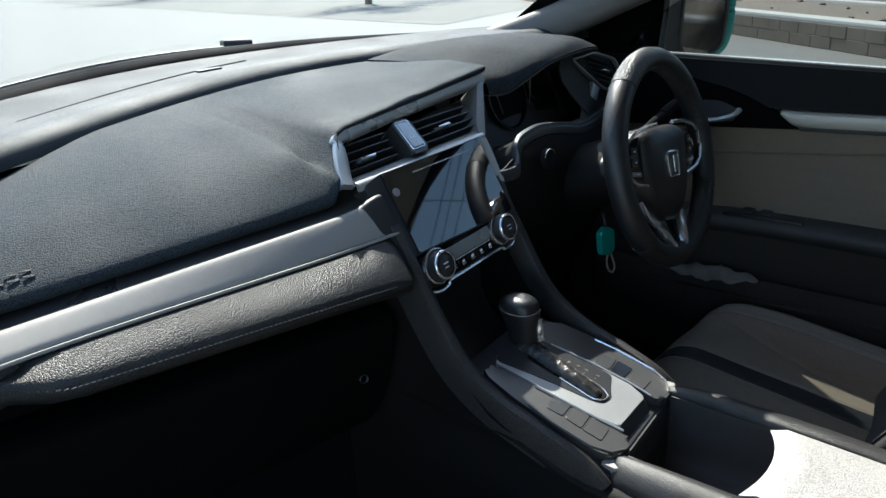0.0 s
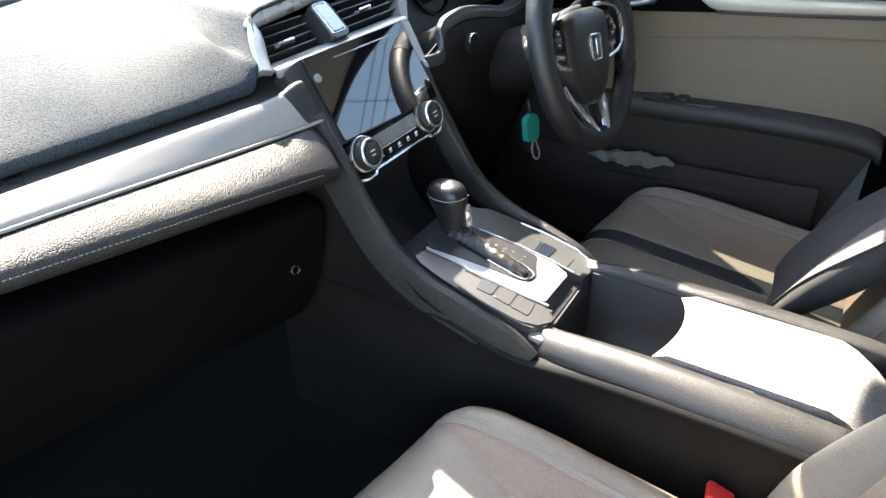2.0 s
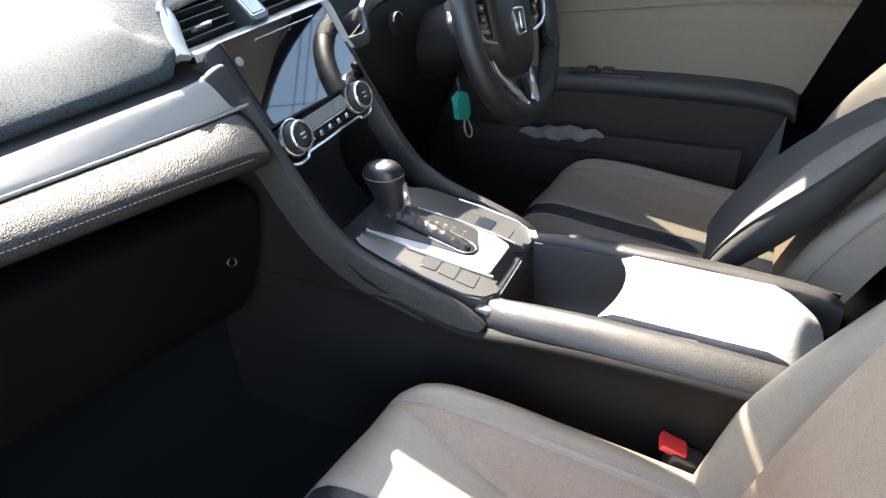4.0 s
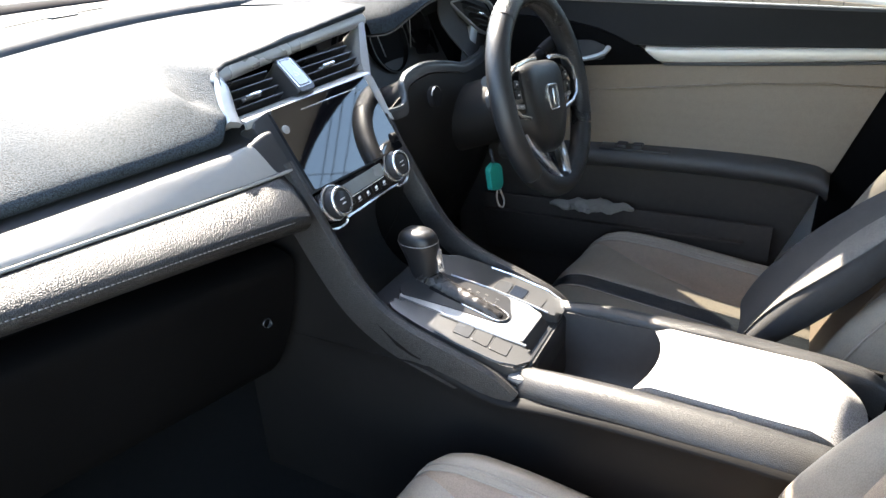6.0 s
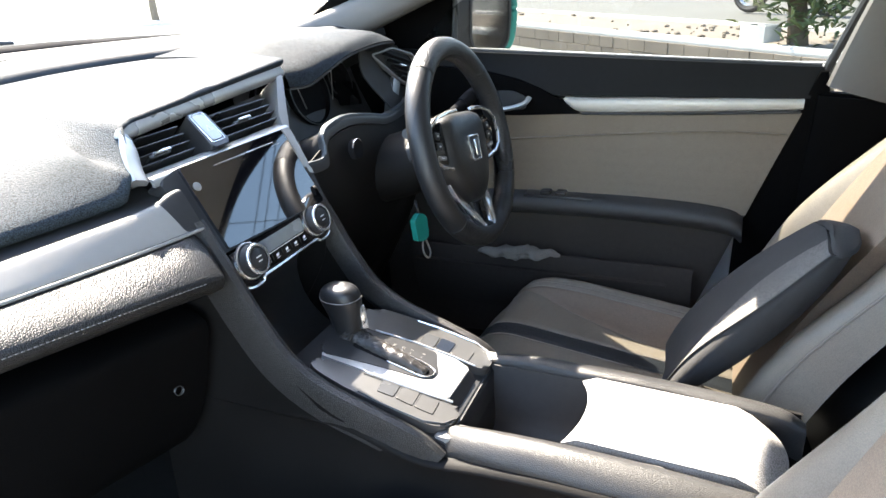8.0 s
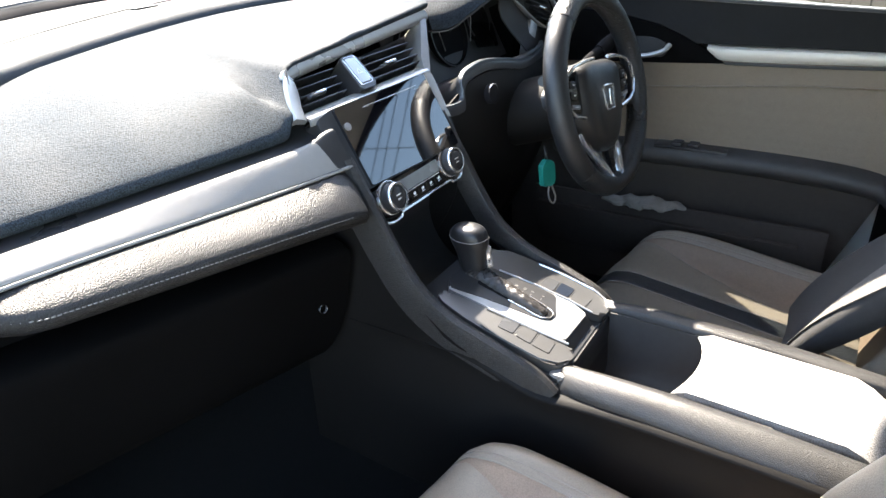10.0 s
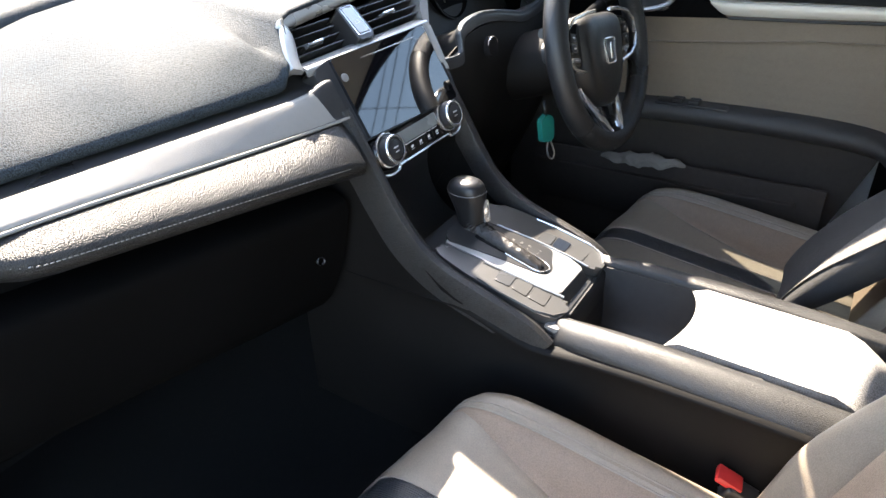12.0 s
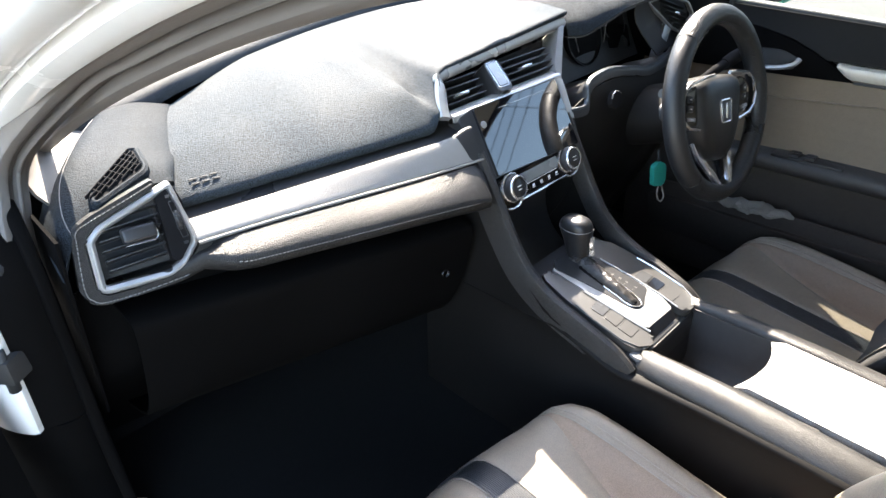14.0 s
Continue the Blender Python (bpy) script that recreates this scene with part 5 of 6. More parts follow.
def seat(name, cx, base, label, rear, lean, tall=False):
    """A front seat whose middle stands at cx; base is the height of its cushion."""
    hw, y0, y1 = 0.222, 0.02, -0.50
    s = thing(name, (cx, -0.25, 0.28), label, "seat", "front seats")
    off = Matrix.Translation((cx, 0, 0))
    def put(nm, rows, mt, lb="", thick=0.02):
        bm = grid(rows, thick=thick)
        bm.transform(off)
        return part(nm, bm, mt, s, lb)
    for nm, u0, u1, n, mt, lb in (("side_bolster", -1, -0.52, 12, BEIGE, ""), ("inner_panel", -0.52, -0.10, 10, BEIGE, ""), ("ribbed_band", -0.10, 0.10, 8, CARBON, "black ribbed band"), ("middle_panel", 0.10, None, 14, BEIGE, ""), ("tan_panel", None, 0.69, 8, TAN, "tan bolster panel"), ("side_bolster", 0.69, 1, 14, BEIGE, "")):
        put(nm, seat_patch(u0, u1, 0, 1, n, 24, base, hw, y0, y1), mt, lb)
    for u in (-0.52, -0.105, 0.105, 0.695, 0.735):
        rw = seat_patch(u - 0.0005, u + 0.0005, 0.02, 0.98, 1, 30, base, hw, y0, y1)
        bm = tube([r[0] + Vector((0, 0, 0.0006)) for r in rw], 0.0011, 6)
        bm.transform(off)
        part("piping", bm, PIPING, s)
    # skirt of the cushion
    ed = [r for r in seat_patch(-1, 1, 0, 0, 24, 1, base, hw, y0, y1)][0]
    sk = [[p + Vector((0, 0.0, -d)) for p in ed] for d in (0.0, 0.05, 0.12)]
    put("front_skirt", sk, BEIGE, "", 0.004)
    for u in (-1, 1):
        edge = [r[0] for r in seat_patch(u, u, 0, 1, 1, 12, base, hw, y0, y1)]
        put("side_skirt", [[p + Vector((0, 0, -d)) for p in edge] for d in (0, 0.06, 0.14)], SMOOTH, "", 0.004)
    # backrest, leaning back
    def bp(u, w):
        taper = 1 - 0.22 * smoothstep(0.55, 1.0, w)
        return Vector((u * hw * taper, rear - lean * w * 0.60 + back_y(u, w, tall), base - 0.03 + 0.60 * w))
    for nm, u0, u1, n, mt in (("back_bolster", -1, -0.55, 12, BEIGE), ("back_panel", -0.55, 0.55, 20, TAN), ("back_bolster", 0.55, 1, 12, BEIGE)):
        put(nm, [[bp(u0 + (u1 - u0) * j / n, i / 24) for j in range(n + 1)] for i in range(25)], mt, "", 0.03)
    for u in (-0.55, 0.55, -0.93, 0.93):
        bm = tube([bp(u, i / 24) + Vector((0, 0.002, 0)) for i in range(25)], 0.002, 6)
        bm.transform(off)
        part("piping", bm, PIPING, s)
    put("back_shell", [[bp(u, i / 10) + Vector((0, -0.10, 0)) for u in (-0.98, -0.5, 0, 0.5, 0.98)] for i in range(11)], SMOOTH, "", 0.02)
    part("headrest", box(0.24, 0.10, 0.17, 0.04, pose(cx, rear - lean * 0.6 - 0.05, base + 0.66, 15), 4), BEIGE, s)
    part("seat_base", box(0.40, 0.42, 0.12, 0.02, pose(cx, -0.25, base - 0.17)), SMOOTH, s)
    return s


seat("passenger_seat", -0.372, 0.497, "beige leather front seat with a black ribbed band, sunlit front", -0.478, 0.35)
seat("driver_seat", 0.392, 0.463, "beige leather front seat with a black ribbed band, behind the wheel", -0.514, 0.52, True)

# lumbar cushion on the driver's seat
lum = thing("back_cushion", (0.36, -0.42, 0.50), "dark grey mesh back cushion leaning on the seat", "cushion")
rows = []
for i in range(17):
    w = i / 16
    row = []
    for j in range(28):
        q = 2 * math.pi * j / 28
        rx = 0.115 * (0.80 + 0.20 * math.sin(math.pi * min(max(w, 0.02), 0.98)) ** 0.5)
        ry = 0.052 * math.sin(math.pi * (0.06 + 0.88 * w)) ** 0.6
        x = math.copysign(abs(math.cos(q)) ** 0.7, math.cos(q)) * rx
        y = math.copysign(abs(math.sin(q)) ** 0.9, math.sin(q)) * ry
        row.append(Vector((0.305 + x, -0.395 - 0.20 * w + y + 0.04 * (x / 0.15) ** 2, 0.49 + 0.275 * w - 0.25 * w * max(x, 0))))
    rows.append(row)
part("pad", grid(rows, True, cap=True), FABRIC, lum)
band, edge = [], []
for i, r in enumerate(rows):
    w = i / 16
    mid, wide = 10.9 - 0.5 * w, 0.10 + 2.1 * smoothstep(0.25, 0.85, w)
    ax = sum(r, Vector()) / 28
    line = []
    for k in range(7):
        q = mid + wide * (k / 3 - 1)
        a, f = int(q), q - int(q)
        o = r[a % 28].lerp(r[(a + 1) % 28], f)
        line.append(o + (o - ax).normalized() * 0.0025)
    band.append(line)
    edge.append(line[-1] + (line[-1] - ax).normalized() * 0.0008)
part("gusset", grid(band, thick=0.0015), MESH, lum, "grey mesh side strip with a dark seam")
part("cap", grid([[ (rows[-1][j] - sum(rows[-1], Vector()) / 28) * k + sum(rows[-1], Vector()) / 28 + Vector((0, -0.004, 0.004 + h)) for j in range(28)] for k, h in ((1.01, -0.006), (0.95, 0.000), (0.7, 0.006), (0.3, 0.008))], True, cap=True), FABRIC, lum)
part("seam", tube(edge, 0.0010, 6), RUBBER, lum)

# belt buckle beside the passenger seat
bk = thing("belt_buckle", (-0.155, -0.42, 0.50), "black seat belt buckle with a red release button", "seat belt buckle")
part("housing", box(0.030, 0.055, 0.028, 0.006, pose(-0.150, -0.415, 0.478, 25, 0, 8), 3), SMOOTH, bk)
part("release", box(0.024, 0.032, 0.010, 0.003, pose(-0.150, -0.395, 0.501, 25, 0, 8), 2), RED, bk, "red release button")
part("stem", tube([(-0.150, -0.43, 0.47), (-0.152, -0.47, 0.42), (-0.156, -0.50, 0.36)], 0.010, 8, flat=0.5), SMOOTH, bk)

# ---- driver's door ----
door = thing("driver_door", (0.72, -0.15, 0.35), "driver's door with beige panel, black upper trim and pearl strip, closed", "door")


def door_x(y, z):
    return 0.70 + 0.015 * smoothstep(0.86, 0.95, z) - 0.02 * smoothstep(0.8, 0.5, z)


def door_edge(z):
    """The door's rear edge leans back as it rises."""
    return -0.483 - 0.36 * (z - 0.63)


def door_sheet(name, zs, y0, material, label, dx=0.0, thick=0.006, n=14):
    rows = []
    for z in zs:
        z0, z1 = (z, z) if not isinstance(z, tuple) else z
        row = []
        for i in range(n + 1):
            t = i / n
            zz = z0 + (z1 - z0) * t
            y = y0 + (door_edge(zz) - y0) * t
            row.append((door_x(y, zz) + dx, y, zz))
        rows.append(row)
    return part(name, sheet(rows, 1, 2, thick), material, door, label)


door_sheet("upper_trim", [(0.970, 0.930), (0.962, 0.926), (0.94, 0.91), (0.90, 0.885), (0.868, 0.874)], 0.33, SIDE, "black upper door trim")
door_sheet("middle_panel", [(0.845, 0.848), (0.80, 0.81), (0.775, 0.795), (0.73, 0.74), (0.68, 0.68), (0.655, 0.64)], 0.33, DOORSKIN, "beige padded door panel")
ts = [[(0.698 + d, y, z) for d, z in ((0.004, za), (-0.008, za - 0.004), (-0.010, (za + zb) / 2), (-0.006, zb + 0.003), (0.006, zb))] for y, za, zb in ((-0.112, 0.870, 0.858), (-0.125, 0.870, 0.848), (-0.150, 0.868, 0.838), (-0.30, 0.871, 0.842), (-0.45, 0.874, 0.848), (-0.562, 0.876, 0.853))]
part("pearl_strip", sheet(ts, 2, 3), DOORTRIM, door, "pearl beige trim strip")
part("strip_line", tube([(0.690, y, z) for y, z in ((-0.150, 0.836), (-0.30, 0.840), (-0.45, 0.846), (-0.558, 0.851))], 0.003, 6), PLASTIC, door)
part("panel_seam", tube([(door_x(y, z) - 0.0075, y, z) for y, z in ((0.10, 0.775), (0.0, 0.776), (-0.15, 0.788), (-0.30, 0.802), (-0.45, 0.808), (-0.54, 0.806))], 0.0022, 6), DOORSKIN, door)
hp = [(0.33, 0.940), (0.18, 0.932), (0.06, 0.920), (-0.01, 0.905), (-0.06, 0.886), (-0.108, 0.862), (-0.150, 0.835), (-0.02, 0.829), (0.15, 0.822), (0.33, 0.815)]
YZ = Matrix(((0, 0, -1, 0), (1, 0, 0, 0), (0, 1, 0, 0), (0, 0, 0, 1)))
part("handle_plate", prism(hp, 0.02, Matrix.Translation((0.689, 0, 0)) @ YZ, 0.004), SHADE, door, "black handle surround")
part("handle_cup", prism(rounded([(0.06, 0.835), (0.055, 0.880), (0.0, 0.882), (-0.035, 0.868), (-0.03, 0.842)], 0.012), 0.01, Matrix.Translation((0.6875, 0, 0)) @ YZ, 0.001), RUBBER, door)
part("pull_handle", tube(cat([(0.690, 0.055, 0.838), (0.672, 0.045, 0.842), (0.668, 0.0, 0.848), (0.672, -0.03, 0.858), (0.684, -0.038, 0.868)], 5), 0.0062, 10, flat=0.8), SILVER, door, "satin silver door handle")
arm = [[(x, y, z) for x, z in ((0.692, zt + 0.004), (0.655, zt), (0.640, zt - 0.010), (0.642, zt - 0.028), (0.665, zt - 0.045))] for y, zt in ((0.20, 0.652), (0.05, 0.656), (-0.10, 0.660), (-0.25, 0.661), (-0.38, 0.657), (-0.46, 0.647), (-0.483, 0.632))]
part("door_armrest", sheet(arm, 3, 3, 0.004), PLASTIC, door, "black armrest ledge with window switches")
part("switch_plate", box(0.04, 0.15, 0.006, 0.002, pose(0.668, -0.11, 0.6605, 0, 0, 0)), SMOOTH, door)
for k in range(4):
    part("window_switch", box(0.012, 0.022, 0.007, 0.002, pose(0.661 + 0.014 * (k % 2), -0.08 - 0.034 * (k // 2), 0.6665)), SMOOTH, door)
door_sheet("lower_panel", [(0.66, 0.64), (0.60, 0.58), (0.50, 0.48), (0.36, 0.36), (0.22, 0.22)], 0.33, DOORLOW, "black lower door panel", 0.004)
pk = [[(x, y, z) for x, z in ((0.640, 0.530), (0.634, 0.52), (0.637, 0.45), (0.668, 0.37))] for y in (0.24, 0.05, -0.15, -0.30, -0.40)]
part("map_pocket", sheet(pk, 3, 3, 0.004), DOORLOW, door, "black map pocket")
part("pocket_floor", box(0.07, 0.58, 0.006, 0.002, pose(0.655, -0.06, 0.49)), DOORLOW, door)
part("window_seal", tube([(0.722, 0.33, 0.972), (0.722, -0.1, 0.952), (0.722, -0.585, 0.930)], 0.006, 8), RUBBER, door)
part("window_pane", sheet([[(0.733 - 0.42 * (z - 0.93) ** 1.2 if z > 0.93 else 0.733, y, z) for y in ys] for z, ys in ((0.90, (0.30, 0, -0.30, -0.61)), (1.05, (0.14, -0.1, -0.40, -0.74)), (1.18, (-0.10, -0.3, -0.55, -0.83)), (1.29, (-0.30, -0.45, -0.65, -0.90)))], 2, 2), SIDEGLASS, door, "side window with a tint added to dim the sun on the driver's seat")
part("outer_skin", sheet([[(x, y, z) for y in (0.40, 0, -0.35, -0.62)] for x, z in ((0.755, 0.935), (0.80, 0.85), (0.82, 0.65), (0.80, 0.35), (0.77, 0.25))], 2, 2, 0.004), PAINT, door, "white painted outer skin")
part("sill_cap", sheet([[(x, y, z) for y, z in ((0.33, zz + 0.012), (0.0, zz), (-0.60, zz - 0.028))] for x, zz in ((0.724, 0.946), (0.742, 0.956), (0.768, 0.958), (0.800, 0.940))], 2, 2, 0.003), PAINT, door)
# a cloth stuffed into the map pocket
cl = thing("cleaning_cloth", (0.61, -0.03, 0.50), "crumpled pale grey cloth stuffed in the door pocket", "cloth")
rows = []
for i in range(41):
    t = i / 40
    y = 0.065 - 0.190 * t
    env = math.sin(math.pi * min(max(t * 0.96 + 0.02, 0), 1)) ** 0.6
    row = []
    for j in range(24):
        q = 2 * math.pi * j / 24
        wob = 1 + 0.4 * noise.noise(Vector((t * 7, math.cos(q) * 1.4, math.sin(q) * 1.4))) + 0.35 * noise.noise(Vector((t * 19, math.cos(q) * 3.1, math.sin(q) * 3.1)))
        row.append(Vector((0.618 + 0.024 * env * wob * math.cos(q), y, 0.530 + 0.010 * t + 0.012 * env * wob * math.sin(q) + 0.003 * math.sin(t * 23))))
    rows.append(row)
part("folds", grid(rows, True, cap=True), CLOTH, cl)

# ---- car body ----
body = thing("car_body", (0, 0, 0.2), "white saloon body with open passenger doorway, seen from inside", "car")
# floor and footwells
part("floor_pan", sheet([[(x, y, 0.285 + 0.10 * smoothstep(0.28, 0.6, y) + 0.12 * math.exp(-(x / 0.12) ** 2)) for x in (-0.72, -0.5, -0.3, -0.12, 0, 0.12, 0.3, 0.5, 0.72)] for y in (0.75, 0.5, 0.3, 0.0, -0.4, -0.9, -1.6)], 2, 2, 0.01), CARPET, body, "black carpeted floor")
part("footwell_side", sheet([[(0.735, y, z) for y in (0.70, 0.45, 0.27)] for z in (0.97, 0.6, 0.22)], 2, 2, 0.01), CARPET, body)
part("footwell_side", sheet([[(-0.735, y, z) for y in (0.70, 0.50, 0.37)] for z in (0.94, 0.6, 0.22)], 2, 2, 0.01), CARPET, body)
part("firewall", sheet([[(x, y, z) for x in (-0.74, -0.3, 0, 0.3, 0.74)] for y, z in ((0.56, 0.25), (0.60, 0.45), (0.62, 0.70), (0.66, 0.95))], 2, 2, 0.02), CARPET, body)
# windscreen and its black border
def screen_row(t):
    """A row of the windscreen, from its base t=0 to the roof t=1."""
    return [(x * (1 - 0.16 * t), base_y(x) + (0.05 - 0.65 * x * x - base_y(x)) * t, 1.025 + 0.325 * t - 0.05 * x * x + 0.035 * math.sin(math.pi * t)) for x in (-0.74, -0.55, -0.3, 0, 0.3, 0.55, 0.74)]


part("windscreen", sheet([screen_row(t) for t in (0, 0.25, 0.5, 0.75, 1.0)], 3, 3), GLASS, body, "clear raked windscreen").visible_shadow = False
part("windscreen_border", sheet([[(x, y + dy, z + dz) for x, y, z in screen_row(0)] for dy, dz in ((-0.045, -0.004), (-0.035, 0.010), (-0.005, 0.016), (0.035, -0.004))], 3, 2, 0.003), GAUGE, body, "black screen border")
# Driver's side edge widened beyond a real border to shade the seat.
for sg, w0, w1 in ((1, 0.10, 0.19), (-1, 0.01, 0.05)):
    rows = []
    for t in (0, 0.25, 0.5, 0.75, 1.0):
        r = screen_row(t)
        a, b = (Vector(r[-1]), Vector(r[-2])) if sg > 0 else (Vector(r[0]), Vector(r[1]))
        q = min((w0 + (w1 - w0) * t) / (a - b).length, 1)
        rows.append([tuple(a + (b - a) * q * k + Vector((0, -0.004, -0.003))) for k in (0, 0.5, 1)])
    part("screen_side_border", sheet(rows, 1, 2, 0.002), GAUGE, body, "black edge of the windscreen, widened on the driver's side to block sun")
part("cowl", sheet([[(x, base_y(x) + dy, 1.018 + dz - 0.05 * x * x) for x in (-0.78, -0.5, -0.25, 0, 0.25, 0.5, 0.78)] for dy, dz in ((0.03, 0.0), (0.08, -0.006), (0.13, -0.004))], 3, 3, 0.004), PLASTIC, body, "black cowl below the windscreen")
part("bonnet", sheet([[(x, base_y(x * 0.9) + 0.12 + ly, 1.012 - 0.06 * x * x + lz) for x in (-0.84, -0.65, -0.4, -0.2, 0, 0.2, 0.4, 0.65, 0.84)] for ly, lz in ((0, -0.02), (0.02, 0.0), (0.25, -0.03), (0.55, -0.09), (0.85, -0.18), (0.98, -0.30))], 3, 3, 0.006), PAINT, body, "white bonnet")
# Unseen blocker in the rear-view mirror's stead, placed to shade the passenger seat.
part("seat_shade_blocker", sheet([[(x, y, 1.378 - 0.30 * (y - 0.05) - 0.02 - 0.03 * (1 - abs(x - 0.145) / 0.07)) for x in (0.085, 0.12, 0.165, 0.205)] for y in (0.06, 0.16, 0.28, 0.425)], 3, 3, 0.01), SMOOTH, body, "unseen black blocker at the windscreen top, shaped to shade the passenger seat")
wip = part("wiper", tube(cat([(0.30, 0.955, 1.024), (0.10, 0.985, 1.032), (-0.10, 0.985, 1.031), (-0.40, 0.90, 1.020)], 6), [0.009] * 19, 8, flat=0.8), RUBBER, body, "black windscreen wiper")
part("wiper_joint", box(0.07, 0.03, 0.018, 0.006, pose(0.26, 0.972, 1.034, 0, 5, -15), 3), RUBBER, wip)


def pillar(name, line, wid, material, label, owner=None, out=0.02):
    """A pillar along a line of (x, y, z, half width across the view, half depth)."""
    rows = []
    p = cat([l[:3] for l in line], 4)
    for i, a in enumerate(p):
        d = (p[min(i + 1, len(p) - 1)] - p[max(i - 1, 0)]).normalized()
        s = d.cross(Vector((1, 0, 0))).normalized()
        w = s.cross(d).normalized()
        rows.append([a + s * wid * math.copysign(abs(math.cos(q)) ** 0.7, math.cos(q)) + w * out * math.copysign(abs(math.sin(q)) ** 0.7, math.sin(q)) for q in (2 * math.pi * j / 16 for j in range(16))])
    return part(name, grid(rows, True, cap=True), material, owner or body, label)


# passenger side: trim, seal, white frame
AL = [(-0.672, 0.47, 0.972), (-0.672, 0.30, 1.050), (-0.668, 0.16, 1.110), (-0.662, 0.03, 1.160), (-0.655, -0.10, 1.205), (-0.645, -0.24, 1.245), (-0.635, -0.40, 1.275), (-0.63, -0.60, 1.29), (-0.63, -0.95, 1.28)]
BENT = [(-0.738, 0.305, 0.86), (-0.735, 0.312, 0.91), (-0.722, 0.330, 0.955), (-0.702, 0.335, 1.005)] + AL[2:]      # bends down beside the dashboard
ACROSS = Vector((-0.038, -0.010, 0.022)).normalized()


def pillar_band(name, a, b, high, sink, material, label, line=None):
    """A rolled band beside the front pillar's line, from a to b metres out across it."""
    p, rows = cat(line or AL, 4), []
    for i, o in enumerate(p):
        d = (p[min(i + 1, len(p) - 1)] - p[max(i - 1, 0)]).normalized()
        nn = d.cross(ACROSS).normalized()
        if nn.dot(Vector((-0.21, -0.53, 0.14))) < 0:
            nn = -nn
        e = (b - a) * 0.16
        rows.append([o + ACROSS * u + nn * (v - sink) for u, v in ((a, -0.02), (a, 0.0), (a + e, high * 0.75), ((a + b) / 2, high), (b - e, high * 0.75), (b, 0.0), (b, -0.02))])
    return part(name, grid(rows, True, cap=True), material, body, label)


pillar_band("pillar_trim", -0.030, -0.009, 0.006, 0.0, PILLAR, "taupe front pillar trim")
pillar_band("door_seal", -0.010, 0.004, 0.003, 0.006, SEAL, "dark brown door seal", BENT)
pillar_band("door_seal", 0.003, 0.0095, 0.006, 0.002, PILLAR, "taupe seal lip", BENT)
pillar_band("door_seal", 0.009, 0.0165, 0.003, 0.006, SEAL, "dark brown door seal", BENT)
pillar_band("seal_flange", 0.016, 0.031, 0.005, 0.002, PILLAR, "taupe seal flange", BENT)
pillar_band("frame_rail", 0.031, 0.066, 0.010, 0.002, PAINT, "white painted door frame")
pillar_band("frame_rail", 0.066, 0.125, 0.012, 0.004, PAINT, "white painted roof rail")
part("pillar_foot", sheet([[(-0.692, 0.340, 0.938), (-0.704, 0.368, 0.962), (-0.690, 0.385, 1.005)], [(-0.640, 0.428, 0.958), (-0.660, 0.450, 0.970), (-0.668, 0.462, 0.990)], [(-0.585, 0.500, 0.965), (-0.610, 0.530, 0.975), (-0.640, 0.560, 0.985)]], 3, 3, 0.004), PILLAR, body, "taupe pillar foot in the sun")
part("seal_clip", lathe([(0.0035, 0), (0.0035, 0.003), (0.0015, 0.006)], plane_pose((-0.668, 0.07, 1.175), (1, 0, 0), (-0.4, -0.9, 0.1)), 8), RUBBER, body)
# driver's side
pillar("pillar_trim", [(0.630, 0.520, 0.985), (0.652, 0.36, 1.034), (0.660, 0.20, 1.098), (0.658, 0.05, 1.158), (0.653, -0.10, 1.208)], 0.040, PILLAR, "taupe front pillar trim", None, 0.032)
pillar("roof_rail", [(0.655, -0.10, 1.205), (0.640, -0.24, 1.258), (0.622, -0.40, 1.292), (0.610, -0.60, 1.305), (0.610, -0.95, 1.295)], 0.020, SHADE, "dark roof rail", None, 0.018)
pillar("frame_rail", [(-x + 0.045, y, z + 0.045) for x, y, z in AL], 0.020, RUBBER, "black window frame", None, 0.018)
part("quarter_trim", prism([(0.37, 0.965), (0.37, 0.985), (0.258, 1.090), (0.200, 1.120), (0.128, 1.120), (0.138, 1.030), (0.146, 0.955)][::-1], 0.012, Matrix(((0, 0, -1, 0.716), (1, 0, 0, 0), (0, 1, 0, 0), (0, 0, 0, 1))), 0.003), SHADE, body, "black corner trim at the mirror")
# roof
part("window_channel", tube([(0.712, 0.140, 0.955), (0.708, 0.132, 1.03), (0.700, 0.122, 1.12)], 0.007, 8), RUBBER, body, "black front channel of the side window")
part("window_channel", tube([(0.714, -0.588, 0.915), (0.702, -0.632, 1.04), (0.682, -0.690, 1.19)], 0.008, 8), RUBBER, body, "black rear channel of the side window")
# Unseen roof's front corners reach forward to keep sun off the back cushion.
part("headliner", sheet([[(x, y + (0.06 - 0.40 * x * x) * smoothstep(-0.7, 0.0, y), 1.345 - 0.13 * x * x) for x in (-0.63, -0.4, -0.2, 0, 0.2, 0.4, 0.63)] for y in (0.0, -0.3, -0.7, -1.0, -1.5)], 2, 2, 0.01), HEADLINER, body, "pale headliner")
part("roof_skin", sheet([[(x, y + (0.07 - 0.40 * x * x) * smoothstep(-0.7, 0.0, y), 1.385 - 0.14 * x * x) for x in (-0.66, -0.4, -0.2, 0, 0.2, 0.4, 0.66)] for y in (0.0, -0.3, -0.7, -1.0, -1.55)], 2, 2, 0.006), PAINT, body, "white roof")
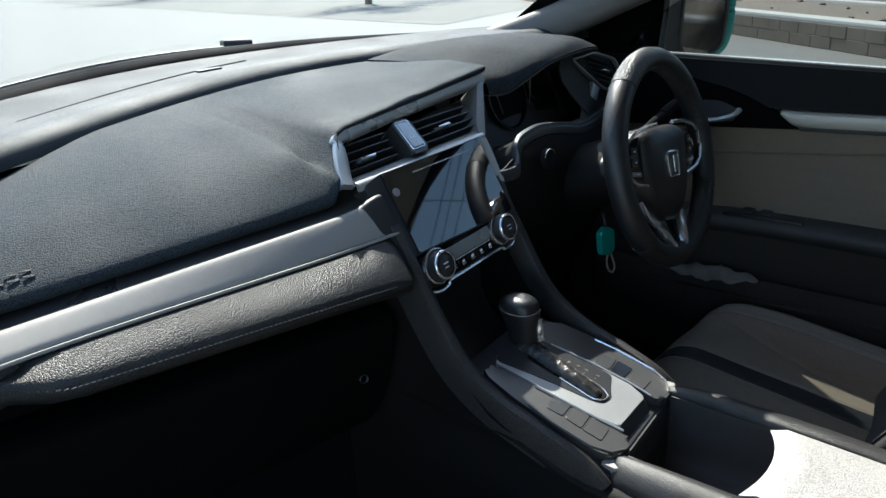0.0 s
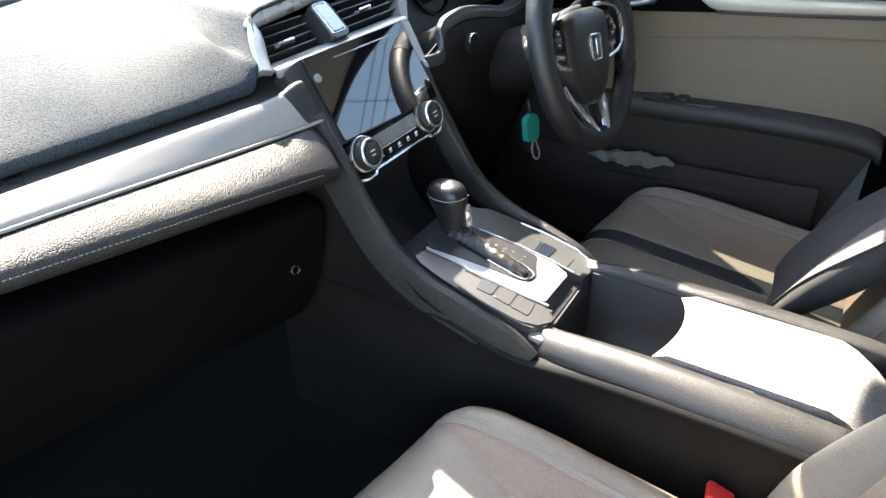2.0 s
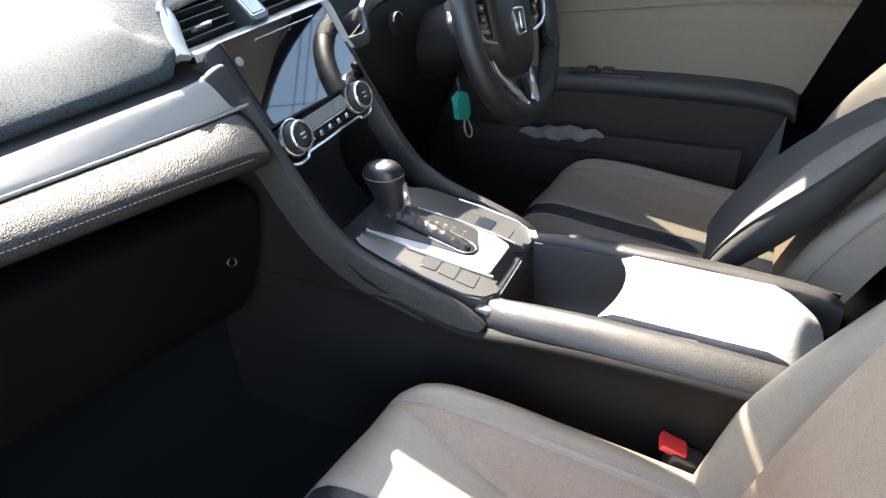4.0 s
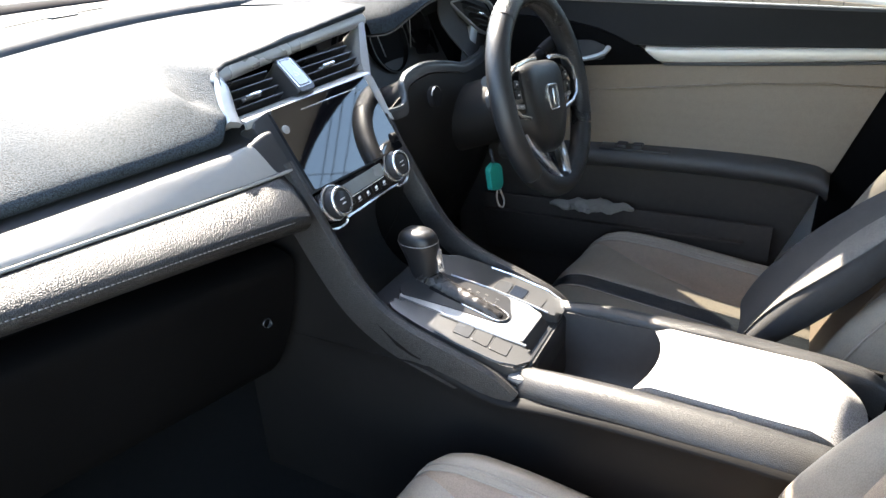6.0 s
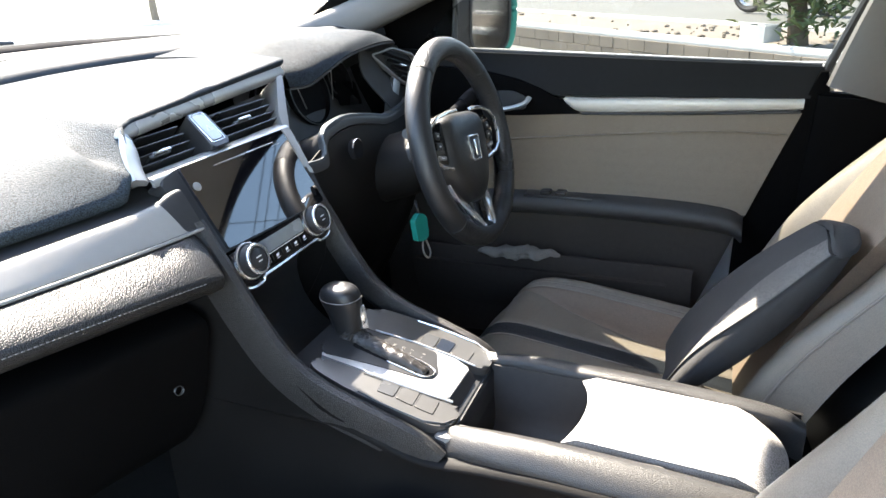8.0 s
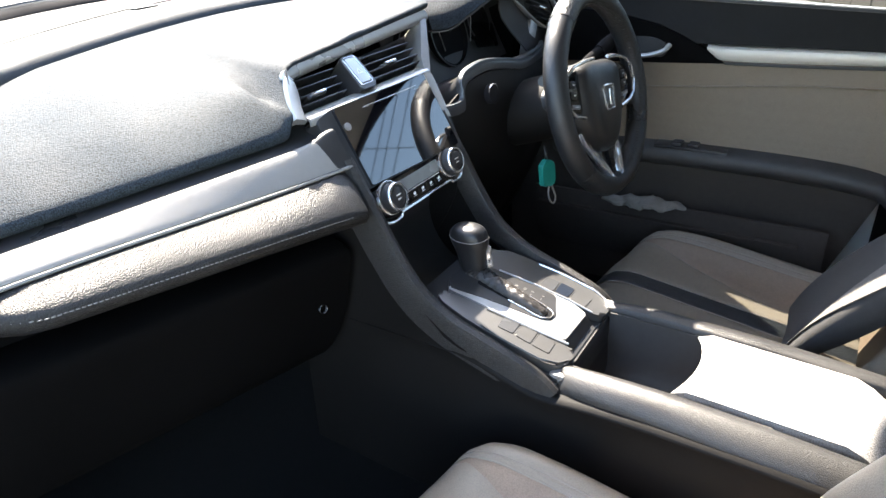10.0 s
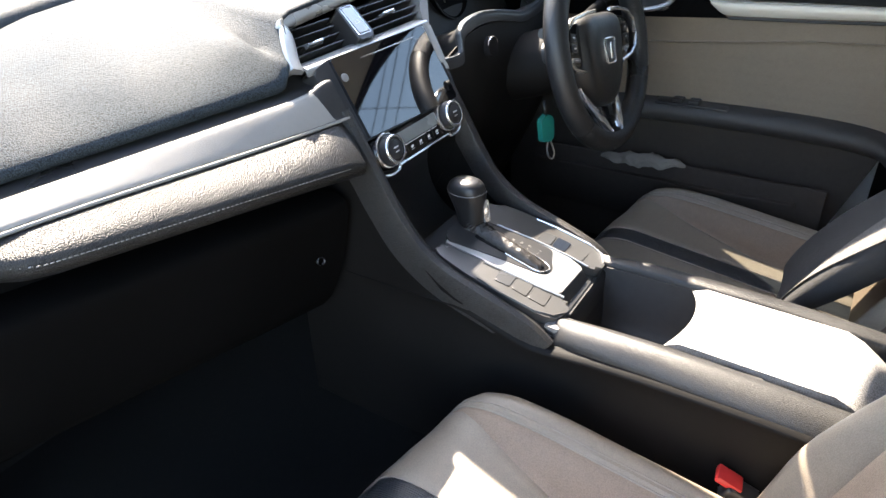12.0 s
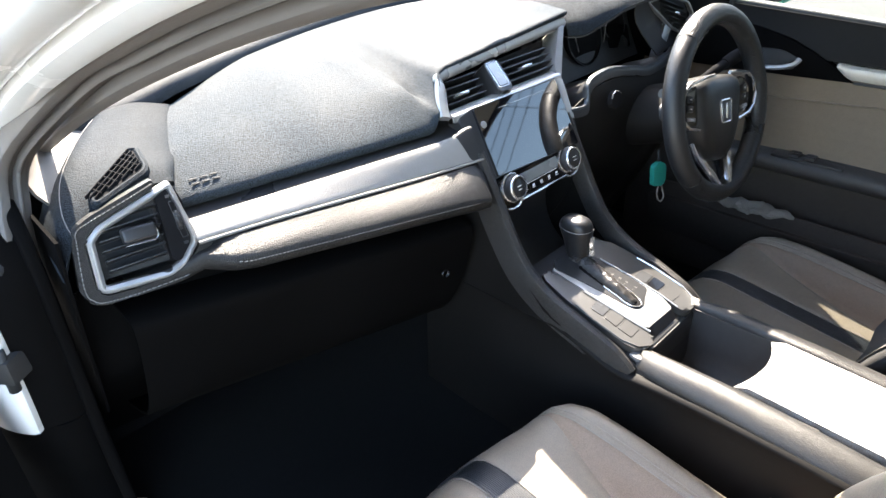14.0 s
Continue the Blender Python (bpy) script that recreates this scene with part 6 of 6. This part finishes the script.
# middle pillars, with belts
for sg in (-1, 1):
    pillar("middle_pillar", [(sg * 0.715, -0.66, 0.30), (sg * 0.712, -0.655, 0.62), (sg * 0.705, -0.665, 0.88)], 0.085, SHADE, "black lower middle pillar", None, 0.03)
    pillar("middle_pillar_upper", [(sg * 0.690, -0.666, 0.882), (sg * 0.684, -0.694, 0.98), (sg * 0.672, -0.728, 1.08), (sg * 0.655, -0.790, 1.20)], 0.076, PILLAR, "taupe upper middle pillar", None, 0.022)
    pillar("middle_pillar_top", [(sg * 0.653, -0.806, 1.205), (sg * 0.645, -0.84, 1.245), (sg * 0.64, -0.88, 1.28)], 0.06, SHADE, "dark top of the middle pillar", None, 0.024)
    part("sill", box(0.10, 1.35, 0.14, 0.02, pose(sg * 0.745, -0.20, 0.27)), PAINT if sg < 0 else SMOOTH, body, "painted sill")
part("door_shut", prism([(-0.472, 0.62), (-0.566, 0.880), (-0.582, 0.925), (-0.596, 0.925), (-0.600, 0.884), (-0.66, 0.884), (-0.62, 0.40), (-0.47, 0.40)], 0.02, Matrix(((0, 0, -1, 0.696), (1, 0, 0, 0), (0, 1, 0, 0), (0, 0, 0, 1))), 0.003), SHADE, body, "black door shut")
# rear of the cabin
part("rear_seat", sheet([[(x, y, z) for x in (-0.66, -0.3, 0, 0.3, 0.66)] for y, z in ((-0.95, 0.42), (-1.0, 0.53), (-1.35, 0.50), (-1.43, 0.62), (-1.62, 0.98), (-1.68, 1.0))], 3, 3, 0.03), BEIGE, body, "beige rear bench")
part("rear_shelf", sheet([[(x, y, z) for x in (-0.66, 0, 0.66)] for y, z in ((-1.66, 0.99), (-2.0, 1.02))], 3, 3, 0.01), CARPET, body)
for sg in (-1, 1):
    pillar("rear_pillar", [(sg * 0.66, -2.0, 1.0), (sg * 0.62, -1.7, 1.20), (sg * 0.58, -1.35, 1.32)], 0.09, PILLAR, "taupe rear pillar", None, 0.025)
part("rear_door_panel", sheet([[(0.70, y, z) for y in (-0.70, -1.1, -1.6)] for z in (0.94, 0.7, 0.3)], 2, 2, 0.02), DOORSKIN, body)
part("rear_side_window", sheet([[(0.71 - 0.25 * (z - 0.94), y, z) for y in (f, -1.2, -1.5, -1.75)] for z, f in ((0.94, -0.78), (1.1, -0.90), (1.30, -1.04))], 2, 2, 0.006), TINT, body, "dark tinted rear side window")
part("rear_window", sheet([[(x, y, z) for x in (-0.62, 0, 0.62)] for y, z in ((-2.0, 1.02), (-1.75, 1.22), (-1.48, 1.33))], 2, 2, 0.006), TINT, body, "dark tinted rear window")
# front doorway of the passenger side: white pillar, hinge, check strap
jamb = [[(x, y, z) for x, y in ((-0.800, 0.30 + b), (-0.812, 0.298 + b), (-0.836, 0.34 + b), (-0.858, 0.42 + b))] for z, b in ((0.985, 0.06), (0.90, 0.0), (0.80, 0.0), (0.72, 0.01), (0.655, 0.03))]
part("pillar_cover", sheet([[(x, y, z) for x, y in ((-0.735, 0.294 + b), (-0.768, 0.289 + b), (-0.803, 0.301 + b))] for z, b in ((0.985, 0.06), (0.90, 0.0), (0.80, 0.0), (0.72, 0.01), (0.655, 0.03))], 3, 3, 0.006), SHADE, body, "black seal cover on the hinge pillar")
part("hinge_pillar", sheet(jamb, 3, 3, 0.006), PAINT, body, "white painted hinge pillar")
jamb2 = [[(x, y, z) for x, y in ((-0.735, 0.294 + b), (-0.778, 0.289 + b), (-0.832, 0.342 + b), (-0.857, 0.422 + b))] for z, b in ((0.652, 0.032), (0.57, 0.06), (0.46, 0.10), (0.20, 0.12))]
part("hinge_pillar_foot", sheet(jamb2, 3, 3, 0.006), SHADE, body, "black foot of the hinge pillar")
hg = part("hinge", box(0.05, 0.06, 0.035, 0.006, pose(-0.808, 0.318, 0.785, 0, 0, 35), 2), RUBBER, body, "black door hinge")
part("pin", tube([(-0.812, 0.293, 0.755), (-0.812, 0.293, 0.815)], 0.007, 8), RUBBER, hg)
part("stopper", lathe([(0.009, 0), (0.011, 0.004), (0.006, 0.012), (0.0001, 0.013)], plane_pose((-0.775, 0.305, 0.905), (1, 0, 0), (-0.5, -0.8, 0)), 12), RUBBER, body)
pillar("door_seal", [(-0.735, 0.36, 0.975), (-0.742, 0.30, 0.93), (-0.744, 0.285, 0.85), (-0.744, 0.30, 0.72), (-0.742, 0.32, 0.55), (-0.74, 0.28, 0.36), (-0.74, 0.1, 0.335)], 0.008, SHADE, "black door seal", None, 0.008)

# outer shell: fenders, rear quarters, bumpers, boot lid and wheels
def arch(y, yc):
    """The lower edge of the shell, arched over a wheel at yc."""
    d = 0.37 ** 2 - (y - yc) ** 2
    return max(0.26, 0.31 + math.sqrt(d)) if d > 0 else 0.26


for sg in (-1, 1):
    rows = [[(sg * xx, y, z) for xx, z in ((xt - 0.05, zt), (xt, zt - 0.06), (xt + 0.01, (zt + arch(y, 1.22)) / 2 + 0.04), (xt, arch(y, 1.22)))] for y, xt, zt in ((0.46, 0.86, 0.95), (0.70, 0.87, 0.94), (0.86, 0.87, 0.925), (0.95, 0.87, 0.915), (1.08, 0.87, 0.90), (1.22, 0.865, 0.88), (1.36, 0.86, 0.85), (1.48, 0.85, 0.82), (1.58, 0.83, 0.79), (1.75, 0.74, 0.72))]
    part("fender", sheet(rows, 2, 2, 0.006), PAINT, body, "white front fender")
    rows = [[(sg * xx, y, z) for xx, z in ((xt - 0.06, zt), (xt, zt - 0.06), (xt + 0.01, (zt + arch(y, -1.48)) / 2 + 0.04), (xt, arch(y, -1.48)))] for y, xt, zt in ((-0.70, 0.85, 0.93), (-0.95, 0.86, 0.94), (-1.12, 0.865, 0.95), (-1.22, 0.865, 0.955), (-1.35, 0.87, 0.96), (-1.48, 0.87, 0.97), (-1.61, 0.87, 0.98), (-1.74, 0.86, 0.985), (-1.85, 0.85, 0.99), (-2.25, 0.78, 0.98))]
    part("rear_quarter", sheet(rows, 2, 2, 0.006), PAINT, body, "white rear door and quarter panel")
    for yw in (1.22, -1.48):
        wm = plane_pose((sg * 0.77, yw, 0.31), (0, 1, 0), (sg, 0, 0))
        wh = part("wheel", ring([(0.205, -0.09), (0.29, -0.095), (0.308, -0.08), (0.31, 0.0), (0.308, 0.08), (0.29, 0.095), (0.205, 0.09)], wm, 40), RUBBER, body, "black tyre")
        part("rim", lathe([(0.204, -0.06), (0.204, 0.075), (0.19, 0.08), (0.18, 0.055), (0.05, 0.060), (0.03, 0.07), (0.0001, 0.07)], wm, 30), SILVER, wh)
part("front_bumper", sheet([[(x, 1.98 - 0.55 * abs(x) ** 2.2 + dy, z) for x in (-0.74, -0.5, -0.25, 0, 0.25, 0.5, 0.74)] for dy, z in ((-0.14, 0.72), (0.0, 0.62), (0.02, 0.42), (-0.05, 0.24))], 2, 2, 0.01), PAINT, body, "white front bumper")
part("rear_bumper", sheet([[(x, -2.42 + 0.3 * abs(x) ** 2.2 + dy, z) for x in (-0.78, -0.5, -0.25, 0, 0.25, 0.5, 0.78)] for dy, z in ((0.05, 0.97), (0.0, 0.85), (-0.04, 0.50), (0.02, 0.26))], 2, 2, 0.01), PAINT, body, "white rear bumper")
part("boot_lid", sheet([[(x, y + 0.3 * abs(x) ** 2.2 * k, z) for x in (-0.72, -0.4, 0, 0.4, 0.72)] for y, z, k in ((-1.98, 1.03, 0), (-2.2, 1.02, 0.5), (-2.38, 0.98, 1))], 2, 2, 0.008), PAINT, body, "white boot lid")

pd = thing("passenger_door", (-0.80, 0.36, 0.4), "passenger door standing wide open, dark inside trim", "door")
dm = Matrix.Translation((-0.83, 0.36, 0)) @ pose(0, 0, 0, 0, 0, -72)
for nm, off_, th, mt, lb in (("outer_skin", -0.06, 0.02, PAINT, "white painted outer skin"), ("inner_trim", 0.02, 0.05, SHADE, "dark inner trim")):
    part(nm, box(th, 0.95, 0.66, 0.008, dm @ pose(off_ * 1.0, -0.50, 0.62)), mt, pd, lb)
part("door_armrest", box(0.07, 0.5, 0.05, 0.015, dm @ pose(0.07, -0.45, 0.66)), SHADE, pd)
part("window_frame", tube([dm @ Vector(p) for p in ((0.03, -0.03, 0.95), (0.03, -0.40, 1.20), (0.03, -0.70, 1.30), (0.03, -0.96, 1.29), (0.03, -0.965, 0.95))], 0.022, 8), RUBBER, pd)

# door mirror on the driver's side
mir = thing("door_mirror", (0.80, 0.20, 0.95), "driver's door mirror in a black shell with a teal edge", "mirror")
mm_ = plane_pose((0.955, 0.128, 1.010), (1, -0.62, 0), (-0.62, -1, -0.02)) @ Matrix.Scale(1.1, 4)
MO = rounded([(-0.066, -0.040), (-0.050, -0.070), (0.0, -0.078), (0.045, -0.062), (0.052, 0.0), (0.050, 0.065), (-0.062, 0.065)], 0.022)
part("shell", grid([[mm_ @ Vector((x * k + dx - (0.042 if x < -0.03 else 0), y * k, z)) for x, y in MO] for k, z, dx in ((1.06, 0.0, 0), (1.10, -0.015, 0.010), (1.06, -0.05, 0.022), (0.8, -0.08, 0.03), (0.4, -0.10, 0.03))], True, cap=True), SMOOTH, mir, "black mirror shell")
part("teal_edge", tube(cat([mm_ @ Vector(p) for p in ((0.020, -0.080, -0.020), (0.056, -0.064, -0.018), (0.068, -0.030, -0.016), (0.071, 0.02, -0.016), (0.068, 0.062, -0.016))], 4), 0.015, 10), TEAL, mir, "teal edge of the shell")
part("rim", frame_ring([(x * 1.06, y * 1.06) for x, y in MO], 0.008, 0.008, mm_ @ Matrix.Translation((0, 0, 0.003))), RUBBER, mir)
part("mirror_glass", prism(MO, 0.004, mm_), MIRROR, mir, "mirror glass")
part("foot", box(0.10, 0.06, 0.05, 0.015, pose(0.79, 0.21, 0.965, 0, 0, 10), 3), SMOOTH, mir)

# ---- outside ----
ground = part("ground", grid([[(x, y, 0.0) for x in (-400, -40, -12, 0, 8, 40, 400)] for y in (-400, -40, 0, 40, 400)]), CONCRETE, None, smooth=False)
tagged(ground, "pale sunlit concrete yard round the car", "ground", "", "structure")
MK = Matrix.Translation((7.01, 0.27, 0)) @ pose(0, 0, 0, 0, 0, -42.0)      # the kerb runs aslant: local y along it, x away from the car


def placed(bm, m=MK):
    bm.transform(m)
    return bm


road = part("road", placed(grid([[(x, y, 0.22) for x in (1.62, 6, 12.9)] for y in (-60, -20, 0, 20, 60)])), ASPHALT, None, smooth=False)
tagged(road, "grey sunlit road beyond the kerb", "road", "", "structure")
road2 = part("road", grid([[(x + 0.29 * (y - 8), y, 0.006) for x in (9.9, 16, 40)] for y in (8.0, 16, 30, 70)]), ASPHALT, None, smooth=False)
tagged(road2, "grey road running on ahead of the car", "road", "", "structure")
strip = part("pavement", placed(box(1.62, 70, 0.47, 0.02, pose(0.84, 2, 0.035))), STONE, None)
tagged(strip, "dusty raised verge between yard and road", "verge", "", "structure")
kerb = part("kerb", placed(box(0.20, 70, 0.06, 0.025, pose(0.10, 2, 0.275))), LIME, None)
tagged(kerb, "whitewashed kerb along the verge", "kerb", "", "structure")
kerb2 = part("kerb", placed(box(0.16, 70, 0.08, 0.03, pose(1.56, 2, 0.265))), LIME, None)
tagged(kerb2, "whitewashed kerb beside the road", "kerb", "", "structure")
wallf = part("wall_far", placed(box(0.3, 110, 3.4, 0.02, pose(13.1, 0, 1.7))), WALL, None)
tagged(wallf, "long rendered wall across the road", "wall", "", "structure")



# Added dark patch that cuts the ground's bounce into the passenger doorway.
sb = bmesh.new()
sb.faces.new([sb.verts.new((-1.9 + 1.25 * math.cos(q) * (1 + 0.16 * noise.noise(Vector((3 * math.cos(q), 3 * math.sin(q), 0)))), -0.5 + 2.1 * math.sin(q) * (1 + 0.2 * noise.noise(Vector((2 * math.cos(q), 2 * math.sin(q), 5)))), 0.004)) for q in (2 * math.pi * i / 60 for i in range(60))])
soil = part("verge", sb, LOW_BOUNCE, None, smooth=False)
tagged(soil, "added dark ground patch that cuts light bounced into the open doorway", "soil", "", "structure")


def leaf_mesh(name, n, centre, rx, ry, rz, size, seed, owner):
    """A crown of many small bent leaves round a few limb ends."""
    rng = random.Random(seed)
    bm = bmesh.new()
    clumps = [Vector((rng.gauss(0, 0.45) * rx, rng.gauss(0, 0.45) * ry, rng.gauss(0, 0.4) * rz)) for _ in range(14)]
    for i in range(n):
        c = rng.choice(clumps)
        o = Vector(centre) + c + Vector((rng.gauss(0, 0.22) * rx, rng.gauss(0, 0.22) * ry, rng.gauss(0, 0.2) * rz))
        d = Vector((rng.uniform(-1, 1), rng.uniform(-1, 1), rng.uniform(-0.5, 0.9))).normalized()
        s = d.cross(Vector((rng.uniform(-1, 1), rng.uniform(-1, 1), 1))).normalized()
        L, w = size * rng.uniform(0.6, 1.3), size * rng.uniform(0.10, 0.18)
        up = s.cross(d) * L * 0.12
        v = [bm.verts.new(p) for p in (o, o + d * L * 0.5 + s * w + up, o + d * L, o + d * L * 0.5 - s * w + up)]
        bm.faces.new((v[0], v[1], v[2])), bm.faces.new((v[0], v[2], v[3]))
    return part(name, bm, LEAF, owner, "narrow green leaves", False)


def tree(at, h, seed, spread, leaves=2600, girth=0.22, leaf=0.22, high=0.95):
    t = thing("tree", at, "small tree with a pale leaning trunk and narrow leaves", "tree", "roadside trees")
    rng = random.Random(seed)
    x, y, z = at
    path = cat([(x, y, z - 0.05), (x + 0.03, y + 0.05, z + h * 0.3), (x - 0.05, y + 0.12, z + h * 0.6), (x, y + 0.2, z + h)], 4)
    part("trunk", tube(path, [girth * (1 - 0.6 * i / (len(path) - 1)) for i in range(len(path))], 10), BARK, t)
    for k in range(6):
        a = k * 1.05 + rng.random()
        b = Vector(path[5 + k % 6])
        e = b + Vector((math.cos(a) * spread * 0.6, math.sin(a) * spread * 0.6, 0.3 + 0.5 * rng.random()))
        part("limb", tube([b, (b + e) / 2 + Vector((0, 0, 0.12)), e], [0.28 * girth, 0.18 * girth, 0.07 * girth], 6), BARK, t)
    leaf_mesh("crown", leaves, (x, y + 0.1, z + h * high), spread, spread, h * 0.55, leaf, seed, t)
    return t


tree(MK @ Vector((0.50, -1.30, 0.26)), 1.15, 3, 0.46, 900, girth=0.10, leaf=0.15, high=0.66)
tree((15.6, 15.4, 0.0), 3.4, 5, 1.6, girth=0.12)
tree((24.0, 44.0, 0.0), 5.2, 8, 3.4, 5200)
crate = thing("crate", MK @ Vector((0.26, -1.06, 0.30)), "white plastic crate on the verge", "crate")
for dx, dy, sx_, sy_ in ((0, -0.13, 0.22, 0.02), (0, 0.13, 0.22, 0.02), (-0.10, 0, 0.02, 0.26), (0.10, 0, 0.02, 0.26)):
    part("side", placed(box(sx_, sy_, 0.15, 0.005, pose(0.26 + dx, -1.06 + dy, 0.38))), LIME, crate)
part("base", placed(box(0.20, 0.25, 0.02, 0.004, pose(0.26, -1.06, 0.314))), LIME, crate)
rub = bmesh.new()
rng = random.Random(4)
for i in range(90):
    b = bmesh.ops.create_icosphere(rub, subdivisions=1, radius=rng.uniform(0.012, 0.045))
    o = Vector((rng.uniform(0.3, 1.4), rng.uniform(-2.2, 0.9) if i % 3 else rng.uniform(-2, 6), 0.28))
    for v in b["verts"]:
        v.co = Vector((v.co.x * rng.uniform(0.7, 1.3), v.co.y * rng.uniform(0.7, 1.3), v.co.z * 0.7)) + o
tagged(part("rubble", placed(rub), STONE, None, smooth=False), "loose stones and rubble on the verge", "rubble", "", "stuff")

# a parked motorcycle at the roadside
moto = thing("motorcycle", MK @ Vector((3.3, 1.1, 0.22)), "dark parked motorcycle by the roadside", "motorcycle")
MM = MK @ Matrix.Translation((3.3, 1.1, 0.22))


def mpart(name, bm, material, parent, label=""):
    return part(name, placed(bm, MM), material, parent, label)


for yy in (-0.62, 0.62):
    wm = plane_pose((0, yy, 0.33), (0, 1, 0), (-1, 0, 0))
    wh = mpart("wheel", tube([wm @ Vector((0.27 * math.cos(q), 0.27 * math.sin(q), 0)) for q in (2 * math.pi * i / 28 for i in range(28))], 0.05, 8, True, up=(1, 0, 0)), RUBBER, moto)
    mpart("rim", ring([(0.215, -0.03), (0.225, -0.03), (0.225, 0.03), (0.215, 0.03)], wm, 24), CHROME, wh)
    mpart("hub", lathe([(0.05, -0.04), (0.05, 0.04), (0.02, 0.05), (0.02, -0.05)], wm, 12), CHROME, wh)
    for k in range(6):
        q = k * math.pi / 3
        mpart("spoke", tube([wm.translation, wm @ Vector((0.22 * math.cos(q), 0.22 * math.sin(q), 0))], 0.008, 5), CHROME, wh)
mpart("frame_tube", tube([(0, 0.58, 0.36), (0, 0.40, 0.85), (0, 0.05, 0.70), (0, -0.60, 0.42)], 0.035, 8), SMOOTH, moto)
mpart("tank", box(0.26, 0.5, 0.22, 0.08, pose(0, 0.18, 0.86), 3), SMOOTH, moto)
mpart("saddle", box(0.26, 0.6, 0.10, 0.04, pose(0, -0.35, 0.80), 3), RUBBER, moto)
mpart("engine", box(0.28, 0.36, 0.30, 0.05, pose(0, 0.05, 0.46), 2), GREY, moto)
mpart("silencer", tube([(0.16, 0.0, 0.30), (0.17, -0.4, 0.32), (0.17, -0.75, 0.40)], [0.025, 0.045, 0.05], 10), CHROME, moto)
mpart("handlebar", tube([(-0.3, 0.45, 1.08), (0, 0.52, 1.0), (0.3, 0.45, 1.08)], 0.018, 6), CHROME, moto)

# overhead cables across the road, seen mirrored in the screen
for px_, py_, dx_, dy_ in ((10.05, -8.8, 0.211, -0.977), (10.42, -8.8, 0.243, -0.970), (10.90, -8.8, 0.262, -0.965), (10.80, -9.54, 0.914, -0.406)):
    ln = thing("overhead_cable", (px_, py_, 6.5), "thin black overhead cable strung across the sky", "cable", "overhead cables")
    part("wire", tube([(px_ + dx_ * q, py_ + dy_ * q, 6.5 + 0.0004 * q * q) for q in (-24, -16, -8, 0, 8, 16, 24)], 0.013, 5), CABLE, ln)

# squared stones of the kerb's face, where the camera sees them best
stones = []
for r_ in range(2):
    y = -2.4 + 0.12 * r_
    while y < 6.5:
        L = 0.20 + 0.16 * ((y * 7.3 + r_ * 3.1) % 1.0)
        part("kerb_stone", placed(box(0.05, L - 0.005, 0.122, 0.003, pose(0.008 + 0.006 * ((y * 5.7) % 1.0), y + L / 2, 0.065 + 0.125 * r_), 1)), STONE, strip)
        y += L
